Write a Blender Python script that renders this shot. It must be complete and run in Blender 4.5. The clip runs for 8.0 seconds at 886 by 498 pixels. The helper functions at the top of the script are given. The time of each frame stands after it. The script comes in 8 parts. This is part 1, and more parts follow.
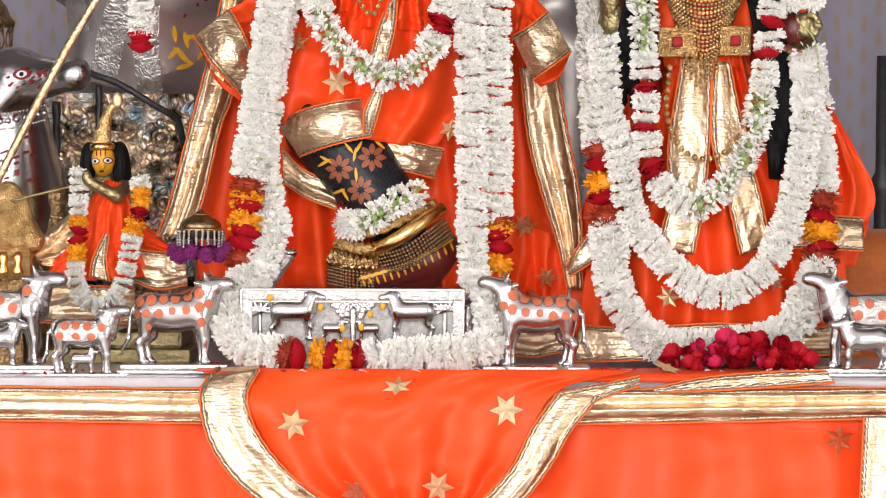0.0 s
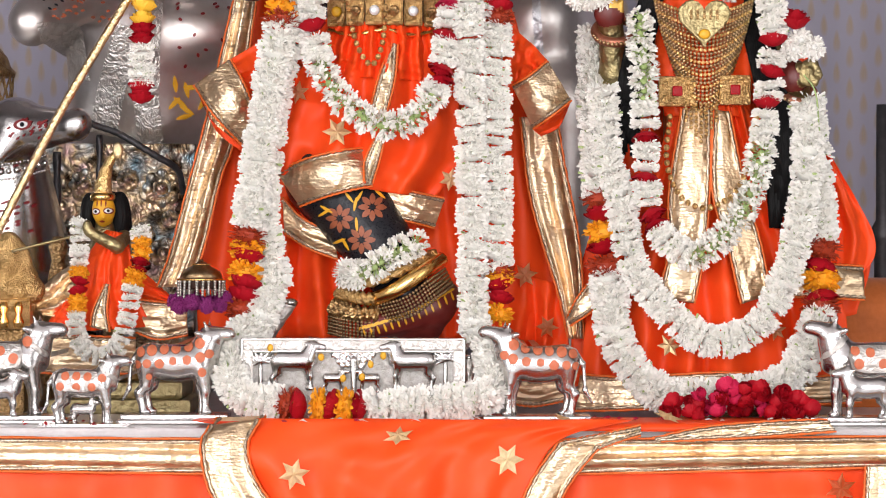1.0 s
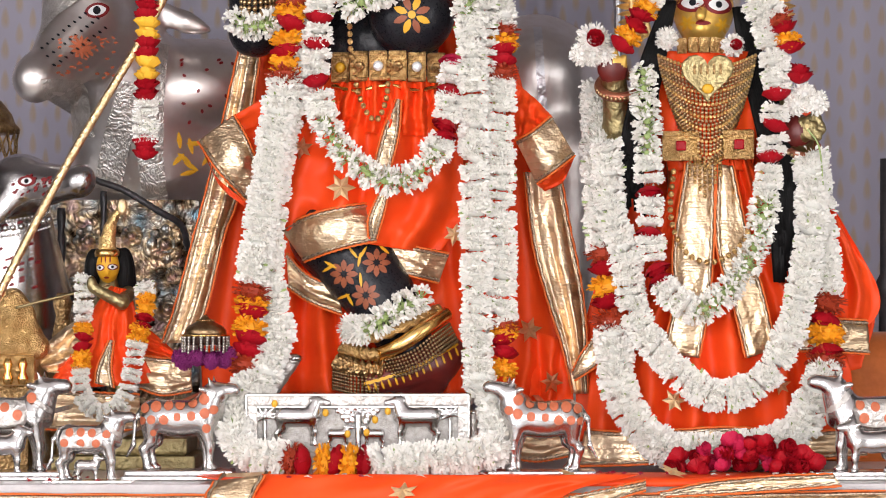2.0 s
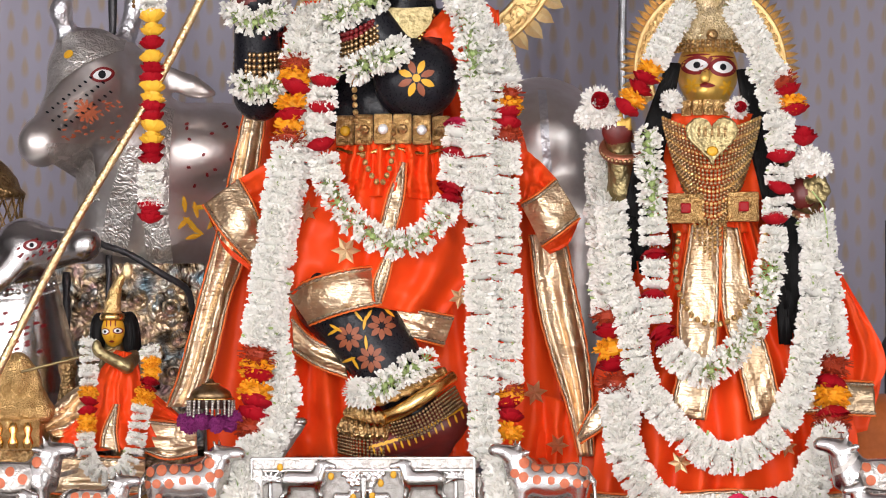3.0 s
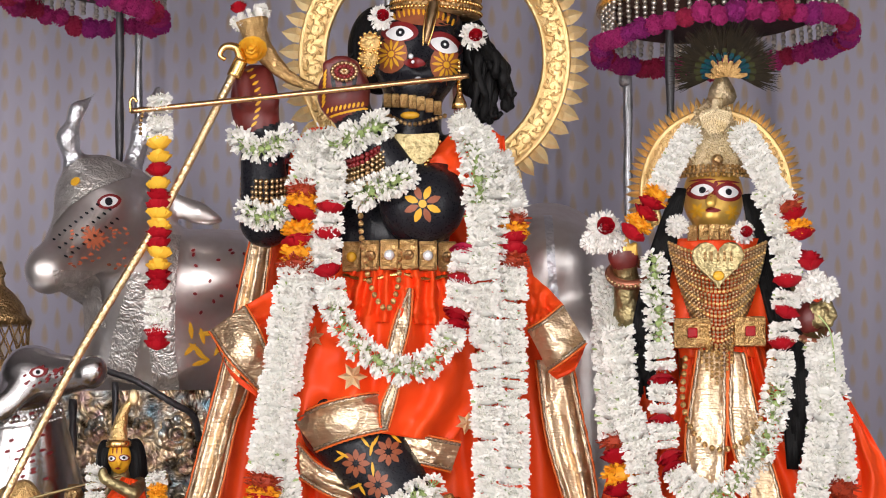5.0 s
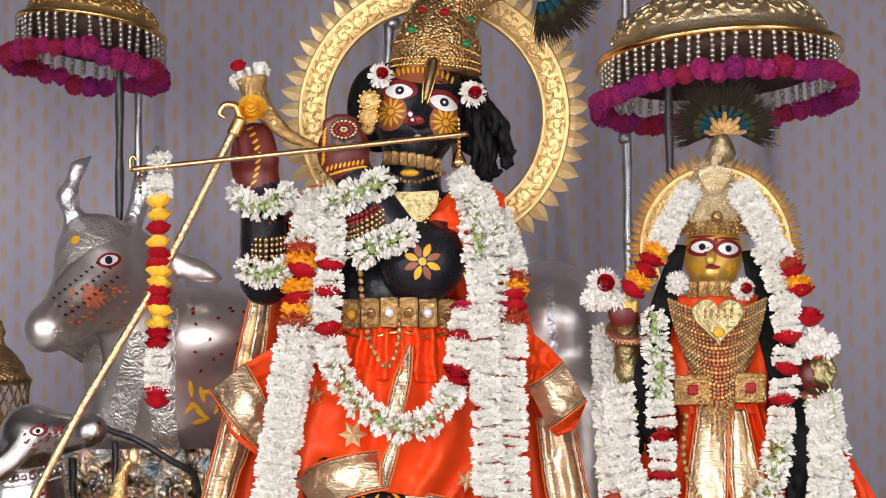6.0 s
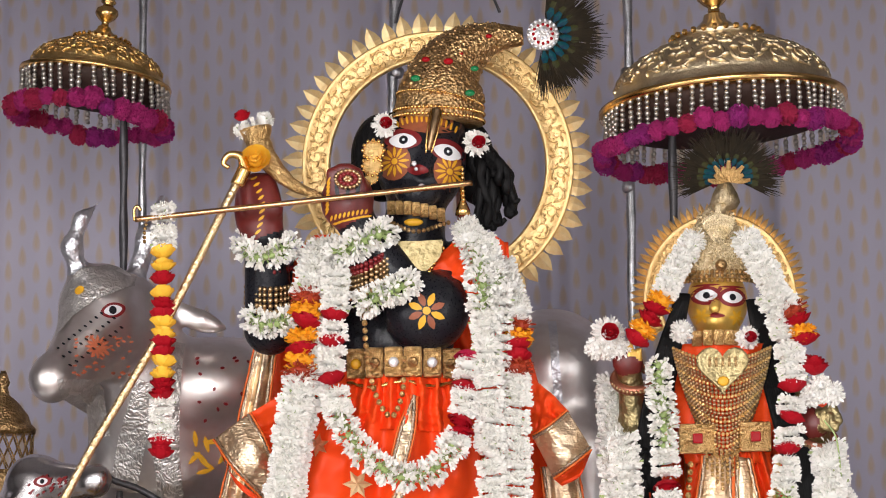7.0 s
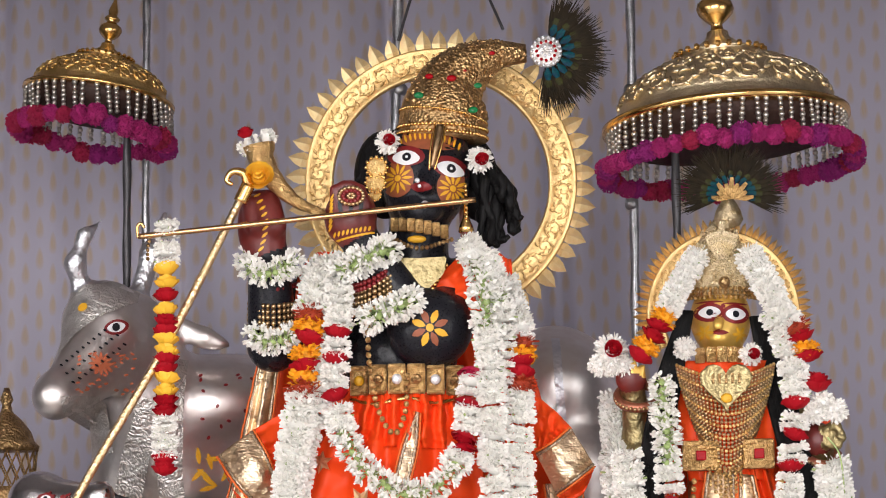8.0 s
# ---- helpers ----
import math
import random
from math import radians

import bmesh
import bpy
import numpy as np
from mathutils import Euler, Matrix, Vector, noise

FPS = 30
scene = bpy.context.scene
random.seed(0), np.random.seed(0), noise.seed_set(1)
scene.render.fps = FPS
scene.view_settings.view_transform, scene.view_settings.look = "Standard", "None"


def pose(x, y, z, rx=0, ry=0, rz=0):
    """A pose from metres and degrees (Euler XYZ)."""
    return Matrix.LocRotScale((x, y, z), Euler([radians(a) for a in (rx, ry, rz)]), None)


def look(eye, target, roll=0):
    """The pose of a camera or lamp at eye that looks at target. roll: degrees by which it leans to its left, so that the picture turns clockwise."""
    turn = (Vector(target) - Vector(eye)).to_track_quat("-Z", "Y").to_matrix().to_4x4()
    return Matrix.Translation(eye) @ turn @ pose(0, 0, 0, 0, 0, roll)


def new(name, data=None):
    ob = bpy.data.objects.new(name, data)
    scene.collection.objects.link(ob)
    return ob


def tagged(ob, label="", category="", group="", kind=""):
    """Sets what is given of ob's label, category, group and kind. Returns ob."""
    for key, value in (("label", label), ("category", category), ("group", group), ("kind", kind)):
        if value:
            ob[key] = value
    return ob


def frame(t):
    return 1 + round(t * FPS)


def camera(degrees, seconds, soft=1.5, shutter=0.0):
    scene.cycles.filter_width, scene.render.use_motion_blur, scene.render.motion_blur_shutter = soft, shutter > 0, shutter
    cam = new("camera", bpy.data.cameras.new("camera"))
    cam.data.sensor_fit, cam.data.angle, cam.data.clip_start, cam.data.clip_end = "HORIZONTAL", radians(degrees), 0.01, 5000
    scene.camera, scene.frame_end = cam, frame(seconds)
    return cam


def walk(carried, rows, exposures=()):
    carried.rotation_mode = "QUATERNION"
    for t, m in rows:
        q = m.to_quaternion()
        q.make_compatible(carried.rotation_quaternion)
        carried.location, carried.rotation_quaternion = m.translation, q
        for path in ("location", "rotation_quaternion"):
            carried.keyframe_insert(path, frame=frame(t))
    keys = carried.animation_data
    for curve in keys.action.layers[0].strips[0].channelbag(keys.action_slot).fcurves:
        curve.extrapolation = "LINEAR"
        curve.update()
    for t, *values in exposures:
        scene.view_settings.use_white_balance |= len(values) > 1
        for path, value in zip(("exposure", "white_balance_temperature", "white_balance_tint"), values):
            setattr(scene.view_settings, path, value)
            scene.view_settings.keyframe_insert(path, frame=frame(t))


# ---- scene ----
EYE = 1.25
cam = camera(17.82, 8.0, soft=1.05)
# seconds, yaw to the left, pitch up, roll
ROWS = [
    (0, -0.231, -1.056, 0.203),
    (0.5, -0.227, -0.547, 0.178),
    (1, -0.218, -0.052, 0.085),
    (1.5, -0.185, 0.482, 0.008),
    (3, -0.032, 2.344, -0.224),
    (3.5, 0.0, 3.0, -0.28),
    (4, 0.044, 3.626, -0.34),
    (4.5, 0.082, 4.254, -0.365),
    (6, 0.073, 6.058, -0.572),
    (6.5, 0.111, 6.553, -0.665),
    (7, 0.145, 7.056, -0.71),
    (7.5, 0.177, 7.337, -0.735),
    (8, 0.207, 7.400, -0.71),
]
walk(cam, [(t, pose(0, 0, EYE, 90 + pitch, 0, yaw) @ pose(0, 0, 0, 0, 0, roll)) for t, yaw, pitch, roll in ROWS])

# ---- light ----
world = bpy.data.worlds.new("world")
scene.world = world
world.use_nodes = True
wn = world.node_tree.nodes
sky = wn.new("ShaderNodeTexSky")
sky.sky_type, sky.sun_disc, sky.sun_elevation, sky.sun_rotation = "NISHITA", False, radians(50), radians(200)
wn["Background"].inputs[1].default_value = 0.12
world.node_tree.links.new(sky.outputs[0], wn["Background"].inputs[0])


def area_lamp(name, place, target, sx, sy, power, colour):
    data = bpy.data.lights.new(name, "AREA")
    data.shape, data.size, data.size_y, data.energy, data.color = "RECTANGLE", sx, sy, power, colour
    ob = new(name, data)
    ob.matrix_world = look(place, target)
    return ob


# daylight through the wide opening of the hall behind the camera
area_lamp("opening_daylight", (-0.5, -1.9, 1.75), (0, 4, 1.55), 4.4, 2.3, 262, (1.0, 0.970, 0.995))
# added fill from both sides to brighten hall and metal; these walls have no openings
area_lamp("side_fill", (-3.9, 1.2, 1.7), (0, 2.6, 1.4), 3.6, 2.4, 95, (0.98, 0.985, 1.0))
area_lamp("side_fill", (3.9, 1.2, 1.7), (0, 2.6, 1.4), 3.6, 2.4, 70, (0.98, 0.985, 1.0))
scene.view_settings.exposure = 0.0


# ---- materials ----
def material(name, colour, rough=0.6, metal=0.0, vary=0.0, scale=30.0, bump=0.0, bump_scale=200.0, second=None, sheen=0.0, spec=0.5, trans=0.0, kind="noise", stretch=None, coat=0.0):
    """A surface with two scales of variation and a fine relief."""
    m = bpy.data.materials.new(name)
    m.use_nodes = True
    n, l = m.node_tree.nodes, m.node_tree.links
    b = n["Principled BSDF"]
    b.inputs["Roughness"].default_value, b.inputs["Metallic"].default_value = rough, metal
    b.inputs["Specular IOR Level"].default_value = spec
    b.inputs["Sheen Weight"].default_value = sheen
    b.inputs["Coat Weight"].default_value = coat
    b.inputs["Base Color"].default_value = (*colour, 1)
    co = n.new("ShaderNodeTexCoord")
    src = co.outputs["Object"]
    if stretch:
        mp = n.new("ShaderNodeMapping")
        mp.inputs["Scale"].default_value = stretch
        l.new(src, mp.inputs[0])
        src = mp.outputs[0]
    if vary:
        t1, t2 = n.new("ShaderNodeTexNoise"), n.new("ShaderNodeTexNoise")
        t1.inputs["Scale"].default_value, t2.inputs["Scale"].default_value = scale, scale * 7
        t1.inputs["Detail"].default_value = 4
        l.new(src, t1.inputs[0]), l.new(src, t2.inputs[0])
        add = n.new("ShaderNodeMath")
        add.operation = "MULTIPLY_ADD"
        add.inputs[1].default_value = 0.35
        l.new(t2.outputs[0], add.inputs[0]), l.new(t1.outputs[0], add.inputs[2])
        ramp = n.new("ShaderNodeMapRange")
        ramp.inputs["From Min"].default_value, ramp.inputs["From Max"].default_value = 0.4, 0.95
        l.new(add.outputs[0], ramp.inputs[0])
        mix = n.new("ShaderNodeMix")
        mix.data_type = "RGBA"
        other = second or tuple(c * (1 - vary) for c in colour)
        mix.inputs["A"].default_value, mix.inputs["B"].default_value = (*colour, 1), (*other, 1)
        l.new(ramp.outputs[0], mix.inputs["Factor"])
        l.new(mix.outputs["Result"], b.inputs["Base Color"])
        rr = n.new("ShaderNodeMapRange")
        rr.inputs["To Min"].default_value, rr.inputs["To Max"].default_value = rough * 0.8, min(1, rough * 1.25)
        l.new(t2.outputs[0], rr.inputs[0]), l.new(rr.outputs[0], b.inputs["Roughness"])
    if bump:
        tb = n.new("ShaderNodeTexVoronoi" if kind == "cells" else "ShaderNodeTexNoise")
        tb.inputs["Scale"].default_value = bump_scale
        if kind == "scroll":
            tb.inputs["Distortion"].default_value = 3.0
            tb.inputs["Detail"].default_value = 1.0
        l.new(src, tb.inputs[0])
        bp = n.new("ShaderNodeBump")
        bp.inputs["Strength"].default_value, bp.inputs["Distance"].default_value = bump, 1.0 / bump_scale
        l.new(tb.outputs[0], bp.inputs["Height"]), l.new(bp.outputs[0], b.inputs["Normal"])
    if trans:
        b.inputs["Transmission Weight"].default_value = trans
    return m


ORANGE = material("orange_satin", (0.97, 0.086, 0.011), 0.48, vary=0.12, scale=6, bump=0.25, bump_scale=900, spec=0.3, second=(0.88, 0.068, 0.009))
STITCH = material("metal_stitching", (0.80, 0.66, 0.48), 0.35, 0.8, vary=0.9, scale=330, second=(0.10, 0.05, 0.03))
PIPING = material("orange_piping", (0.85, 0.16, 0.02), 0.6, vary=0.3, scale=300)


def brocade():
    """Gold tissue: fine crosswise threads that glitter, over soft undulations, from pale gold to bronze; the paler tone
    also puts gloss contrast into the colour.
    """
    m = material("gold_brocade", (0.78, 0.54, 0.31), 0.38, 1.0, vary=0.4, scale=16, second=(0.90, 0.74, 0.53))
    n, l = m.node_tree.nodes, m.node_tree.links
    b = n["Principled BSDF"]
    co = n.new("ShaderNodeTexCoord").outputs["Object"]
    big, weave, thread = n.new("ShaderNodeTexNoise"), n.new("ShaderNodeTexVoronoi"), n.new("ShaderNodeTexNoise")
    big.inputs["Scale"].default_value, big.inputs["Detail"].default_value, big.inputs["Distortion"].default_value = 12, 2.0, 0.9
    weave.inputs["Scale"].default_value = 230
    thread.inputs["Scale"].default_value, thread.inputs["Detail"].default_value = 1.0, 2.0
    mp = n.new("ShaderNodeMapping")
    mp.inputs["Scale"].default_value = (70, 70, 300)
    l.new(co, big.inputs[0]), l.new(co, weave.inputs[0]), l.new(co, mp.inputs[0]), l.new(mp.outputs[0], thread.inputs[0])
    b1, b2, b3 = (n.new("ShaderNodeBump") for _ in range(3))
    for bp, strength, deep in ((b1, 0.6, 0.026), (b2, 0.28, 0.0020), (b3, 0.6, 0.0022)):
        bp.inputs["Strength"].default_value, bp.inputs["Distance"].default_value = strength, deep
    l.new(big.outputs[0], b1.inputs["Height"]), l.new(weave.outputs[0], b2.inputs["Height"]), l.new(thread.outputs[0], b3.inputs["Height"])
    l.new(b1.outputs[0], b2.inputs["Normal"]), l.new(b2.outputs[0], b3.inputs["Normal"]), l.new(b3.outputs[0], b.inputs["Normal"])
    return m


GOLD_CLOTH = brocade()
GOLD = material("gold", (0.80, 0.54, 0.24), 0.30, 1.0, vary=0.45, scale=60, second=(0.42, 0.24, 0.08), bump=0.6, bump_scale=160, kind="scroll")
GOLD_PALE = material("pale_gold", (0.96, 0.71, 0.33), 0.33, 1.0, vary=0.3, scale=60, second=(0.78, 0.50, 0.18), bump=0.5, bump_scale=130, kind="scroll")
RING_GOLD = material("halo_gold", (0.95, 0.70, 0.34), 0.47, 0.9, vary=0.35, scale=40, second=(0.80, 0.54, 0.22), bump=0.35, bump_scale=260)
LEAF_GOLD = material("leaf_gold", (0.99, 0.80, 0.46), 0.45, 0.75, vary=0.3, scale=90, second=(0.90, 0.64, 0.28), bump=0.2, bump_scale=300)
GOLD_PLAIN = material("polished_gold", (0.93, 0.62, 0.24), 0.22, 1.0, vary=0.2, scale=60, second=(0.75, 0.43, 0.13))
GOLD_DARK = material("antique_gold", (0.64, 0.43, 0.20), 0.38, 1.0, vary=0.6, scale=90, second=(0.30, 0.17, 0.07), bump=0.6, bump_scale=230, kind="cells")
GOLD_FOIL = material("gold_foil", (0.92, 0.76, 0.50), 0.46, 0.92, vary=0.3, scale=80, second=(0.75, 0.55, 0.25), bump=0.2, bump_scale=200)
STAR_FOIL = material("star_foil", (0.95, 0.80, 0.50), 0.40, 0.5, vary=0.3, scale=120, second=(0.78, 0.58, 0.28), bump=0.3, bump_scale=160)
BRASS_GREEN = material("brass", (0.46, 0.38, 0.20), 0.42, 1.0, vary=0.5, scale=50, second=(0.26, 0.20, 0.09), bump=0.4, bump_scale=120)
SILVER = material("silver", (0.72, 0.71, 0.71), 0.24, 1.0, vary=0.3, scale=20, second=(0.52, 0.49, 0.46), bump=0.04, bump_scale=90)
# the warm second tone puts brown-red reflections of the robe into the colour
SILVER_OLD = material("aged_silver", (0.93, 0.90, 0.88), 0.37, 0.97, vary=0.5, scale=8, second=(0.72, 0.63, 0.58), bump=0.04, bump_scale=30)
HORN_FOIL = material("silver_foil", (0.93, 0.93, 0.95), 0.42, 1.0, vary=0.3, scale=60, second=(0.74, 0.74, 0.78), bump=0.4, bump_scale=60)
SILVER_RELIEF = material("embossed_silver", (0.84, 0.81, 0.77), 0.46, 0.9, vary=0.5, scale=40, second=(0.50, 0.45, 0.41), bump=0.32, bump_scale=64, kind="scroll")
STEEL = material("steel", (0.70, 0.70, 0.72), 0.35, 1.0, vary=0.3, scale=50, second=(0.3, 0.3, 0.31))
IRON = material("dark_iron", (0.10, 0.095, 0.10), 0.45, 0.6, vary=0.4, scale=60)
BLACK = material("black_stone", (0.009, 0.009, 0.012), 0.28, spec=0.25, vary=0.5, scale=50, second=(0.014, 0.014, 0.018), bump=0.08, bump_scale=90)
HAIR = material("black_hair", (0.005, 0.005, 0.005), 0.55, spec=0.15, vary=0.5, scale=60, bump=0.5, bump_scale=180, second=(0.009, 0.008, 0.008), stretch=(1, 1, 0.15))
HENNA = material("red_painted_stone", (0.16, 0.018, 0.014), 0.4, vary=0.3, scale=60, second=(0.10, 0.012, 0.01))
YELLOW = material("yellow_paint", (0.82, 0.42, 0.02), 0.5, vary=0.2, scale=90)
RUST = material("rust_paint", (0.33, 0.09, 0.035), 0.5, vary=0.3, scale=120)
WHITE_PAINT = material("white_paint", (0.82, 0.82, 0.82), 0.35, vary=0.05, scale=90)
RED_PAINT = material("dark_red_paint", (0.22, 0.012, 0.014), 0.4, vary=0.2, scale=90)
SPOT = material("orange_spot_paint", (0.62, 0.17, 0.08), 0.55, vary=0.3, scale=150, second=(0.48, 0.12, 0.05))
MARBLE = material("white_marble", (0.66, 0.63, 0.62), 0.35, vary=0.25, scale=22, second=(0.52, 0.47, 0.47))
WOOD_RED = material("reddish_stone", (0.36, 0.17, 0.11), 0.5, vary=0.3, scale=30)
PLASTER = material("plaster", (0.62, 0.60, 0.60), 0.8, vary=0.1, scale=3, bump=0.1, bump_scale=150)
FLOORING = material("hall_marble", (0.55, 0.52, 0.50), 0.3, vary=0.2, scale=2)
PETAL_WHITE = material("white_petal", (0.97, 0.955, 0.925), 0.6, vary=0.06, scale=60, second=(0.96, 0.93, 0.85))
def thin(m, share):
    """Lets light through a thin petal."""
    n, l = m.node_tree.nodes, m.node_tree.links
    b = n["Principled BSDF"]
    t, mix = n.new("ShaderNodeBsdfTranslucent"), n.new("ShaderNodeMixShader")
    if b.inputs["Base Color"].is_linked:
        l.new(b.inputs["Base Color"].links[0].from_socket, t.inputs[0])
    mix.inputs[0].default_value = share
    l.new(b.outputs[0], mix.inputs[1]), l.new(t.outputs[0], mix.inputs[2])
    l.new(mix.outputs[0], n["Material Output"].inputs[0])
    return m


thin(PETAL_WHITE, 0.20)
PETAL_CREAM = material("cream_petal", (0.94, 0.93, 0.87), 0.6, vary=0.1, scale=60)
thin(PETAL_CREAM, 0.12)
STEM = material("green_stem", (0.42, 0.54, 0.20), 0.6, vary=0.3, scale=60)
ROSE = material("crimson_rose", (0.46, 0.004, 0.014), 0.6, vary=0.4, scale=90, spec=0.2)
ROSE_PINK = material("pink_rose", (0.60, 0.022, 0.09), 0.6, vary=0.45, scale=90, second=(0.42, 0.006, 0.035), spec=0.2)
ROSE_YELLOW = material("yellow_rose", (0.90, 0.56, 0.06), 0.5, vary=0.3, scale=80, second=(0.86, 0.45, 0.02))
MARIGOLD = material("yellow_marigold", (0.88, 0.40, 0.008), 0.65, vary=0.25, scale=120, second=(0.80, 0.28, 0.003))
MARIGOLD_RUST = material("rust_marigold", (0.50, 0.055, 0.006), 0.65, vary=0.6, scale=160, second=(0.20, 0.01, 0.004))
POM = material("magenta_pompom", (0.66, 0.025, 0.25), 0.85, vary=0.5, scale=50, second=(0.40, 0.008, 0.12), bump=0.9, bump_scale=400)
PURPLE = material("purple_pompom", (0.60, 0.05, 0.36), 0.85, vary=0.5, scale=80, second=(0.14, 0.006, 0.10), bump=0.9, bump_scale=400)
POM_RED = material("crimson_pompom", (0.60, 0.012, 0.085), 0.85, vary=0.5, scale=50, second=(0.36, 0.005, 0.05), bump=0.9, bump_scale=400)
POM_DEEP = material("purple_magenta_pompom", (0.46, 0.015, 0.26), 0.85, vary=0.5, scale=50, second=(0.28, 0.006, 0.14), bump=0.9, bump_scale=400)
PARASOL = material("embossed_gilt", (0.84, 0.71, 0.48), 0.36, 1.0, vary=0.5, scale=40, second=(0.60, 0.47, 0.28), bump=0.25, bump_scale=220)
DOME_GOLD = material("dome_gold", (0.86, 0.62, 0.27), 0.34, 1.0, vary=0.5, scale=40, second=(0.60, 0.38, 0.13), bump=0.25, bump_scale=220)
BRONZE_BEAD = material("bronze_bead", (0.66, 0.47, 0.27), 0.3, 1.0, vary=0.4, scale=150, second=(0.42, 0.27, 0.13))
COPPER = material("copper_red", (0.50, 0.20, 0.12), 0.38, 0.8, vary=0.4, scale=120, second=(0.34, 0.12, 0.07))
STAFF_GOLD = material("staff_gold", (0.84, 0.64, 0.38), 0.36, 1.0, vary=0.3, scale=200, second=(0.60, 0.40, 0.19), bump=0.3, bump_scale=260, kind="cells")
BRONZE_DARK = material("dark_bronze_bead", (0.42, 0.29, 0.16), 0.34, 1.0, vary=0.6, scale=150, second=(0.20, 0.12, 0.06))
BEAD = material("silver_bead", (0.62, 0.57, 0.51), 0.3, 0.9, vary=0.3, scale=200)
CROWN_PALE = material("pale_crown_gold", (0.92, 0.79, 0.54), 0.42, 0.9, vary=0.5, scale=110, second=(0.58, 0.42, 0.20), bump=0.6, bump_scale=150, kind="scroll")
PLAQUE = material("chased_silver", (0.60, 0.585, 0.56), 0.52, 0.75, vary=0.5, scale=110, second=(0.36, 0.33, 0.29), bump=0.4, bump_scale=150, kind="scroll")
DARK_LINING = material("dark_lining", (0.05, 0.02, 0.012), 0.7, vary=0.4, scale=40)
FEATHER = material("peacock_barb", (0.014, 0.011, 0.007), 0.6, spec=0.1, vary=0.5, scale=90, second=(0.035, 0.024, 0.012))
TEAL = material("peacock_eye", (0.0, 0.07, 0.065), 0.5, 0.0, spec=0.12, vary=0.7, scale=120, second=(0.0, 0.008, 0.04))
OLIVE = material("peacock_olive", (0.045, 0.045, 0.012), 0.5, spec=0.1, vary=0.5, scale=90)
GEM_RED = material("red_gem", (0.30, 0.004, 0.008), 0.3, spec=0.1)
GEM_GREEN = material("green_gem", (0.01, 0.16, 0.05), 0.2, spec=0.3)
CRYSTAL = material("crystal", (0.85, 0.86, 0.88), 0.1, 0.4, coat=1.0)
GOLD_FACE = material("gilded_face", (0.82, 0.52, 0.12), 0.32, 0.55, vary=0.5, scale=30, second=(0.62, 0.38, 0.08))


def curtain_material():
    """Lavender-grey cloth with a half-drop print of small ochre motifs."""
    m = bpy.data.materials.new("printed_curtain")
    m.use_nodes = True
    n, l = m.node_tree.nodes, m.node_tree.links
    b = n["Principled BSDF"]
    b.inputs["Roughness"].default_value, b.inputs["Sheen Weight"].default_value = 0.75, 0.2
    sep = n.new("ShaderNodeSeparateXYZ")
    l.new(n.new("ShaderNodeTexCoord").outputs["Object"], sep.inputs[0])

    def f(op, a, b_=None, c=None):
        q = n.new("ShaderNodeMath")
        q.operation = op
        for i, v in enumerate((a, b_, c)):
            if v is None:
                continue
            if isinstance(v, (int, float)):
                q.inputs[i].default_value = v
            else:
                l.new(v, q.inputs[i])
        return q.outputs[0]

    u = f("DIVIDE", sep.outputs["X"], 0.0245)
    col = f("FLOOR", u)
    half = f("MULTIPLY", f("MODULO", f("ABSOLUTE", col), 2.0), 0.5)
    v = f("ADD", f("DIVIDE", sep.outputs["Z"], 0.058), half)
    du = f("SUBTRACT", f("FRACT", u), 0.5)
    dv = f("SUBTRACT", f("FRACT", v), 0.5)
    # a drop: narrower to its top
    wide = f("MULTIPLY_ADD", dv, -0.25, 0.24)
    e = f("ADD", f("POWER", f("DIVIDE", f("ABSOLUTE", du), wide), 2.0), f("POWER", f("DIVIDE", dv, 0.30), 2.0))
    mask = n.new("ShaderNodeMapRange")
    mask.inputs["From Min"].default_value, mask.inputs["From Max"].default_value = 1.7, 0.2
    l.new(e, mask.inputs[0])
    ns = n.new("ShaderNodeTexNoise")
    ns.inputs["Scale"].default_value = 2.5
    nf = n.new("ShaderNodeTexNoise")
    nf.inputs["Scale"].default_value = 120
    cloth, motif = n.new("ShaderNodeMix"), n.new("ShaderNodeMix")
    cloth.data_type = motif.data_type = "RGBA"
    cloth.inputs["A"].default_value, cloth.inputs["B"].default_value = (0.43, 0.415, 0.51, 1), (0.50, 0.465, 0.545, 1)
    l.new(ns.outputs[0], cloth.inputs["Factor"])
    l.new(cloth.outputs["Result"], motif.inputs["A"])
    motif.inputs["B"].default_value = (0.48, 0.375, 0.29, 1)
    l.new(f("MULTIPLY", mask.outputs[0], f("MULTIPLY_ADD", nf.outputs[0], 0.8, 0.55)), motif.inputs["Factor"])
    l.new(motif.outputs["Result"], b.inputs["Base Color"])
    return m


CURTAIN = curtain_material()


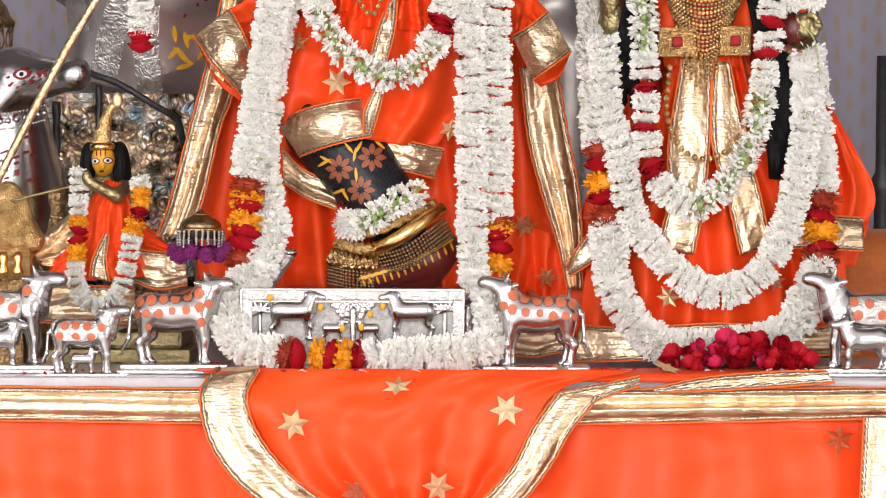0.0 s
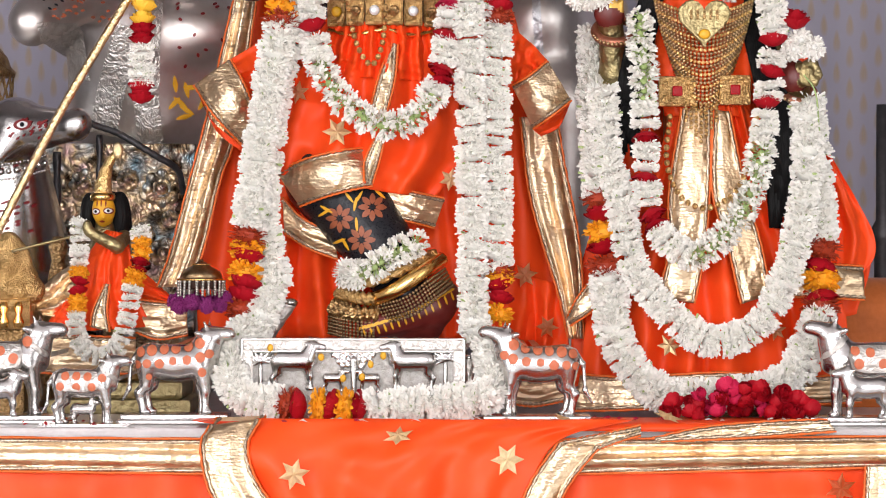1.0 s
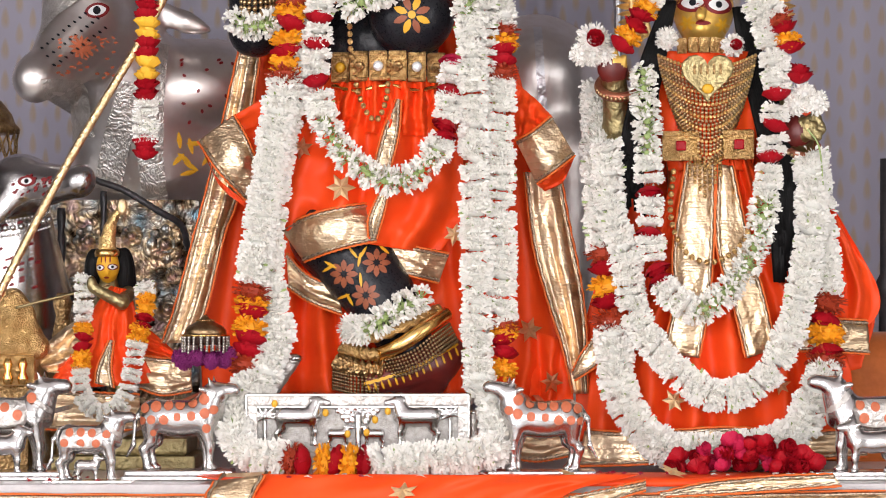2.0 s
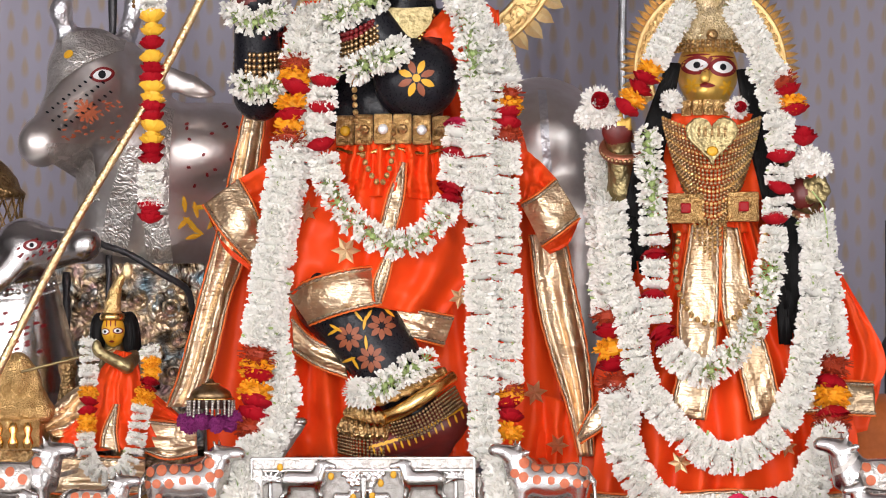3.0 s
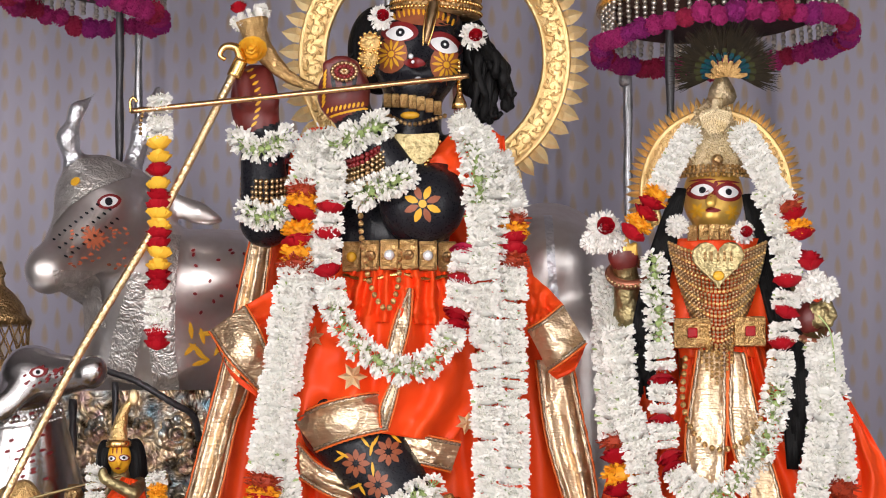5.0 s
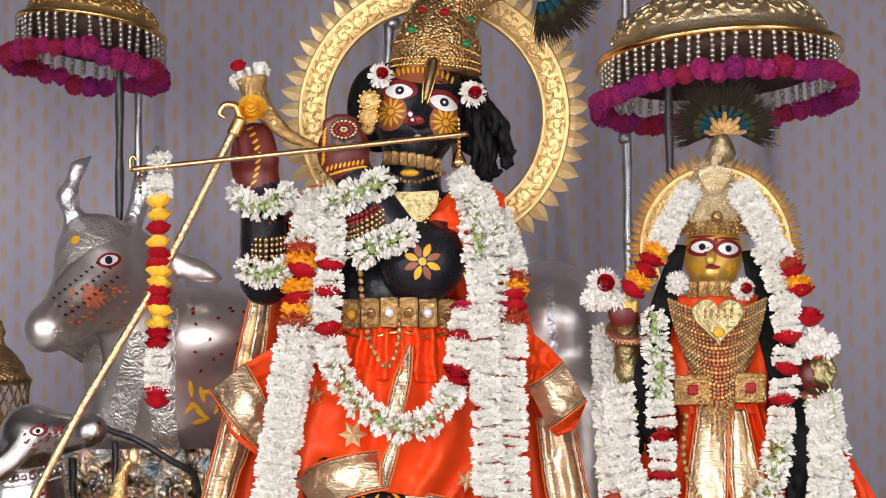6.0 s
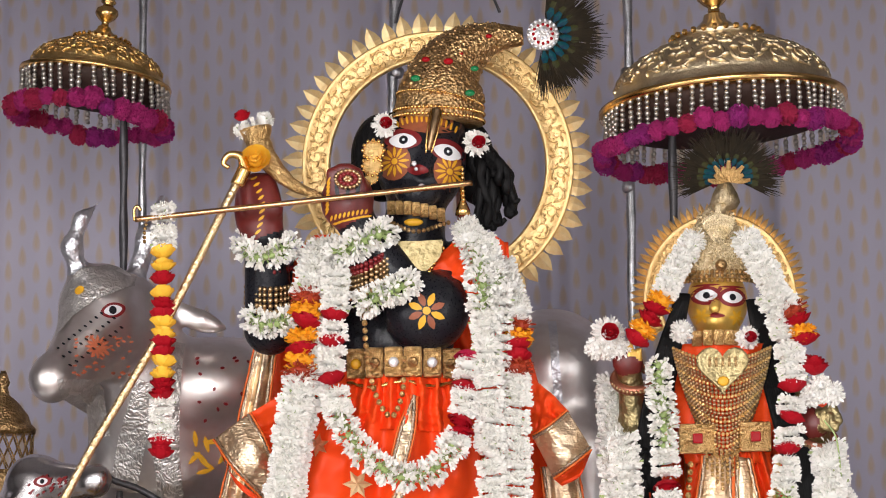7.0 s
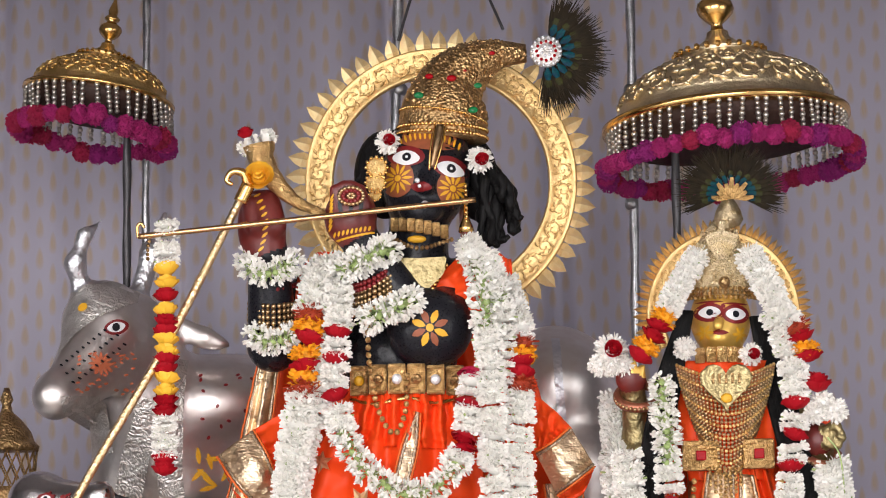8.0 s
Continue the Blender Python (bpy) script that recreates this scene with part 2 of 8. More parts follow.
def mottled_panel():
    """Silver sheet: iridescent patches of pink, gold and blue between dark ones, with hammered relief."""
    m = material("mottled_relief", (0.5, 0.45, 0.4), 0.36, 0.95, bump=0.45, bump_scale=40, kind="scroll")
    n, l = m.node_tree.nodes, m.node_tree.links
    co = n.new("ShaderNodeTexCoord").outputs["Object"]
    hue, dark = n.new("ShaderNodeTexNoise"), n.new("ShaderNodeTexNoise")
    hue.inputs["Scale"].default_value, hue.inputs["Detail"].default_value = 26, 2
    dark.inputs["Scale"].default_value, dark.inputs["Detail"].default_value, dark.inputs["Distortion"].default_value = 17, 4, 1.2
    ramp, shade = n.new("ShaderNodeValToRGB"), n.new("ShaderNodeValToRGB")
    stops = ramp.color_ramp.elements
    stops[0].position, stops[0].color = 0.30, (0.30, 0.48, 0.58, 1)
    stops[1].position, stops[1].color = 0.70, (0.72, 0.50, 0.50, 1)
    for at, col in ((0.42, (0.62, 0.62, 0.58, 1)), (0.55, (0.78, 0.58, 0.34, 1))):
        stops.new(at).color = col
    shade.color_ramp.elements[0].position, shade.color_ramp.elements[0].color = 0.38, (0.06, 0.046, 0.038, 1)
    shade.color_ramp.elements[1].position, shade.color_ramp.elements[1].color = 0.54, (1, 1, 1, 1)
    mix = n.new("ShaderNodeMix")
    mix.data_type, mix.blend_type = "RGBA", "MULTIPLY"
    mix.inputs["Factor"].default_value = 1.0
    l.new(co, hue.inputs[0]), l.new(co, dark.inputs[0]), l.new(hue.outputs[0], ramp.inputs[0]), l.new(dark.outputs[0], shade.inputs[0])
    l.new(ramp.outputs[0], mix.inputs["A"]), l.new(shade.outputs[0], mix.inputs["B"]), l.new(mix.outputs["Result"], n["Principled BSDF"].inputs["Base Color"])
    return m



# ---- shape kit ----
def spot(x, z, y):
    """A place y metres ahead of the eye; x and z are those of its line of sight in the plane of the statues, 4 m ahead."""
    return Vector((x * y / 4, y, EYE + (z - EYE) * y / 4))


def spots(points):
    return [spot(*p) for p in points]


def thing(name, base, label, category, group="", kind=""):
    ob = new(name)
    ob.location = base
    ob.empty_display_size = 0.05
    return tagged(ob, label, category, group, kind)


def part(name, bm, mat, parent=None, label="", smooth=True):
    """Links a bmesh, given in world metres, as one mesh object under a thing or a part."""
    me = bpy.data.meshes.new(name)
    for mm in mat if isinstance(mat, (list, tuple)) else [mat]:
        me.materials.append(mm)
    base = Vector((0, 0, 0))
    o = parent
    while o is not None:
        base += o.location
        o = o.parent
    if bm.verts:
        mid = sum((v.co for v in bm.verts), Vector()) / len(bm.verts)
    else:
        mid = base
    bmesh.ops.translate(bm, verts=bm.verts, vec=-mid)
    if smooth:
        for f in bm.faces:
            f.smooth = True
    bm.to_mesh(me)
    bm.free()
    ob = new(name, me)
    ob.parent = parent
    ob.location = mid - base
    return tagged(ob, label) if label else ob


def shared(name, me, parent, place, turn=(0, 0, 0), size=1.0):
    """One more object on a mesh that stands round its own origin."""
    ob = new(name, me)
    ob.parent = parent
    base = Vector((0, 0, 0))
    o = parent
    while o is not None:
        base += o.location
        o = o.parent
    ob.location = Vector(place) - base
    ob.rotation_euler = Euler(turn)
    ob.scale = (size, size, size) if isinstance(size, (int, float)) else size
    return ob


def single(name, bm, mat, label, category, group="", kind="", smooth=True):
    ob = part(name, bm, mat, None, "", smooth)
    return tagged(ob, label, category, group, kind)


def smooth_path(points, count):
    """count + 1 places at even steps along a rounded line through the points."""
    p = [Vector(q) for q in points]
    if len(p) == 2:
        p = [p[0], p[0].lerp(p[1], 0.5), p[1]]
    q = [p[0] * 2 - p[1]] + p + [p[-1] * 2 - p[-2]]
    fine = []
    for i in range(1, len(q) - 2):
        for s in range(24):
            t = s / 24
            fine.append(0.5 * (2 * q[i] + (q[i + 1] - q[i - 1]) * t + (2 * q[i - 1] - 5 * q[i] + 4 * q[i + 1] - q[i + 2]) * t * t + (3 * q[i] - q[i - 1] - 3 * q[i + 1] + q[i + 2]) * t ** 3))
    fine.append(p[-1])
    run = [0.0]
    for a, b in zip(fine, fine[1:]):
        run.append(run[-1] + (b - a).length)
    out, k = [], 0
    for i in range(count + 1):
        want = run[-1] * i / count
        while k < len(run) - 2 and run[k + 1] < want:
            k += 1
        t = (want - run[k]) / max(1e-9, run[k + 1] - run[k])
        out.append(fine[k].lerp(fine[k + 1], min(1, t)))
    return out


def path_length(points):
    q = smooth_path(points, 60)
    return sum((b - a).length for a, b in zip(q, q[1:]))


def tube(points, radius, sides=10, count=24, twist=0.0, bm=None):
    """A rod along a rounded line; radius may be a function of 0..1. twist: depth of a twist like a wound cord's."""
    bm = bm or bmesh.new()
    line = smooth_path(points, count)
    rings = []
    for i, c in enumerate(line):
        ahead = (line[min(i + 1, count)] - line[max(i - 1, 0)]).normalized()
        side = ahead.cross(Vector((0, 1, 0.02))).normalized()
        up = side.cross(ahead)
        r = radius(i / count) if callable(radius) else radius
        ring = []
        for k in range(sides):
            a = 2 * math.pi * k / sides
            rr = r * (1 + twist * math.sin(2 * a + i * 0.9))
            ring.append(bm.verts.new(c + side * rr * math.cos(a) + up * rr * math.sin(a)))
        rings.append(ring)
    for a, b in zip(rings, rings[1:]):
        for k in range(sides):
            bm.faces.new((a[k], a[(k + 1) % sides], b[(k + 1) % sides], b[k]))
    bm.faces.new(rings[0][::-1])
    bm.faces.new(rings[-1])
    return bm


def lathe(base, profile, sides=32, tilt=None, bm=None, squash=1.0, ripple=0.0, ripples=0):
    """A turned shape: profile rows of radius and height over base."""
    bm = bm or bmesh.new()
    base = Vector(base)
    tilt = tilt or Matrix.Identity(3)
    rings = []
    for r, h in profile:
        ring = []
        for k in range(sides):
            a = 2 * math.pi * k / sides
            rr = max(r, 1e-4) * (1 + ripple * math.cos(a * ripples))
            ring.append(bm.verts.new(base + tilt @ Vector((rr * math.cos(a), rr * math.sin(a) * squash, h))))
        rings.append(ring)
    for a, b in zip(rings, rings[1:]):
        for k in range(sides):
            bm.faces.new((a[k], a[(k + 1) % sides], b[(k + 1) % sides], b[k]))
    bm.faces.new(rings[0][::-1])
    bm.faces.new(rings[-1])
    return bm


def ball(place, radius, bm=None, segments=10, scale=(1, 1, 1)):
    bm = bm or bmesh.new()
    m = Matrix.Translation(place) @ Matrix.Diagonal((*scale, 1))
    bmesh.ops.create_uvsphere(bm, u_segments=segments, v_segments=max(4, segments // 2 + 1), radius=radius, matrix=m)
    return bm


def block(lo, hi, bevel=0.0, bm=None):
    bm = bm or bmesh.new()
    lo, hi = Vector(lo), Vector(hi)
    made = bmesh.ops.create_cube(bm, size=1.0, matrix=Matrix.Translation((lo + hi) / 2) @ Matrix.Diagonal((*(hi - lo), 1)))
    if bevel:
        edges = list({e for v in made["verts"] for e in v.link_edges})
        bmesh.ops.bevel(bm, geom=edges, offset=bevel, segments=2, profile=0.6, affect="EDGES")
    return bm


def sheet(left, right, folds=3, depth=0.012, bulge=0.0, across=40, along=40, thick=0.003, seed=0, phase=0.0, crease=0.003, bm=None, fan=0.5, lift=0.0):
    """Hanging cloth between two rounded edges (rows of x, z, y): bulging to the front, with folds that run along it."""
    bm = bm or bmesh.new()
    a, b = smooth_path(spots(left), along), smooth_path(spots(right), along)
    front, back = [], []
    for i in range(along + 1):
        t = i / along
        row, row2 = [], []
        for j in range(across + 1):
            s = j / across
            p = a[i].lerp(b[i], s)
            grow = fan + (1 - fan) * t
            n1 = noise.noise(Vector((s * 5 + seed * 7.3, t * 2.2, seed)))
            wave = math.sin(2 * math.pi * (folds * s + phase + 0.25 * n1 + 0.1 * math.sin(3 * t + seed)))
            edge = min(1, 8 * s * (1 - s) + 0.15)
            d = bulge * math.sin(math.pi * s) + depth * grow * wave * edge + crease * noise.noise(Vector((s * 9, t * 9, seed * 3.1))) * 2 + lift
            d += depth * 0.5 * n1
            q = p + Vector((0, -d, 0))
            row.append(bm.verts.new(q))
            row2.append(bm.verts.new(q + Vector((0, thick, 0))))
        front.append(row), back.append(row2)
    for i in range(along):
        for j in range(across):
            bm.faces.new((front[i][j], front[i + 1][j], front[i + 1][j + 1], front[i][j + 1]))
            bm.faces.new((back[i][j], back[i][j + 1], back[i + 1][j + 1], back[i + 1][j]))
    for i in range(along):
        bm.faces.new((front[i][0], back[i][0], back[i + 1][0], front[i + 1][0]))
        bm.faces.new((front[i][across], front[i + 1][across], back[i + 1][across], back[i][across]))
    for j in range(across):
        bm.faces.new((front[0][j], front[0][j + 1], back[0][j + 1], back[0][j]))
        bm.faces.new((front[along][j], back[along][j], back[along][j + 1], front[along][j + 1]))
    return bm


def beads(points, size, bm=None, gap=2.0, vary=0.0):
    """A string of touching beads along a rounded line."""
    bm = bm or bmesh.new()
    n = max(2, int(path_length(points) / (size * gap)))
    for k, q in enumerate(smooth_path(points, n)):
        ball(q, size * (1 + vary * (k % 3 - 1)), bm, 6)
    return bm


# ---- rounded solids from a distance field ----
def cap(a, b, ra, rb=None, mat=0):
    return ("c", np.array(a, float), np.array(b, float), ra, ra if rb is None else rb, mat)


def egg(c, r, mat=0, turn=None):
    return ("e", np.array(c, float), np.array(r, float), np.array(Euler([radians(q) for q in turn]).to_matrix().transposed()) if turn else None, 0, mat)


def distance(prims, pts, soft):
    d = np.full(len(pts), 1e3)
    near, who = np.full(len(pts), 1e3), np.zeros(len(pts), int)
    for k, a, b, c, e, mat in prims:
        if k == "c":
            ab = b - a
            h = np.clip(((pts - a) @ ab) / max(ab @ ab, 1e-12), 0, 1)
            q = np.linalg.norm(pts - a - h[:, None] * ab, axis=1) - (c + (e - c) * h)
        else:
            p = pts - a
            if c is not None:
                p = p @ c.T
            k0, k1 = np.linalg.norm(p / b, axis=1), np.linalg.norm(p / (b * b), axis=1)
            q = k0 * (k0 - 1) / np.maximum(k1, 1e-9)
        closer = q < near
        near[closer], who[closer] = q[closer], mat
        h = np.clip(0.5 + 0.5 * (d - q) / soft, 0, 1)
        d = d * (1 - h) + q * h - soft * h * (1 - h)
    return d, who


def solid(prims, step, soft):
    """A bmesh of the soft union of capsules and ellipsoids, with each face's material from the nearest of them."""
    los, his = [], []
    for k, a, b, c, e, mat in prims:
        if k == "c":
            los.append(np.minimum(a - c, b - e)), his.append(np.maximum(a + c, b + e))
        else:
            r = b if c is None else np.full(3, b.max())
            los.append(a - r), his.append(a + r)
    lo, hi = np.min(los, 0) - 3 * step - soft * 0.3, np.max(his, 0) + 3 * step + soft * 0.3
    n = np.ceil((hi - lo) / step).astype(int) + 1
    ax = [lo[i] + step * np.arange(n[i]) for i in range(3)]
    pts = np.stack(np.meshgrid(*ax, indexing="ij"), -1).reshape(-1, 3)
    g = distance(prims, pts, soft)[0].reshape(n)
    inside = g < 0
    acc, cnt = np.zeros((*(n - 1), 3)), np.zeros(n - 1)
    corner = [(i, j, k) for i in (0, 1) for j in (0, 1) for k in (0, 1)]

    def cut(o):
        return tuple(slice(o[i], n[i] - 1 + o[i]) for i in range(3))

    for p in corner:
        for x in range(3):
            if p[x]:
                continue
            q = list(p)
            q[x] = 1
            ga, gb = g[cut(p)], g[cut(q)]
            cross = (ga < 0) != (gb < 0)
            t = np.where(cross, ga / np.where(cross, ga - gb, 1), 0)
            for i in range(3):
                acc[..., i] += np.where(cross, p[i] + (t if i == x else 0), 0)
            cnt += cross
    has = cnt > 0
    ids = np.full(n - 1, -1)
    ids[has] = np.arange(has.sum())
    where = np.argwhere(has)
    verts = lo + (where + acc[has] / cnt[has][:, None]) * step
    quads = []
    for x in range(3):
        y, z = (x + 1) % 3, (x + 2) % 3
        sl0, sl1 = [slice(1, m - 1) for m in n], [slice(1, m - 1) for m in n]
        sl0[x], sl1[x] = slice(0, n[x] - 1), slice(1, n[x])
        a, b = inside[tuple(sl0)], inside[tuple(sl1)]
        at = np.argwhere(a != b)
        flip = a[tuple(at.T)]
        at = at + np.array([0 if i == x else 1 for i in range(3)])
        ey, ez = np.eye(3, dtype=int)[y], np.eye(3, dtype=int)[z]
        c = [ids[tuple((at - o).T)] for o in (0 * ey, ey, ey + ez, ez)]
        q = np.stack(c, 1)
        q[~flip] = q[~flip][:, ::-1]
        quads.append(q)
    quads = np.concatenate(quads)
    mats = distance(prims, verts[quads].mean(1), soft)[1]
    me = bpy.data.meshes.new("tmp")
    me.from_pydata(verts.tolist(), [], quads.tolist())
    me.polygons.foreach_set("material_index", mats.astype(np.int32))
    bm = bmesh.new()
    bm.from_mesh(me)
    bpy.data.meshes.remove(me)
    return bm


def paint(bm, prims, soft, outline, origin, mat, lift=0.0008, rings=4):
    """Lays a flat painted mark on a solid, seen from the front: outline rows of x and z round origin (x, z), star-shaped."""
    k = len(outline)
    flat = [(0.0, 0.0)] + [(ox * r / rings, oz * r / rings) for r in range(1, rings + 1) for ox, oz in outline]
    p = np.array([(origin[0] + ox, origin[2], origin[1] + oz) for ox, oz in flat])
    for _ in range(40):
        p[:, 1] += np.clip(distance(prims, p, soft)[0], -0.02, 0.05) * 0.9
    vs = [bm.verts.new((q[0], q[1] - lift, q[2])) for q in p]
    for i in range(k):
        j = (i + 1) % k
        f = bm.faces.new((vs[0], vs[1 + i], vs[1 + j]))
        f.material_index = mat
        for r in range(rings - 1):
            f = bm.faces.new((vs[1 + r * k + i], vs[1 + (r + 1) * k + i], vs[1 + (r + 1) * k + j], vs[1 + r * k + j]))
            f.material_index = mat


def oval(rx, rz, turn=0.0, n=16, point=0.0):
    t = radians(turn)
    out = []
    for k in range(n):
        a = 2 * math.pi * k / n
        x, z = rx * math.cos(a), rz * math.sin(a) * (1 - point * abs(math.cos(a)) ** 2)
        out.append((x * math.cos(t) - z * math.sin(t), x * math.sin(t) + z * math.cos(t)))
    return out


# ---- flowers ----
def petal(bm, base, way, side, long, wide, curl, mat):
    """One narrow petal: a bent blunt leaf of four triangles and a quad."""
    up = side.cross(way)
    mid = base + way * long * 0.6 + up * curl * long * 0.25
    tip = base + way * long - up * curl * long * 0.10
    w, t = side * wide / 2, side * wide * 0.28
    v = [bm.verts.new(q) for q in (base, mid - w, mid + w, tip - t, tip + t, mid - up * wide * 0.2)]
    for ids in ((0, 1, 5), (0, 5, 2), (1, 3, 5), (5, 3, 4), (5, 4, 2)):
        f = bm.faces.new([v[k] for k in ids])
        f.material_index = mat


def unit(rng):
    v = Vector((rng.gauss(0, 1), rng.gauss(0, 1), rng.gauss(0, 1)))
    return v.normalized()


def rose_mesh(name, mat, seed, rings=((3, 0.22, 0.95), (4, 0.45, 0.88), (5, 0.70, 0.72), (6, 0.92, 0.45))):
    rng = random.Random(seed)
    bm = bmesh.new()
    for n, r, h in rings:
        off = rng.random() * 6
        for k in range(n):
            a0, w = off + 2 * math.pi * k / n, 2 * math.pi / n * 1.25
            grid = []
            for i in range(4):
                t = i / 3
                row = []
                for j in range(4):
                    s = j / 3 - 0.5
                    a = a0 + s * w * (0.75 + 0.35 * t)
                    rr = r * (0.35 + 0.65 * t ** 0.7) + 0.14 * t * t * (rng.random() - 0.2)
                    z = -0.4 + (h + 0.4) * t - 0.14 * (2 * s) ** 2 * t + 0.04 * rng.random()
                    if i == 0:
                        rr, z = 0.0, -0.4
                    row.append(bm.verts.new((rr * math.cos(a), rr * math.sin(a), z)))
                grid.append(row)
            for i in range(3):
                for j in range(3):
                    bm.faces.new((grid[i][j], grid[i][j + 1], grid[i + 1][j + 1], grid[i + 1][j]))
    ball((0, 0, 0.1), 0.5, bm, 8)
    bmesh.ops.remove_doubles(bm, verts=bm.verts, dist=0.0008)
    me = bpy.data.meshes.new(name)
    me.materials.append(mat)
    for f in bm.faces:
        f.smooth = True
    bm.to_mesh(me)
    bm.free()
    return me


def tuft_mesh(name, mat, seed, count=110, wide=0.30, long=0.55):
    """A ruffled ball of short broad petals."""
    rng = random.Random(seed)
    bm = bmesh.new()
    ball((0, 0, 0), 0.72, bm, 8)
    for _ in range(count):
        w = unit(rng)
        s = w.cross(unit(rng)).normalized()
        petal(bm, w * 0.55, (w + 0.35 * unit(rng)).normalized(), s, long * rng.uniform(0.75, 1.1), wide * rng.uniform(0.7, 1.2), rng.uniform(-0.6, 0.9), 0)
    me = bpy.data.meshes.new(name)
    me.materials.append(mat)
    bm.to_mesh(me)
    bm.free()
    return me


ROSES = {"r": [rose_mesh("rose", ROSE, s) for s in (1, 2, 3)], "p": [rose_mesh("rose", ROSE_PINK, s) for s in (4, 5)], "y": [rose_mesh("rose", ROSE_YELLOW, s) for s in (6, 7)],
         "m": [tuft_mesh("marigold", MARIGOLD, s) for s in (1, 2)], "o": [tuft_mesh("marigold", MARIGOLD_RUST, s, 150, 0.16, 0.6) for s in (3, 4)]}
FLOWER_NAME = {"r": "rose", "p": "rose", "y": "rose", "m": "marigold", "o": "marigold"}


def short_petal(bm, base, way, side, long, wide, curl, mat):
    """A small blunt petal of three triangles."""
    up = side.cross(way)
    mid = base + way * long * 0.55 + up * curl * long * 0.22
    tip = base + way * long - up * curl * long * 0.08
    w, t = side * wide / 2, side * wide * 0.36
    a, b, c, d, e = (bm.verts.new(q) for q in (base, mid - w, mid + w, tip + t, tip - t))
    for f in (bm.faces.new((a, b, c)), bm.faces.new((b, e, d, c))):
        f.material_index = mat


def finish_flower(name, bm):
    me = bpy.data.meshes.new(name)
    for m in (PETAL_WHITE, PETAL_CREAM, STEM):
        me.materials.append(m)
    bm.to_mesh(me)
    bm.free()
    return me


def blossom_ring(seed):
    """One threaded row of a garland, of radius 1 round z: a flat wheel of many narrow white petals."""
    rng = random.Random(seed)
    bm = bmesh.new()
    ball((0, 0, 0), 0.74, bm, 12, (1, 1, 0.48))
    for f in bm.faces:
        f.material_index = 1
    for k in range(210):
        a = 2 * math.pi * (k * 0.618034 + rng.uniform(-0.01, 0.01))
        out, round_ = Vector((math.cos(a), math.sin(a), 0)), Vector((-math.sin(a), math.cos(a), 0))
        rise = rng.gauss(0, 0.24)
        way = (out + Vector((0, 0, rise)) + round_ * rng.gauss(0, 0.22)).normalized()
        root = out * rng.uniform(0.48, 0.66) + Vector((0, 0, rise * 0.45))
        side = (Vector((0, 0, 1)) + 0.7 * unit(rng)).cross(way).cross(way).normalized()
        short_petal(bm, root, way, side, rng.uniform(0.30, 0.52), rng.uniform(0.12, 0.21), rng.uniform(-0.6, 0.6), 1 if rng.random() < 0.12 else (2 if rng.random() < 0.012 else 0))
    return finish_flower("blossom", bm)


def jasmine_ring(seed):
    """A loose threaded row of radius 1: starry white jasmine on green stalks."""
    rng = random.Random(seed)
    bm = bmesh.new()
    ball((0, 0, 0), 0.22, bm, 6, (1, 1, 1.4))
    for f in bm.faces:
        f.material_index = 2
    for k in range(13):
        a = 2 * math.pi * (k * 0.618034 + rng.uniform(-0.05, 0.05))
        way = (Vector((math.cos(a), math.sin(a), 0)) + Vector((0, 0, rng.gauss(0, 0.45)))).normalized()
        for q in range(2):
            short_petal(bm, way * 0.1, way, way.cross(unit(rng)).normalized(), 0.55, 0.12, 0.1, 2)
        heart = way * rng.uniform(0.42, 0.62)
        for q in range(7):
            w2 = (way + 0.75 * unit(rng)).normalized()
            short_petal(bm, heart, w2, w2.cross(unit(rng)).normalized(), rng.uniform(0.34, 0.52), rng.uniform(0.15, 0.22), rng.uniform(-0.6, 0.8), 1 if q == 6 else 0)
    return finish_flower("jasmine_blossom", bm)


BLOSSOMS = {"w": [blossom_ring(s) for s in range(8)], "j": [jasmine_ring(s) for s in range(20, 28)]}
WHITE_TUFT = tuft_mesh("petal_tuft", PETAL_WHITE, 77, 190, 0.20, 0.52)


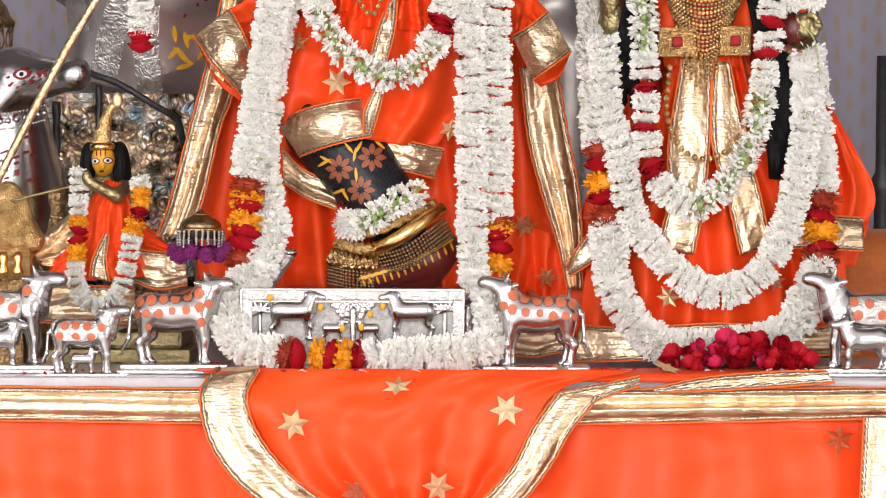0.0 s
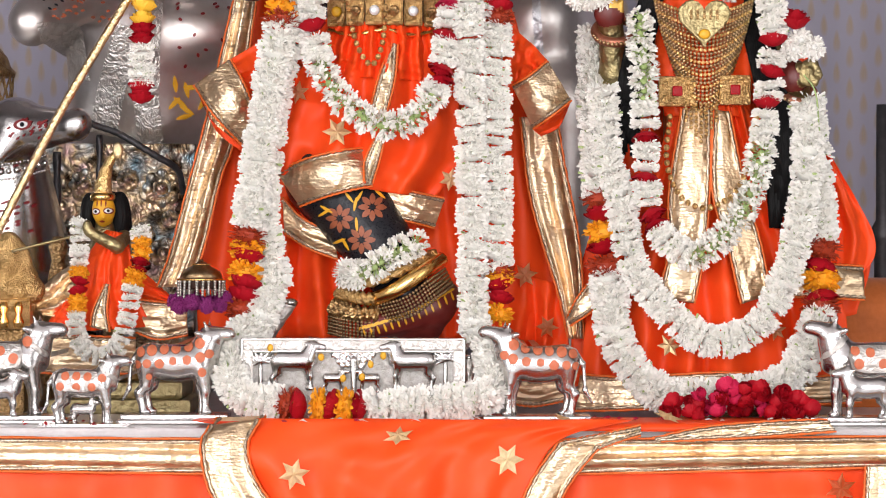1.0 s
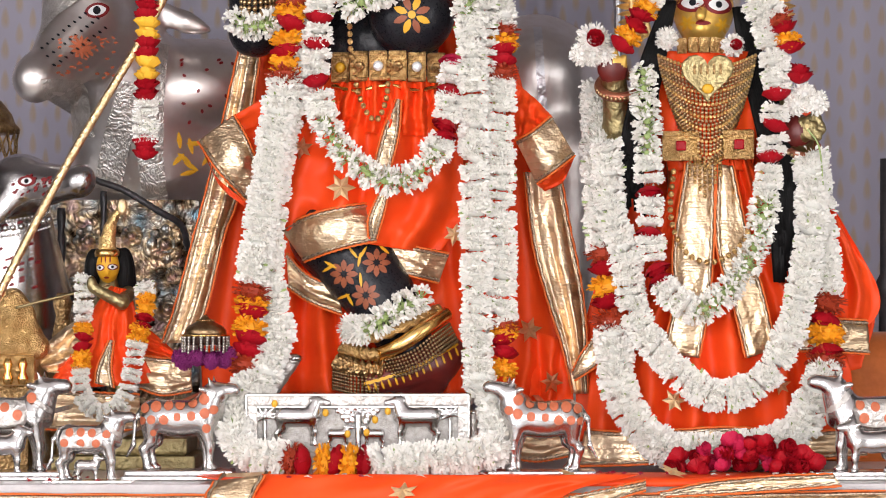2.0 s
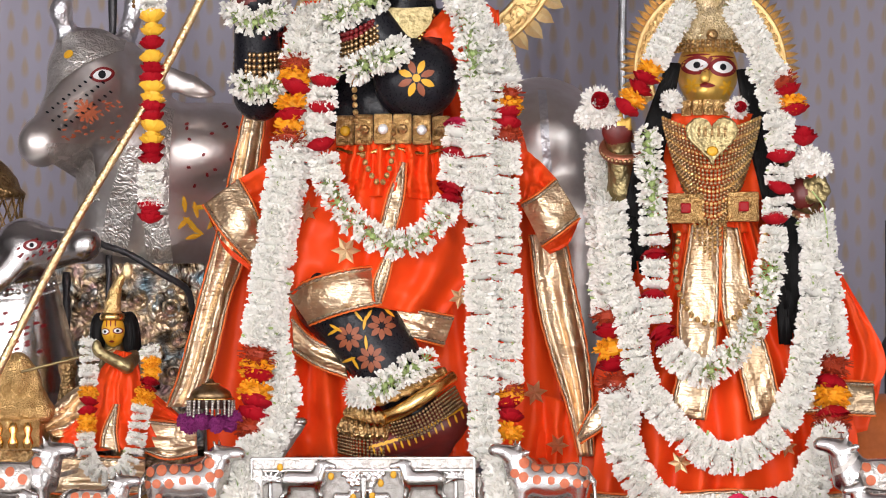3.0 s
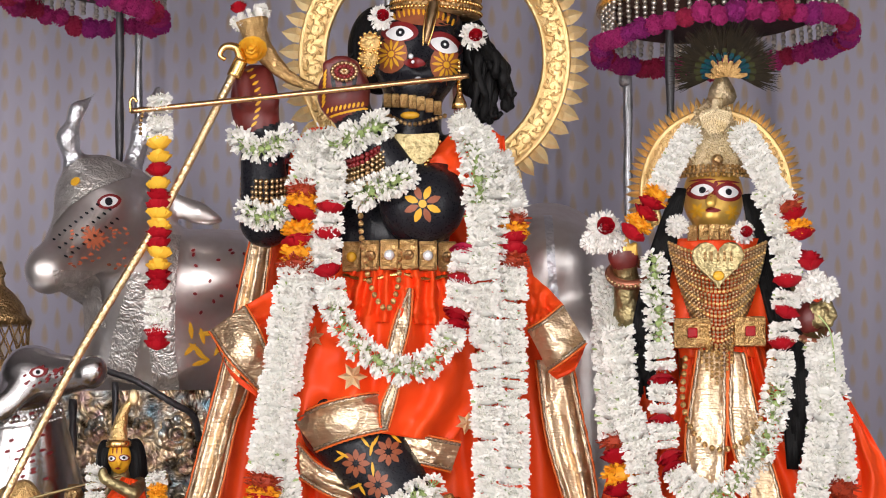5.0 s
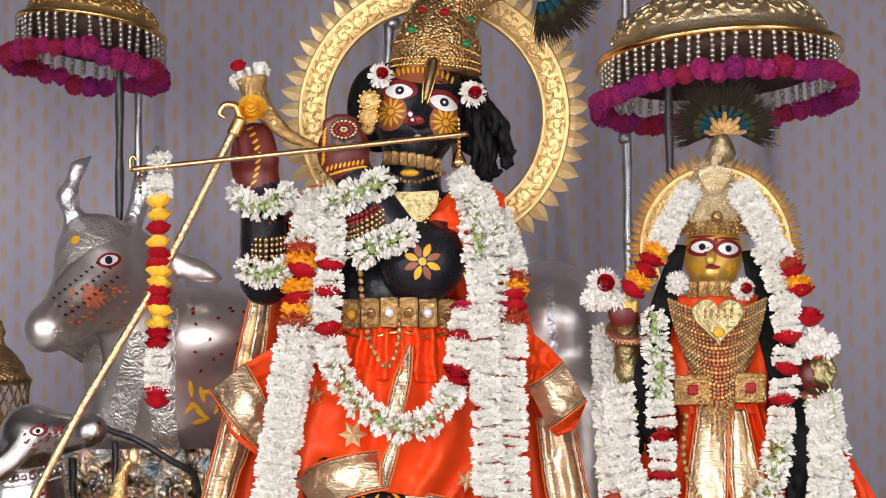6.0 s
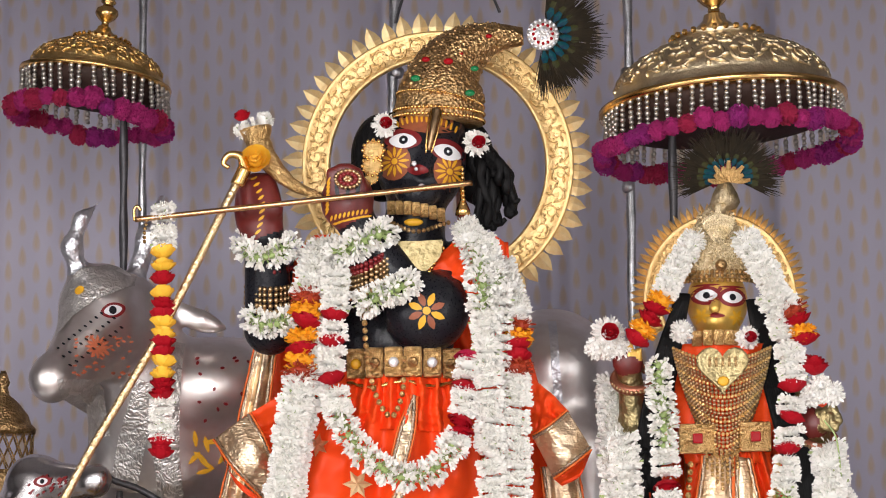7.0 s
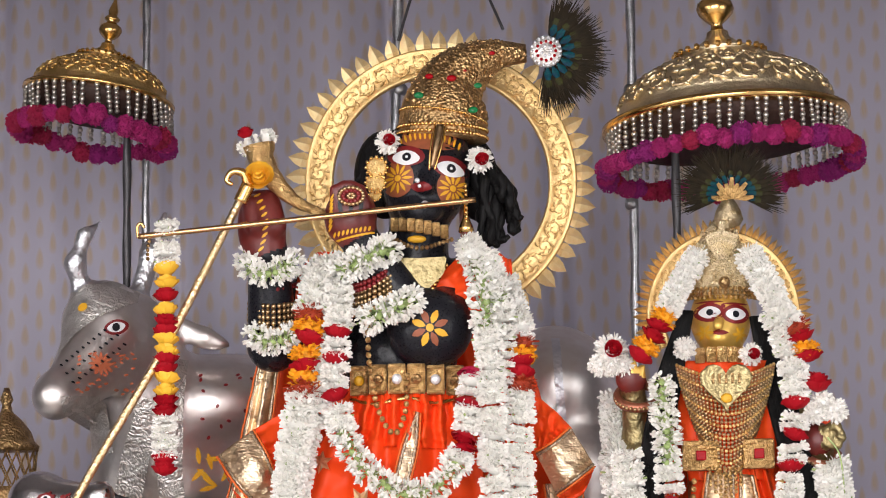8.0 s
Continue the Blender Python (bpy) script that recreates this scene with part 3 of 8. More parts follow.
def garland(points, radius, runs, label, seed, name="flower_garland", group="flower garlands", squash=0.7):
    """A garland along a rounded line. runs: kinds of flower and their share of its length: w white, j loose jasmine with green stems,
    r crimson rose, p pink rose, y yellow rose, m marigold, o rust marigold."""
    rng = random.Random(seed)
    radius *= 0.91
    world = spots(points)
    top = thing(name, world[-1], label, "garland", group)
    total = sum(q for _, q in runs)
    steps = max(40, int(path_length(world) / 0.004))
    line = smooth_path(world, steps)
    run = 0.0
    for kind, share in runs:
        i0, i1 = int(run / total * steps), min(steps, int((run + share) / total * steps) + 1)
        run += share
        bit = line[i0:i1 + 1]
        if len(bit) < 2:
            continue
        length = sum((b - a).length for a, b in zip(bit, bit[1:]))
        if kind in "wj":
            count = max(1, round(length / (0.0120 if kind == "w" else 0.0115)))
            for c in range(count):
                f = min(max((c + 0.5 + rng.uniform(-0.12, 0.12)) / count, 0), 1) * (len(bit) - 1)
                i = min(int(f), len(bit) - 2)
                place = bit[i].lerp(bit[i + 1], f - i) + unit(rng) * radius * 0.05
                q = (bit[i + 1] - bit[i]).normalized().to_track_quat("Z", "Y").to_matrix()
                e = (q @ Euler((rng.gauss(0, 0.13), rng.gauss(0, 0.13), 0)).to_matrix() @ Euler((0, 0, rng.random() * 6)).to_matrix()).to_euler()
                size = radius * rng.uniform(0.90, 1.08) * (0.90 if kind == "w" else 1.12)
                shared("blossom" if kind == "w" else "jasmine_blossom", rng.choice(BLOSSOMS[kind]), top, place, e, (size, size, size * (0.9 if kind == "w" else 0.8)))
            continue
        size = radius * 0.95
        each = size * (0.95 if kind in "rp" else 1.15)
        count = max(1, round(length / each))
        for c in range(count):
            f = (c + 0.5) / count * (len(bit) - 1)
            i = min(int(f), len(bit) - 2)
            place = bit[i].lerp(bit[i + 1], f - i)
            ahead = (bit[i + 1] - bit[i]).normalized()
            q = ahead.to_track_quat("-Z", "Y")
            e = (q.to_matrix() @ Euler((rng.uniform(-0.25, 0.25), rng.uniform(-0.25, 0.25), rng.random() * 6)).to_matrix()).to_euler()
            shared(FLOWER_NAME[kind], rng.choice(ROSES[kind]), top, place, e, (size, size, size * squash))
    return top



# ---- the hall ----
def structure(name, bm, mat, label, smooth=False):
    return single(name, bm, mat, label, "structure", kind="structure", smooth=smooth)


structure("floor", block((-4, -4, -0.1), (4, 6, 0)), FLOORING, "pale polished marble hall floor")
structure("ceiling", block((-4, -4, 3.3), (4, 6, 3.4)), PLASTER, "pale plastered hall ceiling")
structure("wall_north", block((-4, 5.9, 0), (4, 6.0, 3.3)), PLASTER, "pale plaster wall behind the curtain")
structure("wall_west", block((-4.1, -4, 0), (-4.0, 6, 3.3)), PLASTER, "pale plaster side wall of the hall")
structure("wall_east", block((4.0, -4, 0), (4.1, 6, 3.3)), PLASTER, "pale plaster side wall of the hall")
bm = block((-4, -4.1, 0), (-2.4, -4.0, 3.3))
block((2.4, -4.1, 0), (4, -4.0, 3.3), bm=bm)
block((-2.4, -4.1, 2.9), (2.4, -4.0, 3.3), bm=bm)
structure("wall_south", bm, PLASTER, "plaster wall with a wide open doorway")
# unseen light blockers, added to darken the curtain's top: two piers and a lintel, with a low ceiling behind
bm = block((-4, 3.3, 0), (-1.7, 3.5, 3.3))
block((1.7, 3.3, 0), (4, 3.5, 3.3), bm=bm)
block((-1.7, 3.3, 2.20), (1.7, 3.5, 3.3), bm=bm)
structure("shade_lintel", bm, MARBLE, "unseen white marble piers and lintel added to shade the curtain")
structure("shade_ceiling", block((-4.0, 3.5, 2.72), (4.0, 5.9, 2.78)), PLASTER, "unseen low plastered ceiling added to darken the space behind the lintel")

# curtain with soft vertical pleats, on a rod
bm = bmesh.new()
cols, rws = 420, 10
grid = []
for j in range(rws + 1):
    row = []
    for i in range(cols + 1):
        x = -2.4 + 4.8 * i / cols
        pleat = 0.0
        for c, w, d in ((-0.52, 0.016, 0.035), (-0.12, 0.014, 0.03), (0.19, 0.018, 0.04), (-0.33, 0.02, 0.02), (0.62, 0.02, 0.03), (0.45, 0.03, 0.012), (-0.85, 0.02, 0.03), (0.95, 0.02, 0.03)):
            pleat += d * math.exp(-((x - c - 0.006 * math.sin(j + c * 9)) / w) ** 2)
        y = 5.2 + pleat + 0.022 * math.sin(x * 17 + 0.3 * j) + 0.009 * math.sin(x * 41 + 1)
        row.append(bm.verts.new((x, y, 0.02 + 2.7 * j / rws)))
    grid.append(row)
for j in range(rws):
    for i in range(cols):
        bm.faces.new((grid[j][i], grid[j][i + 1], grid[j + 1][i + 1], grid[j + 1][i]))
single("curtain", bm, CURTAIN, "lavender-grey printed curtain with small ochre motifs and pleats", "curtain")

# ---- altar ----
Z0 = 1.012
altar = thing("altar", (0, 4.4, 0), "white marble altar platform with a reddish stone edge below", "altar", kind="structure")
part("marble_slab", block((-1.2, 3.70, Z0 - 0.030), (1.2, 5.1, Z0), 0.004), MARBLE, altar, smooth=False)
part("stone_edge", block((-1.2, 3.69, Z0 - 0.046), (1.2, 5.05, Z0 - 0.030), 0.003), WOOD_RED, altar, smooth=False)
part("base", block((-1.15, 3.76, 0.0), (1.15, 5.0, Z0 - 0.046)), PLASTER, altar, smooth=False)


def slab(x, y, up=0.0):
    """The line of sight of a place on the slab's top."""
    return (x * 4 / y, EYE + (Z0 + up - EYE) * 4 / y, y)


def band(name, left, right, parent, folds=2, depth=0.004, bulge=0.0, across=24, along=40, seed=0, lift=0.004, crease=0.004, label="gold brocade border with orange piping"):
    """A border of gold brocade with an orange piped edge on both sides."""
    ob = part(name, sheet(left, right, folds, depth * 0.4, bulge, across, along, seed=seed, lift=lift, crease=crease * 0.12), GOLD_CLOTH, parent, label)
    for edge, far in ((left, right), (right, left)):
        e0, e1 = smooth_path(spots(edge), 30), smooth_path(spots(far), 30)
        line = [a + (b - a).normalized() * 0.0040 + Vector((0, -lift - 0.0045, 0)) for a, b in zip(e0, e1)]
        part("stitching", tube(line, 0.0021, 6, 90, 0.35), STITCH, ob)
        line = [p + Vector((0, -lift - 0.003, 0)) for p in smooth_path(spots(edge), 30)]
        bm = tube(line, lambda t: 0.0016, 6, 90, 0.3)
        part("piping", bm, PIPING, ob)
    return ob


skirt = thing("altar_cloth", (0, 3.68, 0.6), "orange satin altar frontal with a broad gold brocade band", "cloth")
part("cloth", sheet([(-0.731, 0.939, 3.68), (-0.731, 0.646, 3.66)], [(0.767, 0.941, 3.68), (0.769, 0.650, 3.66)], 13, 0.018, 0, 200, 24, seed=1, fan=0.25), ORANGE, skirt)
band("gold_band", [(-0.731, 0.980, 3.675), (0.029, 0.977, 3.675), (0.767, 0.984, 3.675)], [(-0.731, 0.933, 3.67), (0.030, 0.927, 3.67), (0.767, 0.941, 3.67)], skirt, 2, 0.013, 0.003, 20, 200, seed=2)
band("side_border", [(0.613, 0.940, 3.66), (0.607, 0.810, 3.65)], [(0.679, 0.941, 3.66), (0.676, 0.810, 3.65)], skirt, 2, 0.004, seed=5)

over = thing("draped_cloth", (0, 3.66, 0.9), "orange satin cloth with gold border draped over the altar edge", "cloth")
part("cloth", sheet([(-0.247, 1.007, 3.69), (-0.259, 0.968, 3.665), (-0.247, 0.920, 3.655), (-0.206, 0.864, 3.65), (-0.142, 0.816, 3.65), (-0.058, 0.784, 3.65)], [(0.286, 1.006, 3.69), (0.182, 0.978, 3.665), (0.142, 0.921, 3.655), (0.110, 0.865, 3.65), (0.066, 0.817, 3.65), (-0.026, 0.784, 3.65)], 4, 0.019, 0.006, 80, 40, seed=6, lift=0.012, crease=0.005, fan=0.1), ORANGE, over)
band("border", [(-0.313, 0.998, 3.685), (-0.326, 0.968, 3.665), (-0.313, 0.904, 3.655), (-0.275, 0.848, 3.65), (-0.210, 0.796, 3.65)], [(-0.241, 1.007, 3.685), (-0.259, 0.968, 3.665), (-0.244, 0.916, 3.655), (-0.198, 0.858, 3.65), (-0.138, 0.812, 3.65)], over, 2, 0.006, 0.004, seed=7, lift=0.017)
band("border", [(0.178, 0.974, 3.665), (0.143, 0.925, 3.655), (0.114, 0.869, 3.65), (0.070, 0.821, 3.65), (0.014, 0.776, 3.65)], [(0.238, 0.970, 3.665), (0.198, 0.921, 3.655), (0.170, 0.873, 3.65), (0.130, 0.821, 3.65), (0.078, 0.777, 3.65)], over, 2, 0.006, 0.004, seed=8, lift=0.017)
band("border", [(0.294, 0.999, 3.68), (0.238, 0.986, 3.672), (0.178, 0.974, 3.665)], [(0.294, 0.984, 3.675), (0.262, 0.975, 3.668), (0.238, 0.966, 3.665)], over, 1, 0.003, 0.003, seed=9, lift=0.017)
# the part that lies on the slab
part("top", sheet([slab(-0.31, 3.84, 0.006), slab(-0.31, 3.76, 0.008), slab(-0.31, 3.695, 0.009), (-0.251, 0.991, 3.682)], [slab(0.50, 3.84, 0.006), slab(0.50, 3.76, 0.008), slab(0.51, 3.695, 0.009), (0.560, 0.987, 3.682)], 6, 0.001, 0, 90, 14, seed=10, crease=0.002), ORANGE, over)
band("border", [(-0.303, 1.008, 3.72), (-0.313, 0.994, 3.69)], [(-0.235, 1.010, 3.72), (-0.241, 1.000, 3.69)], over, 1, 0.002, seed=11, lift=0.006)
band("border", [(0.310, 0.980, 3.67), (0.382, 0.996, 3.675), (0.470, 1.004, 3.68), (0.558, 1.007, 3.68)], [(0.322, 0.976, 3.668), (0.390, 0.978, 3.67), (0.478, 0.983, 3.67), (0.570, 0.990, 3.67)], over, 1, 0.003, 0.002, seed=12, lift=0.015)

# ---- main statue's robe ----
dress = thing("statue_robe", spot(-0.091, 1.129, 4.0), "orange satin robe with gold brocade borders on the flute statue", "robe")
part("back_drape", sheet([(-0.207, 1.755, 4.16), (-0.251, 1.655, 4.15), (-0.276, 1.510, 4.14), (-0.304, 1.368, 4.10), (-0.331, 1.208, 4.08), (-0.331, 1.112, 4.05)], [(0.083, 1.754, 4.16), (0.086, 1.653, 4.15), (0.122, 1.556, 4.14), (0.156, 1.370, 4.10), (0.177, 1.210, 4.08), (0.181, 1.114, 4.05)], 7, 0.018, 0.02, 90, 50, seed=3), ORANGE, dress)
part("underskirt", sheet([(-0.212, 1.384, 4.03), (-0.227, 1.241, 4.02), (-0.235, 1.120, 4.0)], [(0.040, 1.385, 4.03), (0.043, 1.241, 4.02), (0.049, 1.120, 4.0)], 5, 0.02, 0.02, 70, 40, seed=14, crease=0.006), ORANGE, dress)
part("dhoti", sheet([(-0.147, 1.564, 3.98), (-0.195, 1.485, 3.97), (-0.218, 1.413, 3.95), (-0.221, 1.349, 3.95)], [(0.013, 1.563, 3.98), (0.035, 1.468, 3.97), (0.040, 1.380, 3.97), (0.004, 1.316, 3.98)], 4, 0.010, 0.055, 90, 60, seed=4, crease=0.005, fan=1.3), ORANGE, dress)
part("waist_gather", sheet([(-0.147, 1.559, 3.96), (-0.157, 1.525, 3.945), (-0.172, 1.490, 3.95)], [(0.013, 1.558, 3.96), (0.016, 1.525, 3.955), (0.024, 1.480, 3.965)], 8, 0.008, 0.047, 90, 24, seed=15, fan=1.6, crease=0.005), ORANGE, dress)
band("knee_border", [(-0.220, 1.354, 3.955), (-0.180, 1.373, 3.92), (-0.132, 1.385, 3.91), (-0.098, 1.389, 3.925)], [(-0.187, 1.306, 3.945), (-0.152, 1.319, 3.915), (-0.116, 1.329, 3.905), (-0.084, 1.335, 3.915)], dress, 1, 0.003, 0.012, seed=16, lift=0.008)
band("hem_border", [(-0.088, 1.338, 3.955), (-0.036, 1.329, 3.95), (0.018, 1.318, 3.965)], [(-0.060, 1.292, 3.955), (-0.032, 1.285, 3.95), (0.003, 1.276, 3.965)], dress, 2, 0.004, 0.004, seed=17)
band("hem_border", [(-0.212, 1.319, 3.975), (-0.183, 1.289, 3.96), (-0.139, 1.269, 3.96)], [(-0.209, 1.269, 3.975), (-0.175, 1.247, 3.96), (-0.133, 1.231, 3.96)], dress, 2, 0.005, 0.004, seed=18)
band("sash", [(-0.057, 1.537, 3.915), (-0.075, 1.493, 3.905), (-0.090, 1.437, 3.895)], [(-0.049, 1.535, 3.915), (-0.053, 1.485, 3.905), (-0.067, 1.429, 3.895)], dress, 1, 0.004, 0.002, 10, 30, seed=19, lift=0.008)
band("sash", [(-0.082, 1.401, 3.90), (-0.096, 1.369, 3.90), (-0.096, 1.341, 3.91)], [(-0.066, 1.409, 3.90), (-0.074, 1.373, 3.90), (-0.084, 1.339, 3.91)], dress, 1, 0.003, 0.002, 10, 20, seed=20, lift=0.008)
# flared side pieces with broad cuffs
part("side_flare", sheet([(-0.191, 1.574, 4.0), (-0.247, 1.538, 3.97), (-0.298, 1.508, 3.95)], [(-0.192, 1.429, 3.98), (-0.236, 1.413, 3.96), (-0.260, 1.438, 3.95)], 2, 0.008, 0.012, 40, 30, seed=21), ORANGE, dress)
band("cuff", [(-0.285, 1.514, 3.945), (-0.266, 1.480, 3.93), (-0.250, 1.440, 3.945)], [(-0.337, 1.477, 3.955), (-0.308, 1.434, 3.93), (-0.268, 1.392, 3.95)], dress, 1, 0.004, 0.010, seed=22, lift=0.010)
part("cuff_lining", sheet([(-0.337, 1.477, 3.965), (-0.312, 1.428, 3.96), (-0.268, 1.391, 3.96)], [(-0.330, 1.470, 3.985), (-0.308, 1.416, 3.98), (-0.271, 1.384, 3.97)], 1, 0.002, 0, 8, 20, seed=23), ORANGE, dress)
part("side_flare", sheet([(0.108, 1.564, 4.0), (0.142, 1.536, 3.97), (0.165, 1.511, 3.95)], [(0.101, 1.436, 3.98), (0.113, 1.452, 3.96), (0.119, 1.480, 3.95)], 2, 0.008, 0.012, 40, 30, seed=24), ORANGE, dress)
band("cuff", [(0.112, 1.477, 3.945), (0.136, 1.491, 3.93), (0.162, 1.512, 3.945)], [(0.142, 1.416, 3.95), (0.168, 1.434, 3.93), (0.196, 1.456, 3.95)], dress, 1, 0.004, 0.010, seed=25, lift=0.010)
part("cuff_lining", sheet([(0.142, 1.416, 3.962), (0.168, 1.434, 3.955), (0.196, 1.456, 3.962)], [(0.154, 1.406, 3.98), (0.178, 1.418, 3.985), (0.191, 1.442, 3.985)], 1, 0.004, 0, 10, 20, seed=26), ORANGE, dress)
band("side_border", [(-0.275, 1.627, 4.10), (-0.298, 1.526, 4.09), (-0.320, 1.430, 4.07), (-0.343, 1.344, 4.06), (-0.371, 1.240, 4.04), (-0.389, 1.192, 4.02)], [(-0.245, 1.622, 4.09), (-0.264, 1.494, 4.08), (-0.280, 1.398, 4.07), (-0.299, 1.344, 4.05), (-0.322, 1.248, 4.03), (-0.343, 1.192, 4.02)], dress, 2, 0.014, 0.006, 26, 60, seed=27)
band("side_border", [(0.124, 1.433, 4.06), (0.136, 1.330, 4.05), (0.157, 1.250, 4.04), (0.177, 1.186, 4.03), (0.192, 1.120, 4.02)], [(0.176, 1.434, 4.06), (0.188, 1.362, 4.05), (0.204, 1.282, 4.04), (0.212, 1.210, 4.03), (0.214, 1.120, 4.02)], dress, 2, 0.014, 0.006, 26, 60, seed=28)
part("shawl", sheet([(0.014, 1.766, 3.98), (-0.018, 1.734, 3.955), (-0.066, 1.694, 3.96)], [(0.094, 1.701, 3.98), (0.054, 1.669, 3.95), (-0.010, 1.678, 3.955)], 3, 0.006, 0.01, 30, 24, seed=29), ORANGE, dress)
band("hem_border", [(0.093, 1.081, 3.99), (0.141, 1.062, 3.98), (0.189, 1.070, 3.98)], [(0.093, 1.032, 3.98), (0.141, 1.024, 3.97), (0.189, 1.032, 3.97)], dress, 2, 0.006, 0.004, seed=30)
part("side_skirt", sheet([(0.077, 1.226, 4.05), (0.077, 1.049, 4.02)], [(0.189, 1.194, 4.05), (0.197, 1.050, 4.02)], 3, 0.016, 0, 40, 30, seed=31), ORANGE, dress)

# ---- consort's robe ----
robe = thing("statue_robe", spot(0.406, 1.026, 4.0), "orange satin gown with gold brocade panels on the consort statue", "robe")
part("bodice", sheet([(0.315, 1.604, 3.98), (0.318, 1.491, 3.97), (0.329, 1.435, 3.97)], [(0.459, 1.603, 3.98), (0.454, 1.490, 3.97), (0.449, 1.434, 3.97)], 3, 0.006, 0.03, 40, 30, seed=32), ORANGE, robe)
part("skirt", sheet([(0.340, 1.450, 3.98), (0.292, 1.290, 3.97), (0.229, 1.194, 3.96), (0.207, 1.050, 3.95), (0.197, 1.030, 3.95)], [(0.448, 1.451, 3.98), (0.509, 1.291, 3.97), (0.581, 1.171, 3.96), (0.590, 1.051, 3.95), (0.590, 1.035, 3.95)], 6, 0.016, 0.04, 110, 60, seed=33, crease=0.006), ORANGE, robe)
part("veil", sheet([(0.246, 1.548, 4.07), (0.236, 1.330, 4.06), (0.201, 1.178, 4.04), (0.197, 1.050, 4.02)], [(0.527, 1.546, 4.07), (0.556, 1.387, 4.06), (0.621, 1.255, 4.05), (0.601, 1.155, 4.03)], 6, 0.014, 0, 80, 40, seed=34), ORANGE, robe)
part("veil_fold", sheet([(0.552, 1.391, 4.03), (0.541, 1.267, 4.01), (0.541, 1.195, 4.0)], [(0.560, 1.387, 4.03), (0.629, 1.255, 4.02), (0.589, 1.191, 4.0)], 2, 0.012, 0.01, 30, 30, seed=35), ORANGE, robe)
band("front_panel", [(0.352, 1.446, 3.935), (0.334, 1.330, 3.92), (0.333, 1.242, 3.91), (0.317, 1.178, 3.91)], [(0.394, 1.444, 3.93), (0.392, 1.331, 3.915), (0.385, 1.243, 3.905), (0.371, 1.170, 3.905)], robe, 1, 0.005, 0.004, 20, 50, seed=36, lift=0.008)
band("front_panel", [(0.397, 1.444, 3.93), (0.395, 1.331, 3.915), (0.417, 1.251, 3.905), (0.436, 1.169, 3.905)], [(0.420, 1.441, 3.935), (0.443, 1.331, 3.92), (0.465, 1.251, 3.91), (0.479, 1.183, 3.91)], robe, 1, 0.005, 0.004, 20, 50, seed=37, lift=0.008)
band("hem_border", [(0.209, 1.070, 3.925), (0.285, 1.066, 3.90), (0.406, 1.073, 3.885), (0.510, 1.067, 3.90), (0.606, 1.071, 3.92)], [(0.199, 1.018, 3.915), (0.286, 1.020, 3.89), (0.406, 1.028, 3.875), (0.510, 1.027, 3.89), (0.606, 1.031, 3.915)], robe, 3, 0.006, 0.004, 14, 120, seed=38, lift=0.012)
band("side_border", [(0.230, 1.210, 3.955), (0.205, 1.178, 3.95), (0.191, 1.150, 3.96)], [(0.237, 1.178, 3.945), (0.225, 1.158, 3.94), (0.195, 1.138, 3.955)], robe, 1, 0.004, 0.004, 12, 24, seed=39)
band("side_border", [(0.485, 1.231, 3.935), (0.541, 1.227, 3.93), (0.609, 1.223, 3.96)], [(0.485, 1.179, 3.935), (0.541, 1.179, 3.93), (0.612, 1.175, 3.95)], robe, 1, 0.006, 0.006, 14, 40, seed=40)

# gold stars sewn on the cloths
def star_mesh():
    bm = bmesh.new()
    tip = bm.verts.new((0, -0.003, 0))
    ring = []
    for k in range(12):
        a, r = math.pi * k / 6 + 0.26, (1.0 if k % 2 == 0 else 0.50) * 0.021
        ring.append(bm.verts.new((r * math.cos(a), 0.001 if k % 2 else -0.0005, r * math.sin(a))))
    for k in range(12):
        bm.faces.new((tip, ring[k], ring[(k + 1) % 12]))
    bmesh.ops.solidify(bm, geom=bm.faces[:], thickness=0.0012)
    me = bpy.data.meshes.new("star")
    me.materials.append(STAR_FOIL)
    bm.to_mesh(me)
    bm.free()
    return me


STAR = star_mesh()
for k, (x, z, y, lean, size) in enumerate([(-0.135, 1.412, 3.895, 0, 1), (-0.191, 1.468, 3.93, 0, 0.8), (-0.195, 0.927, 3.632, 0, 1), (0.107, 0.948, 3.632, 0, 1.05), (-0.106, 0.831, 3.625, 0, 1), (0.010, 0.839, 3.625, 0, 1), (-0.048, 0.982, 3.65, -55, 1), (0.131, 1.210, 4.02, 0, 0.9), (0.163, 1.136, 4.0, 0, 0.8),
                                           (0.336, 1.110, 3.88, -20, 0.85), (0.579, 0.908, 3.645, 0, 1), (0.334, 1.010, 3.69, -70, 1), (0.487, 1.132, 3.89, 0, 0.7), (0.026, 1.345, 3.95, 0, 0.8), (0.190, 1.005, 3.70, -75, 1)]):
    ob = shared("star_ornament", STAR, None, spot(x, z, y), (radians(lean - 4), random.uniform(-0.4, 0.4), random.uniform(-0.10, 0.10)), size)
    tagged(ob, "folded gold foil six-pointed star sewn on orange satin", "ornament", "gold foil stars")

part("shoulder_drape", sheet([(0.059, 1.766, 3.97), (0.054, 1.669, 3.96), (0.069, 1.548, 3.98)], [(0.083, 1.750, 3.98), (0.089, 1.661, 3.97), (0.097, 1.548, 3.99)], 1, 0.006, 0.006, 20, 30, seed=61), ORANGE, dress)
part("shoulder_drape", sheet([(-0.195, 1.767, 3.99), (-0.223, 1.727, 3.98), (-0.227, 1.614, 3.99)], [(-0.163, 1.767, 3.98), (-0.171, 1.695, 3.97), (-0.179, 1.606, 3.98)], 1, 0.006, 0.006, 20, 30, seed=62), ORANGE, dress)
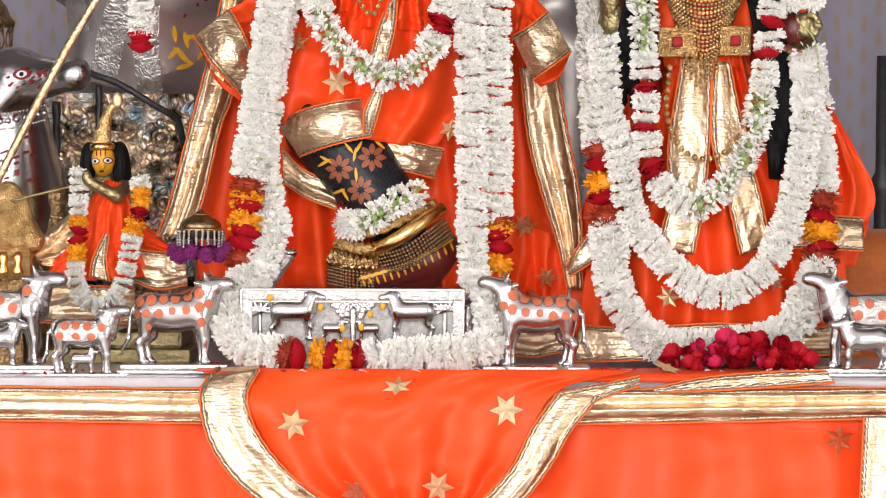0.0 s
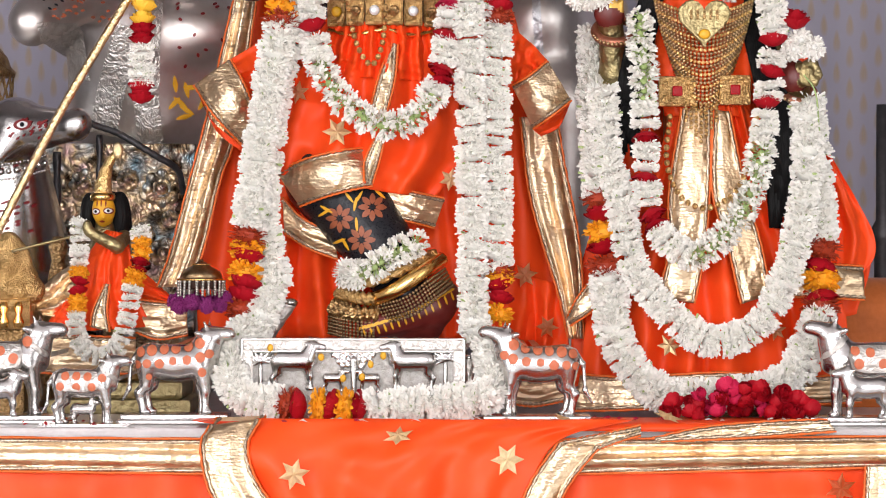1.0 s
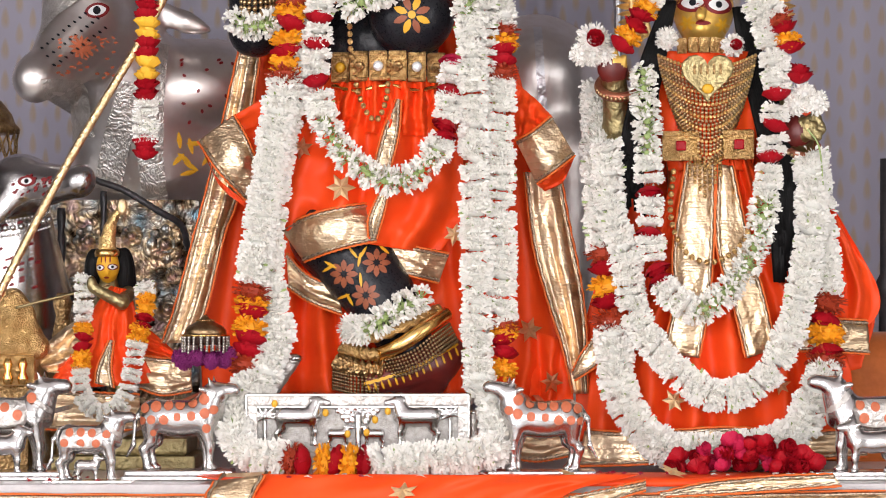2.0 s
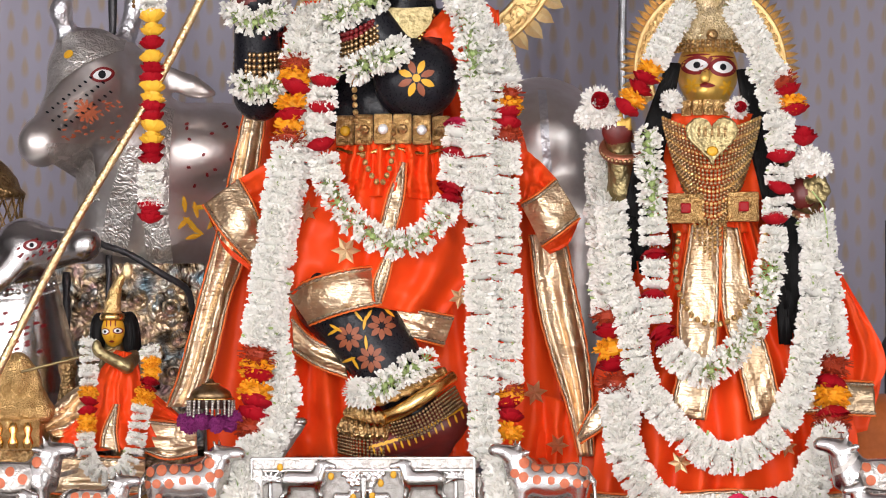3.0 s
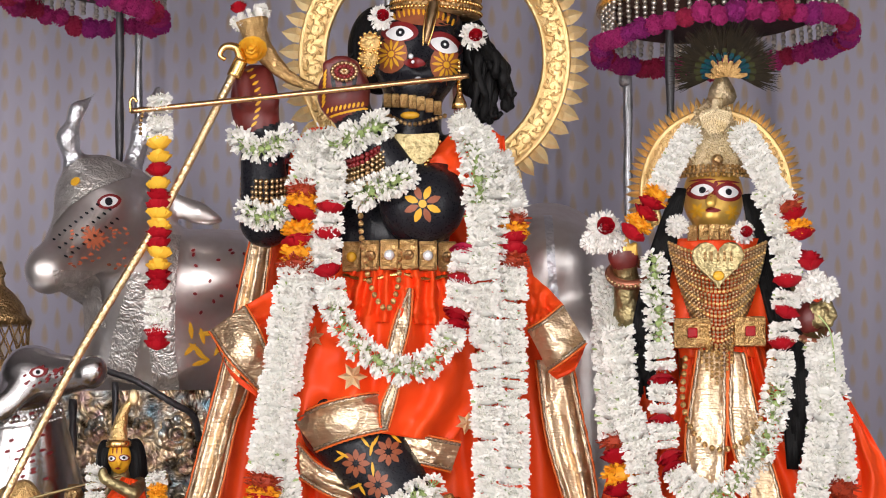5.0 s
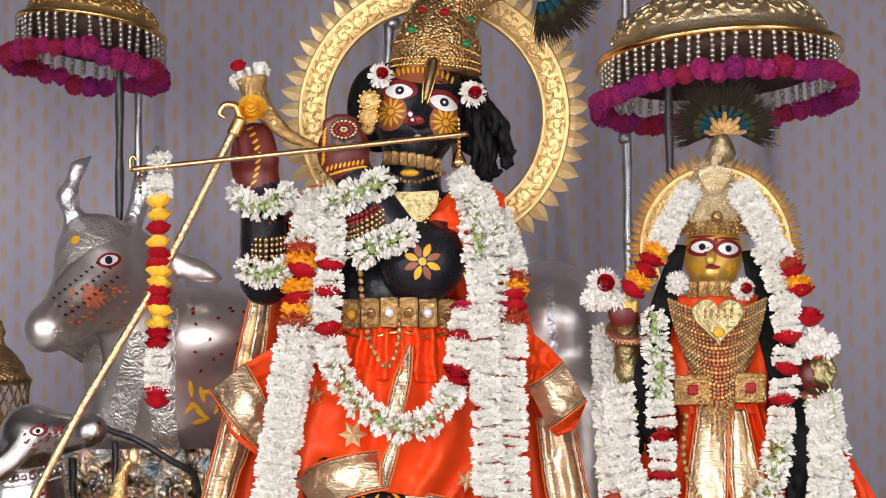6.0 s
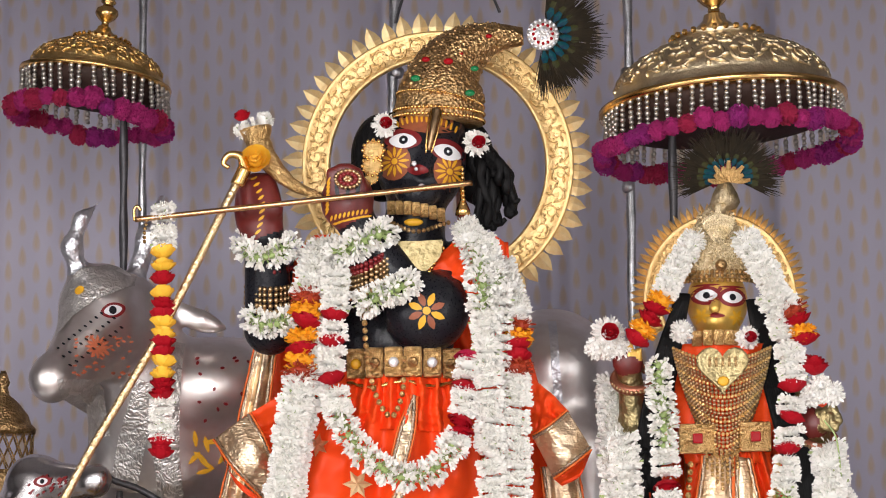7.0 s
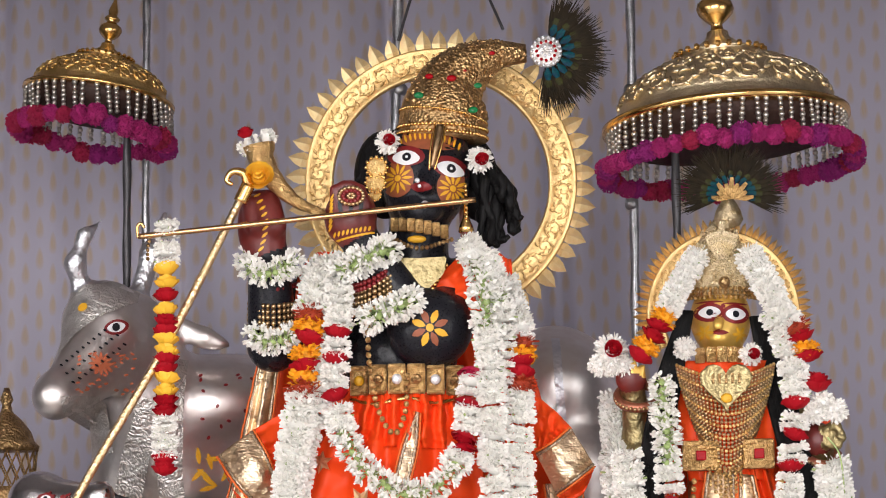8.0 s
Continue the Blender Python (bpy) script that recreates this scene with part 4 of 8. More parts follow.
# ---- garlands of the main statue ----
W = "thick white flower garland with roses and marigolds on the statue"
garland([(-0.179, 1.759, 3.95), (-0.171, 1.703, 3.93), (-0.195, 1.574, 3.90), (-0.219, 1.494, 3.895), (-0.232, 1.397, 3.89), (-0.242, 1.302, 3.885), (-0.226, 1.206, 3.88), (-0.235, 1.168, 3.86), (-0.259, 1.112, 3.83)], 0.030, [("w", 900)], "long white flower garland hanging beside the flute statue", 11)
garland([(-0.191, 1.743, 3.93), (-0.203, 1.671, 3.905), (-0.213, 1.582, 3.89), (-0.227, 1.494, 3.875), (-0.248, 1.365, 3.87), (-0.260, 1.270, 3.865), (-0.264, 1.206, 3.86), (-0.270, 1.150, 3.855)], 0.029, [("w", 90), ("o", 18), ("m", 27), ("r", 22), ("m", 30), ("r", 22), ("m", 16), ("o", 30), ("w", 370), ("o", 30), ("m", 12), ("r", 26), ("m", 30), ("r", 38), ("o", 26)], W, 12)
garland([(-0.163, 1.719, 3.90), (-0.167, 1.638, 3.89), (-0.170, 1.574, 3.885), (-0.162, 1.517, 3.88), (-0.131, 1.461, 3.87), (-0.075, 1.421, 3.86), (-0.027, 1.432, 3.865), (0.009, 1.484, 3.87), (0.020, 1.549, 3.88), (0.026, 1.605, 3.885)], 0.024, [("w", 80), ("r", 22), ("w", 28), ("r", 18), ("w", 45), ("r", 30), ("w", 45), ("j", 290), ("w", 22), ("r", 40), ("w", 38), ("r", 30), ("w", 32), ("p", 22)], "looped garland of jasmine and crimson roses on the statue's chest", 13)
garland([(0.021, 1.779, 3.95), (0.042, 1.718, 3.91), (0.050, 1.613, 3.885), (0.053, 1.492, 3.88), (0.056, 1.364, 3.875), (0.057, 1.252, 3.87), (0.059, 1.177, 3.865), (0.061, 1.113, 3.84)], 0.026, [("w", 40), ("j", 150), ("w", 700)], "long white flower garland hanging beside the flute statue", 14)
garland([(0.070, 1.726, 3.97), (0.094, 1.653, 3.92), (0.094, 1.572, 3.90), (0.091, 1.476, 3.89), (0.092, 1.364, 3.885), (0.093, 1.252, 3.88), (0.096, 1.188, 3.875), (0.093, 1.140, 3.87)], 0.0245, [("w", 135), ("o", 22), ("m", 18), ("r", 34), ("o", 22), ("w", 410), ("o", 14), ("m", 14), ("r", 40), ("m", 30)], W, 15)
garland([(0.048, 1.766, 3.93), (0.069, 1.685, 3.905), (0.071, 1.613, 3.90), (0.068, 1.573, 3.90)], 0.022, [("w", 100), ("j", 60), ("w", 200)], "white flower garland over the statue's shoulder", 16)
garland([(-0.259, 1.144, 3.84), (-0.285, 1.080, 3.80), (-0.271, 1.039, 3.765), (-0.211, 1.026, 3.745), (-0.131, 1.021, 3.735), (-0.051, 1.023, 3.735), (0.029, 1.030, 3.745), (0.084, 1.045, 3.77), (0.079, 1.113, 3.82)], 0.030, [("w", 250), ("o", 20), ("r", 32), ("m", 36), ("r", 12), ("m", 26), ("r", 28), ("w", 330)], "white garland with roses and marigolds lying round the silver plaque", 17)
# wrist, arm and ankle garlands
J = "short jasmine garland wound round the statue's limb"
garland([(-0.295, 1.760, 3.93), (-0.282, 1.740, 3.895), (-0.251, 1.739, 3.89), (-0.227, 1.755, 3.93)], 0.022, [("j", 1)], J, 18)
garland([(-0.287, 1.655, 3.94), (-0.267, 1.639, 3.91), (-0.243, 1.643, 3.91), (-0.227, 1.651, 3.94)], 0.022, [("j", 1)], J, 19)
garland([(-0.159, 1.739, 3.91), (-0.130, 1.755, 3.88), (-0.106, 1.765, 3.88), (-0.092, 1.771, 3.91)], 0.025, [("j", 1)], J, 20)
garland([(-0.131, 1.666, 3.91), (-0.103, 1.677, 3.88), (-0.074, 1.690, 3.88), (-0.054, 1.698, 3.91)], 0.024, [("j", 1)], J, 21)
garland([(-0.125, 1.210, 3.92), (-0.095, 1.213, 3.875), (-0.059, 1.237, 3.87), (-0.019, 1.257, 3.91)], 0.024, [("w", 1), ("j", 3)], J, 22)

# ---- the consort's garlands ----
V = "long white garland with roses and marigolds on the consort"
garland([(0.348, 1.757, 3.96), (0.324, 1.716, 3.93), (0.299, 1.668, 3.91), (0.271, 1.624, 3.90), (0.254, 1.602, 3.90)], 0.024, [("w", 140), ("m", 22), ("r", 36), ("m", 26), ("r", 22)], V, 31)
garland([(0.420, 1.756, 3.96), (0.444, 1.716, 3.93), (0.464, 1.675, 3.92), (0.491, 1.639, 3.915), (0.505, 1.601, 3.91)], 0.025, [("w", 190), ("o", 26), ("r", 26), ("m", 20), ("r", 18)], V, 32)
garland([(0.452, 1.675, 3.93), (0.473, 1.619, 3.92), (0.483, 1.554, 3.91), (0.476, 1.474, 3.90), (0.469, 1.410, 3.895), (0.460, 1.354, 3.885), (0.432, 1.290, 3.87), (0.379, 1.239, 3.86), (0.331, 1.259, 3.865), (0.306, 1.315, 3.88), (0.301, 1.411, 3.89), (0.298, 1.507, 3.90), (0.293, 1.580, 3.91)], 0.024, [("w", 150), ("r", 24), ("w", 25), ("r", 25), ("w", 24), ("r", 24), ("w", 50), ("j", 230), ("w", 70), ("r", 38), ("w", 38), ("r", 20), ("w", 40), ("r", 30), ("w", 40), ("j", 140)], "looped jasmine garland with crimson roses on the consort's front", 33)
garland([(0.228, 1.552, 4.03), (0.229, 1.500, 4.01), (0.232, 1.440, 3.96), (0.235, 1.379, 3.93), (0.240, 1.299, 3.915), (0.247, 1.219, 3.905), (0.255, 1.156, 3.895), (0.257, 1.130, 3.885), (0.293, 1.066, 3.87), (0.342, 1.038, 3.86), (0.422, 1.042, 3.855), (0.502, 1.059, 3.86), (0.534, 1.115, 3.87), (0.549, 1.159, 3.89), (0.551, 1.259, 3.91), (0.540, 1.355, 3.925), (0.532, 1.459, 3.94)], 0.031, [("w", 330), ("o", 30), ("r", 26), ("m", 28), ("r", 34), ("o", 28), ("w", 610), ("o", 24), ("r", 20), ("m", 34), ("r", 30), ("o", 18), ("w", 260)], V, 34)
garland([(0.241, 1.475, 3.915), (0.248, 1.379, 3.905), (0.266, 1.315, 3.895), (0.283, 1.227, 3.885), (0.321, 1.170, 3.87), (0.365, 1.130, 3.86), (0.413, 1.116, 3.855), (0.469, 1.147, 3.86), (0.505, 1.219, 3.875), (0.523, 1.299, 3.89), (0.532, 1.387, 3.905), (0.528, 1.451, 3.92)], 0.027, [("w", 1)], "long white flower garland looped over the consort statue", 35)
# the hanging string by the flute
garland([(-0.409, 1.815, 3.87), (-0.409, 1.751, 3.865), (-0.410, 1.678, 3.86), (-0.410, 1.566, 3.86), (-0.413, 1.450, 3.86)], 0.0215, [("w", 80), ("y", 44), ("r", 28), ("y", 28), ("r", 28), ("y", 36), ("r", 34), ("y", 38), ("r", 34), ("w", 72), ("r", 32)], "hanging string of yellow and crimson roses with white flowers", 36, squash=0.85)
# flowers of the small figure
garland([(-0.499, 1.288, 4.0), (-0.499, 1.240, 3.99), (-0.501, 1.176, 3.98), (-0.503, 1.128, 3.965), (-0.483, 1.096, 3.95), (-0.447, 1.104, 3.95), (-0.431, 1.152, 3.96), (-0.423, 1.200, 3.97), (-0.411, 1.240, 3.98), (-0.415, 1.280, 4.0)], 0.017, [("w", 75), ("m", 22), ("r", 26), ("m", 28), ("w", 220), ("m", 26), ("r", 26), ("m", 24), ("w", 30)], "small white garland with marigolds and roses on the seated figure", 37)
def stuffed(ob):
    """Marks a part made of pieces too small to pick apart."""
    ob["kind"] = "stuff"
    return ob


def scrollwork(place, length, half, r):
    """A running scroll in raised wire and leaves along a strip; place(s, v) lays metres along and across on its surface."""
    bm = bmesh.new()
    n = max(2, round(length / (half * 2.0)))
    step = length / n
    for k in range(n):
        s0, sg = (k + 0.5) * step, 1 if k % 2 else -1
        tube([place(s0 + half * 0.9 * (1 - 0.82 * q) * math.cos(math.pi + 8.5 * q), sg * half * 0.9 * (1 - 0.82 * q) * math.sin(math.pi + 8.5 * q)) for q in [i / 13 for i in range(14)]], lambda t: r * (1.15 - 0.5 * t), 5, 30, 0, bm)
        for a in (0.5, 1.3, 2.2, 3.6, 4.7, 5.6):
            d0, d1 = half * 0.55, half * 1.05
            u = (math.cos(a), sg * math.sin(a))
            tube([place(s0 + u[0] * d0, u[1] * d0), place(s0 + (u[0] * 0.8 - u[1] * 0.25) * d1 * 0.9, max(-half, min(half, (u[1] * 0.8 + u[0] * 0.25) * d1 * 0.9))), place(s0 + (u[0] - u[1] * 0.5) * d1 * 0.85, max(-half, min(half, (u[1] + u[0] * 0.5) * d1 * 0.85)))], lambda t: r * 1.5 * math.sin(0.4 + 2.5 * t), 5, 6, 0, bm)
    return bm


# ---- halos ----
def halo(name, x, z, y, inner, outer, tip, teeth, label, squash=1.0, start=0.0, end=1.0):
    c = spot(x, z, y)
    top = thing(name, c, label, "halo")
    bm = bmesh.new()
    n = 128
    rows = []
    for k in range(n + 1):
        a = 2 * math.pi * (start + (end - start) * k / n)
        w, d = Vector((math.cos(a), 0, math.sin(a) * squash)), Vector((0, 1, 0))
        mid = (inner + outer) / 2
        prof = [(inner, 0.006), (inner, -0.004), (inner + 0.004, -0.006), (inner + 0.007, -0.002), (mid, -0.005), (outer - 0.007, -0.002), (outer - 0.003, -0.007), (outer, -0.004), (outer, 0.006)]
        rows.append([bm.verts.new(c + w * r + d * q) for r, q in prof])
    for a, b in zip(rows, rows[1:]):
        for i in range(8):
            bm.faces.new((a[i], b[i], b[i + 1], a[i + 1]))
    part("ring", bm, RING_GOLD, top)

    def on_ring(s, v):
        r = (inner + outer) / 2 + v
        a = 2 * math.pi * start + s / ((inner + outer) / 2)
        return c + Vector((math.cos(a) * r, -0.0062, math.sin(a) * r * squash))

    stuffed(part("scrollwork", scrollwork(on_ring, 2 * math.pi * (end - start) * (inner + outer) / 2, (outer - inner) / 2 - 0.006, 0.0015), RING_GOLD, top, "chased scrolls of leaves"))
    me = None
    for k in range(teeth):
        a = 2 * math.pi * (start + (end - start) * (k + 0.5) / teeth)
        half = math.pi * (end - start) / teeth * outer * 1.0
        long = tip - outer
        if me is None:
            bm = bmesh.new()
            ridge = [bm.verts.new((0, q, h * long)) for h, q in ((-0.15, -0.003), (0.25, -0.0055), (0.6, -0.004), (1.0, -0.001))]
            left = [bm.verts.new((-half * w, 0.001, h * long)) for w, h in ((0.8, -0.15), (1.0, 0.25), (0.72, 0.6))]
            right = [bm.verts.new((half * w, 0.001, h * long)) for w, h in ((0.8, -0.15), (1.0, 0.25), (0.72, 0.6))]
            back = bm.verts.new((0, 0.004, 0.3 * long))
            for i in range(2):
                bm.faces.new((left[i], ridge[i], ridge[i + 1], left[i + 1]))
                bm.faces.new((ridge[i], right[i], right[i + 1], ridge[i + 1]))
            bm.faces.new((left[2], ridge[2], ridge[3]))
            bm.faces.new((ridge[2], right[2], ridge[3]))
            rim = [left[0], left[1], left[2], ridge[3], right[2], right[1], right[0]]
            for p, q in zip(rim, rim[1:]):
                bm.faces.new((q, p, back))
            me = bpy.data.meshes.new("tooth")
            me.materials.append(LEAF_GOLD if teeth > 52 else RING_GOLD)
            bm.to_mesh(me)
            bm.free()
        w = Vector((math.cos(a), 0, math.sin(a) * squash))
        shared("tooth", me, top, c + w * outer, (random.uniform(-0.15, 0.15), math.pi / 2 - a + random.uniform(-0.05, 0.05), random.uniform(-0.12, 0.12)), random.uniform(0.92, 1.08))
    return top


halo("halo", -0.016, 1.866, 4.13, 0.159, 0.201, 0.230, 54, "large round embossed gold halo with toothed rim behind the statue")
halo("halo", 0.383, 1.668, 4.10, 0.085, 0.112, 0.131, 50, "arched gold halo with pointed rays behind the consort statue", 1.12, -0.07, 0.57)

# ---- canopies ----
def canopy(x, z, y, rad, high, tilt, strings, pom_size, bead, mats, pole_to, label, drop, finial=True):
    """A domed ceremonial parasol: rim at (x, z), bead strings and pompoms below it."""
    c = spot(x, z, y)
    top = thing("ceremonial_parasol", c, label, "parasol", "parasols")
    turn = Euler([radians(q) for q in tilt]).to_matrix()
    prof = [(rad * 1.03, 0), (rad * 1.05, high * 0.03), (rad * 1.0, high * 0.10), (rad * 0.955, high * 0.12), (rad * 0.965, high * 0.17), (rad * 0.945, high * 0.20), (rad * 0.95, high * 0.24), (rad * 0.92, high * 0.38), (rad * 0.85, high * 0.52), (rad * 0.74, high * 0.64), (rad * 0.60, high * 0.75), (rad * 0.46, high * 0.85), (rad * 0.36, high * 0.93)]
    part("dome", lathe(c, prof, 64, turn), mats[0], top)
    if finial:
        slope = prof[6:12]

        def on_dome(q, v):
            t = min(max(0.5 + v / (rad * 0.56), 0), 1) * (len(slope) - 1)
            i = min(int(t), len(slope) - 2)
            r = slope[i][0] + (slope[i + 1][0] - slope[i][0]) * (t - i)
            h = slope[i][1] + (slope[i + 1][1] - slope[i][1]) * (t - i)
            a = math.pi + q / (rad * 0.85)
            return c + turn @ Vector((r * 1.004 * math.cos(a), r * 1.004 * math.sin(a), h + 0.0006))

        for v0, wide in ((-0.14, 0.14), (0.12, 0.12)):
            stuffed(part("scrollwork", scrollwork(lambda q, v: on_dome(q, v + v0 * rad), math.pi * rad * 0.85, rad * wide, rad * 0.016), mats[0], top, "embossed running scroll of leaves"))
    part("rim", lathe(c, [(rad * 1.04, -high * 0.03), (rad * 1.09, -high * 0.01), (rad * 1.09, high * 0.06), (rad * 1.02, high * 0.09)], 64, turn), GOLD_PLAIN, top)
    part("cap", lathe(c, [(rad * 0.40, high * 0.95), (rad * 0.28, high * 1.02), (rad * 0.16, high * 1.12), (rad * 0.10, high * 1.20), (rad * 0.09, high * 1.28)], 80, turn, ripple=0.04, ripples=20), mats[0], top)
    me = bpy.data.meshes.new("stud")
    bm = ball((0, 0, 0), rad * 0.03, None, 6)
    bm.to_mesh(me)
    bm.free()
    me.materials.append(GOLD_PLAIN)
    for k in range(26):
        a = 2 * math.pi * k / 26
        shared("stud", me, top, c + turn @ Vector((rad * 0.40 * math.cos(a), rad * 0.40 * math.sin(a), high * 0.97)))
    if finial:
        f = rad * 0.20
        part("finial", lathe(c, [(f * 0.40, high * 1.22), (f * 0.42, high * 1.27), (f * 0.26, high * 1.31), (f * 0.24, high * 1.38), (f * 0.44, high * 1.43), (f * 0.72, high * 1.52), (f * 0.80, high * 1.60), (f * 0.72, high * 1.69), (f * 0.40, high * 1.76), (f * 0.34, high * 1.80), (f * 0.52, high * 1.84), (f * 0.52, high * 1.88), (f * 0.28, high * 1.95), (f * 0.34, high * 2.05), (f * 0.14, high * 2.25), (f * 0.05, high * 2.4)], 24, turn, ripple=0.05, ripples=12), GOLD_PLAIN, top)
    part("lining", lathe(c, [(rad * 0.90, -drop * 0.55), (rad * 0.95, 0.0), (rad * 0.90, high * 0.2)], 48, turn), DARK_LINING, top)
    # bead strings, one mesh shared
    bm = bmesh.new()
    n = 6
    for k in range(n):
        ball((0, 0, -drop * (k + 0.6) / n), bead * (1.0 if k % 3 else 1.2), bm, 6)
    me = bpy.data.meshes.new("bead_string")
    me.materials.append(BEAD)
    for f in bm.faces:
        f.smooth = True
    bm.to_mesh(me)
    bm.free()
    rng = random.Random(strings)
    for k in range(strings):
        a = 2 * math.pi * (k + rng.uniform(-0.15, 0.15)) / strings
        stuffed(shared("bead_string", me, top, c + turn @ Vector((rad * 1.04 * math.cos(a), rad * 1.04 * math.sin(a), 0)), (rng.uniform(-0.08, 0.08), rng.uniform(-0.08, 0.08), a), (1, 1, rng.uniform(0.9, 1.1))))
    # pompoms
    pm = [pompom_mesh(mats[1], s) for s in (1, 2)] + [pompom_mesh(POM_RED if mats[1] is POM else mats[1], 3), pompom_mesh(POM_DEEP if mats[1] is POM else mats[1], 4)]
    count = int(2 * math.pi * rad * 1.09 / (pom_size * 1.5))
    for k in range(count):
        a = 2 * math.pi * k / count
        s = pom_size * rng.uniform(0.85, 1.2)
        shared("pompom", rng.choice(pm), top, c + turn @ Vector((rad * 1.09 * math.cos(a), rad * 1.09 * math.sin(a), -drop - pom_size * 0.7 + rng.uniform(-0.35, 0.35) * pom_size)), (rng.random() * 6, rng.random() * 6, 0), (s, s, s * rng.uniform(0.9, 1.1)))
    if pole_to:
        foot = spot(*pole_to)
        part("pole", tube([Vector((foot.x, foot.y, c.z + high * 0.5)), foot], 0.0065, 10, 60, 0.12), IRON, top)
    return top


def pompom_mesh(mat, seed):
    rng = random.Random(seed)
    bm = bmesh.new()
    ball((0, 0, 0), 0.82, bm, 10)
    for v in bm.verts:
        v.co *= 1 + rng.uniform(-0.08, 0.08)
    for _ in range(260):
        w = unit(rng)
        short_petal(bm, w * 0.78, (w + 0.5 * unit(rng)).normalized(), w.cross(unit(rng)).normalized(), 0.24 * rng.uniform(0.6, 1.1), 0.20, rng.uniform(-0.5, 0.5), 0)
    me = bpy.data.meshes.new("pompom")
    me.materials.append(mat)
    bm.to_mesh(me)
    bm.free()
    return me


canopy(0.394, 1.943, 4.12, 0.1686, 0.112, (-4, -3.5, 0), 62, 0.0160, 0.0039, (PARASOL, POM), (0.320, 1.005, 4.16), "large embossed gilt parasol with bead strings and magenta pompoms", 0.046)
canopy(-0.507, 1.993, 4.45, 0.1125, 0.072, (-4, 8.7, 0), 42, 0.0165, 0.0042, (DOME_GOLD, POM), (-0.466, 1.061, 4.45), "small embossed golden parasol with bead strings and magenta pompoms", 0.047)
canopy(-0.327, 1.202, 3.86, 0.030, 0.022, (0, 0, 0), 22, 0.0125, 0.0022, (BRONZE_DARK, PURPLE), None, "tiny antique-gold parasol ornament with purple pompoms", 0.022, False)

# ---- poles ----
def pole(points, r, mat, label, knots=()):
    top = thing("metal_pole", spot(*points[-1]), label, "pole", "metal poles")
    w = spots(points)
    part("rod", tube(w, r, 10, 80, 0.10), mat, top)
    for k in knots:
        q = w[0].lerp(w[-1], k)
        part("collar", lathe(q - Vector((0, 0, 0.01)), [(r, 0), (r * 1.5, 0.005), (r * 1.5, 0.015), (r, 0.02)], 14), mat, top)
    return top


PL = "slender twisted metal pole standing behind the altar figures"
pole([(-0.437, 2.239, 4.9), (-0.439, 1.891, 4.9), (-0.441, 1.084, 4.9)], 0.007, STEEL, PL, (0.25,))
pole([(0.259, 2.229, 4.6), (0.260, 1.881, 4.6), (0.251, 1.060, 4.6)], 0.0075, STEEL, PL, (0.2, 0.34))
pole([(-0.068, 2.234, 4.7), (-0.080, 1.968, 4.7), (-0.097, 1.072, 4.7)], 0.0085, STEEL, PL, (0.2,))

wire = thing("hanging_wire", spot(-0.063, 2.108, 4.3), "thin dark wires holding the halo from above", "wire")
for pts in ([(-0.042, 2.183, 4.2), (-0.075, 2.074, 4.16)], [(0.036, 2.182, 4.2), (0.076, 2.088, 4.16)]):
    part("strand", tube(spots(pts), 0.0022, 6, 12), IRON, wire)
# ---- statues, each one plain shape ----
def C(x, z, y):
    return tuple(spot(x, z, y))


def mark(x, z, y):
    """Where a painted mark starts: x and z on a solid about y metres ahead."""
    p = spot(x, z, y)
    return (p.x, p.z, p.y - 0.25)


def petals_mark(bm, prims, soft, at, n, reach, long, wide, mat, start=0.0, rings=3, alt=None):
    for k in range(n):
        a = 360 * k / n + start
        c, s = math.cos(radians(a)), math.sin(radians(a))
        paint(bm, prims, soft, oval(long, wide, a, 10, 0.5), (at[0] + reach * c, at[1] + reach * s, at[2]), mat if alt is None or k % 2 else alt, 0.0012, rings)


# flute player in black stone
fl = [egg(C(-0.039, 1.871, 4.0), (0.064, 0.066, 0.078), 0, (0, 8, 0)), egg(C(-0.034, 1.911, 4.01), (0.058, 0.06, 0.05), 0),
      cap(C(-0.028, 1.893, 3.945), C(-0.038, 1.861, 3.933), 0.006, 0.011), egg(C(-0.046, 1.826, 3.955), (0.030, 0.022, 0.022)),
      cap(C(-0.046, 1.816, 4.01), C(-0.054, 1.755, 4.02), 0.040, 0.048), egg(C(-0.075, 1.690, 4.04), (0.105, 0.062, 0.085)), egg(C(-0.080, 1.618, 4.03), (0.085, 0.058, 0.08)),
      cap(C(-0.196, 1.708, 4.04), C(-0.257, 1.634, 3.98), 0.038, 0.034), cap(C(-0.257, 1.634, 3.975), C(-0.264, 1.762, 3.94), 0.036, 0.029),
      egg(C(-0.273, 1.802, 3.93), (0.034, 0.026, 0.056), 1, (0, -4, 0)), cap(C(-0.288, 1.839, 3.91), C(-0.284, 1.807, 3.905), 0.012, 0.013, 1), cap(C(-0.260, 1.847, 3.92), C(-0.252, 1.806, 3.91), 0.011, 0.014, 1),
      egg(C(-0.035, 1.656, 3.945), (0.060, 0.052, 0.058)), cap(C(0.030, 1.721, 4.03), C(-0.023, 1.661, 3.96), 0.045, 0.046), cap(C(-0.047, 1.666, 3.945), C(-0.131, 1.780, 3.925), 0.034, 0.028),
      egg(C(-0.146, 1.817, 3.915), (0.037, 0.03, 0.042), 1, (0, 6, 0))]
for k, (u, v) in enumerate([(-0.020, 0.030), (-0.006, 0.036), (0.008, 0.036), (0.021, 0.030)]):
    c = spot(-0.146, 1.825, 3.90)
    fl.append(cap((c.x + u, c.y - 0.004, c.z + v * 0.2), (c.x + u * 0.9 - 0.004, c.y - 0.008, c.z + v), 0.0085, 0.007, 1))
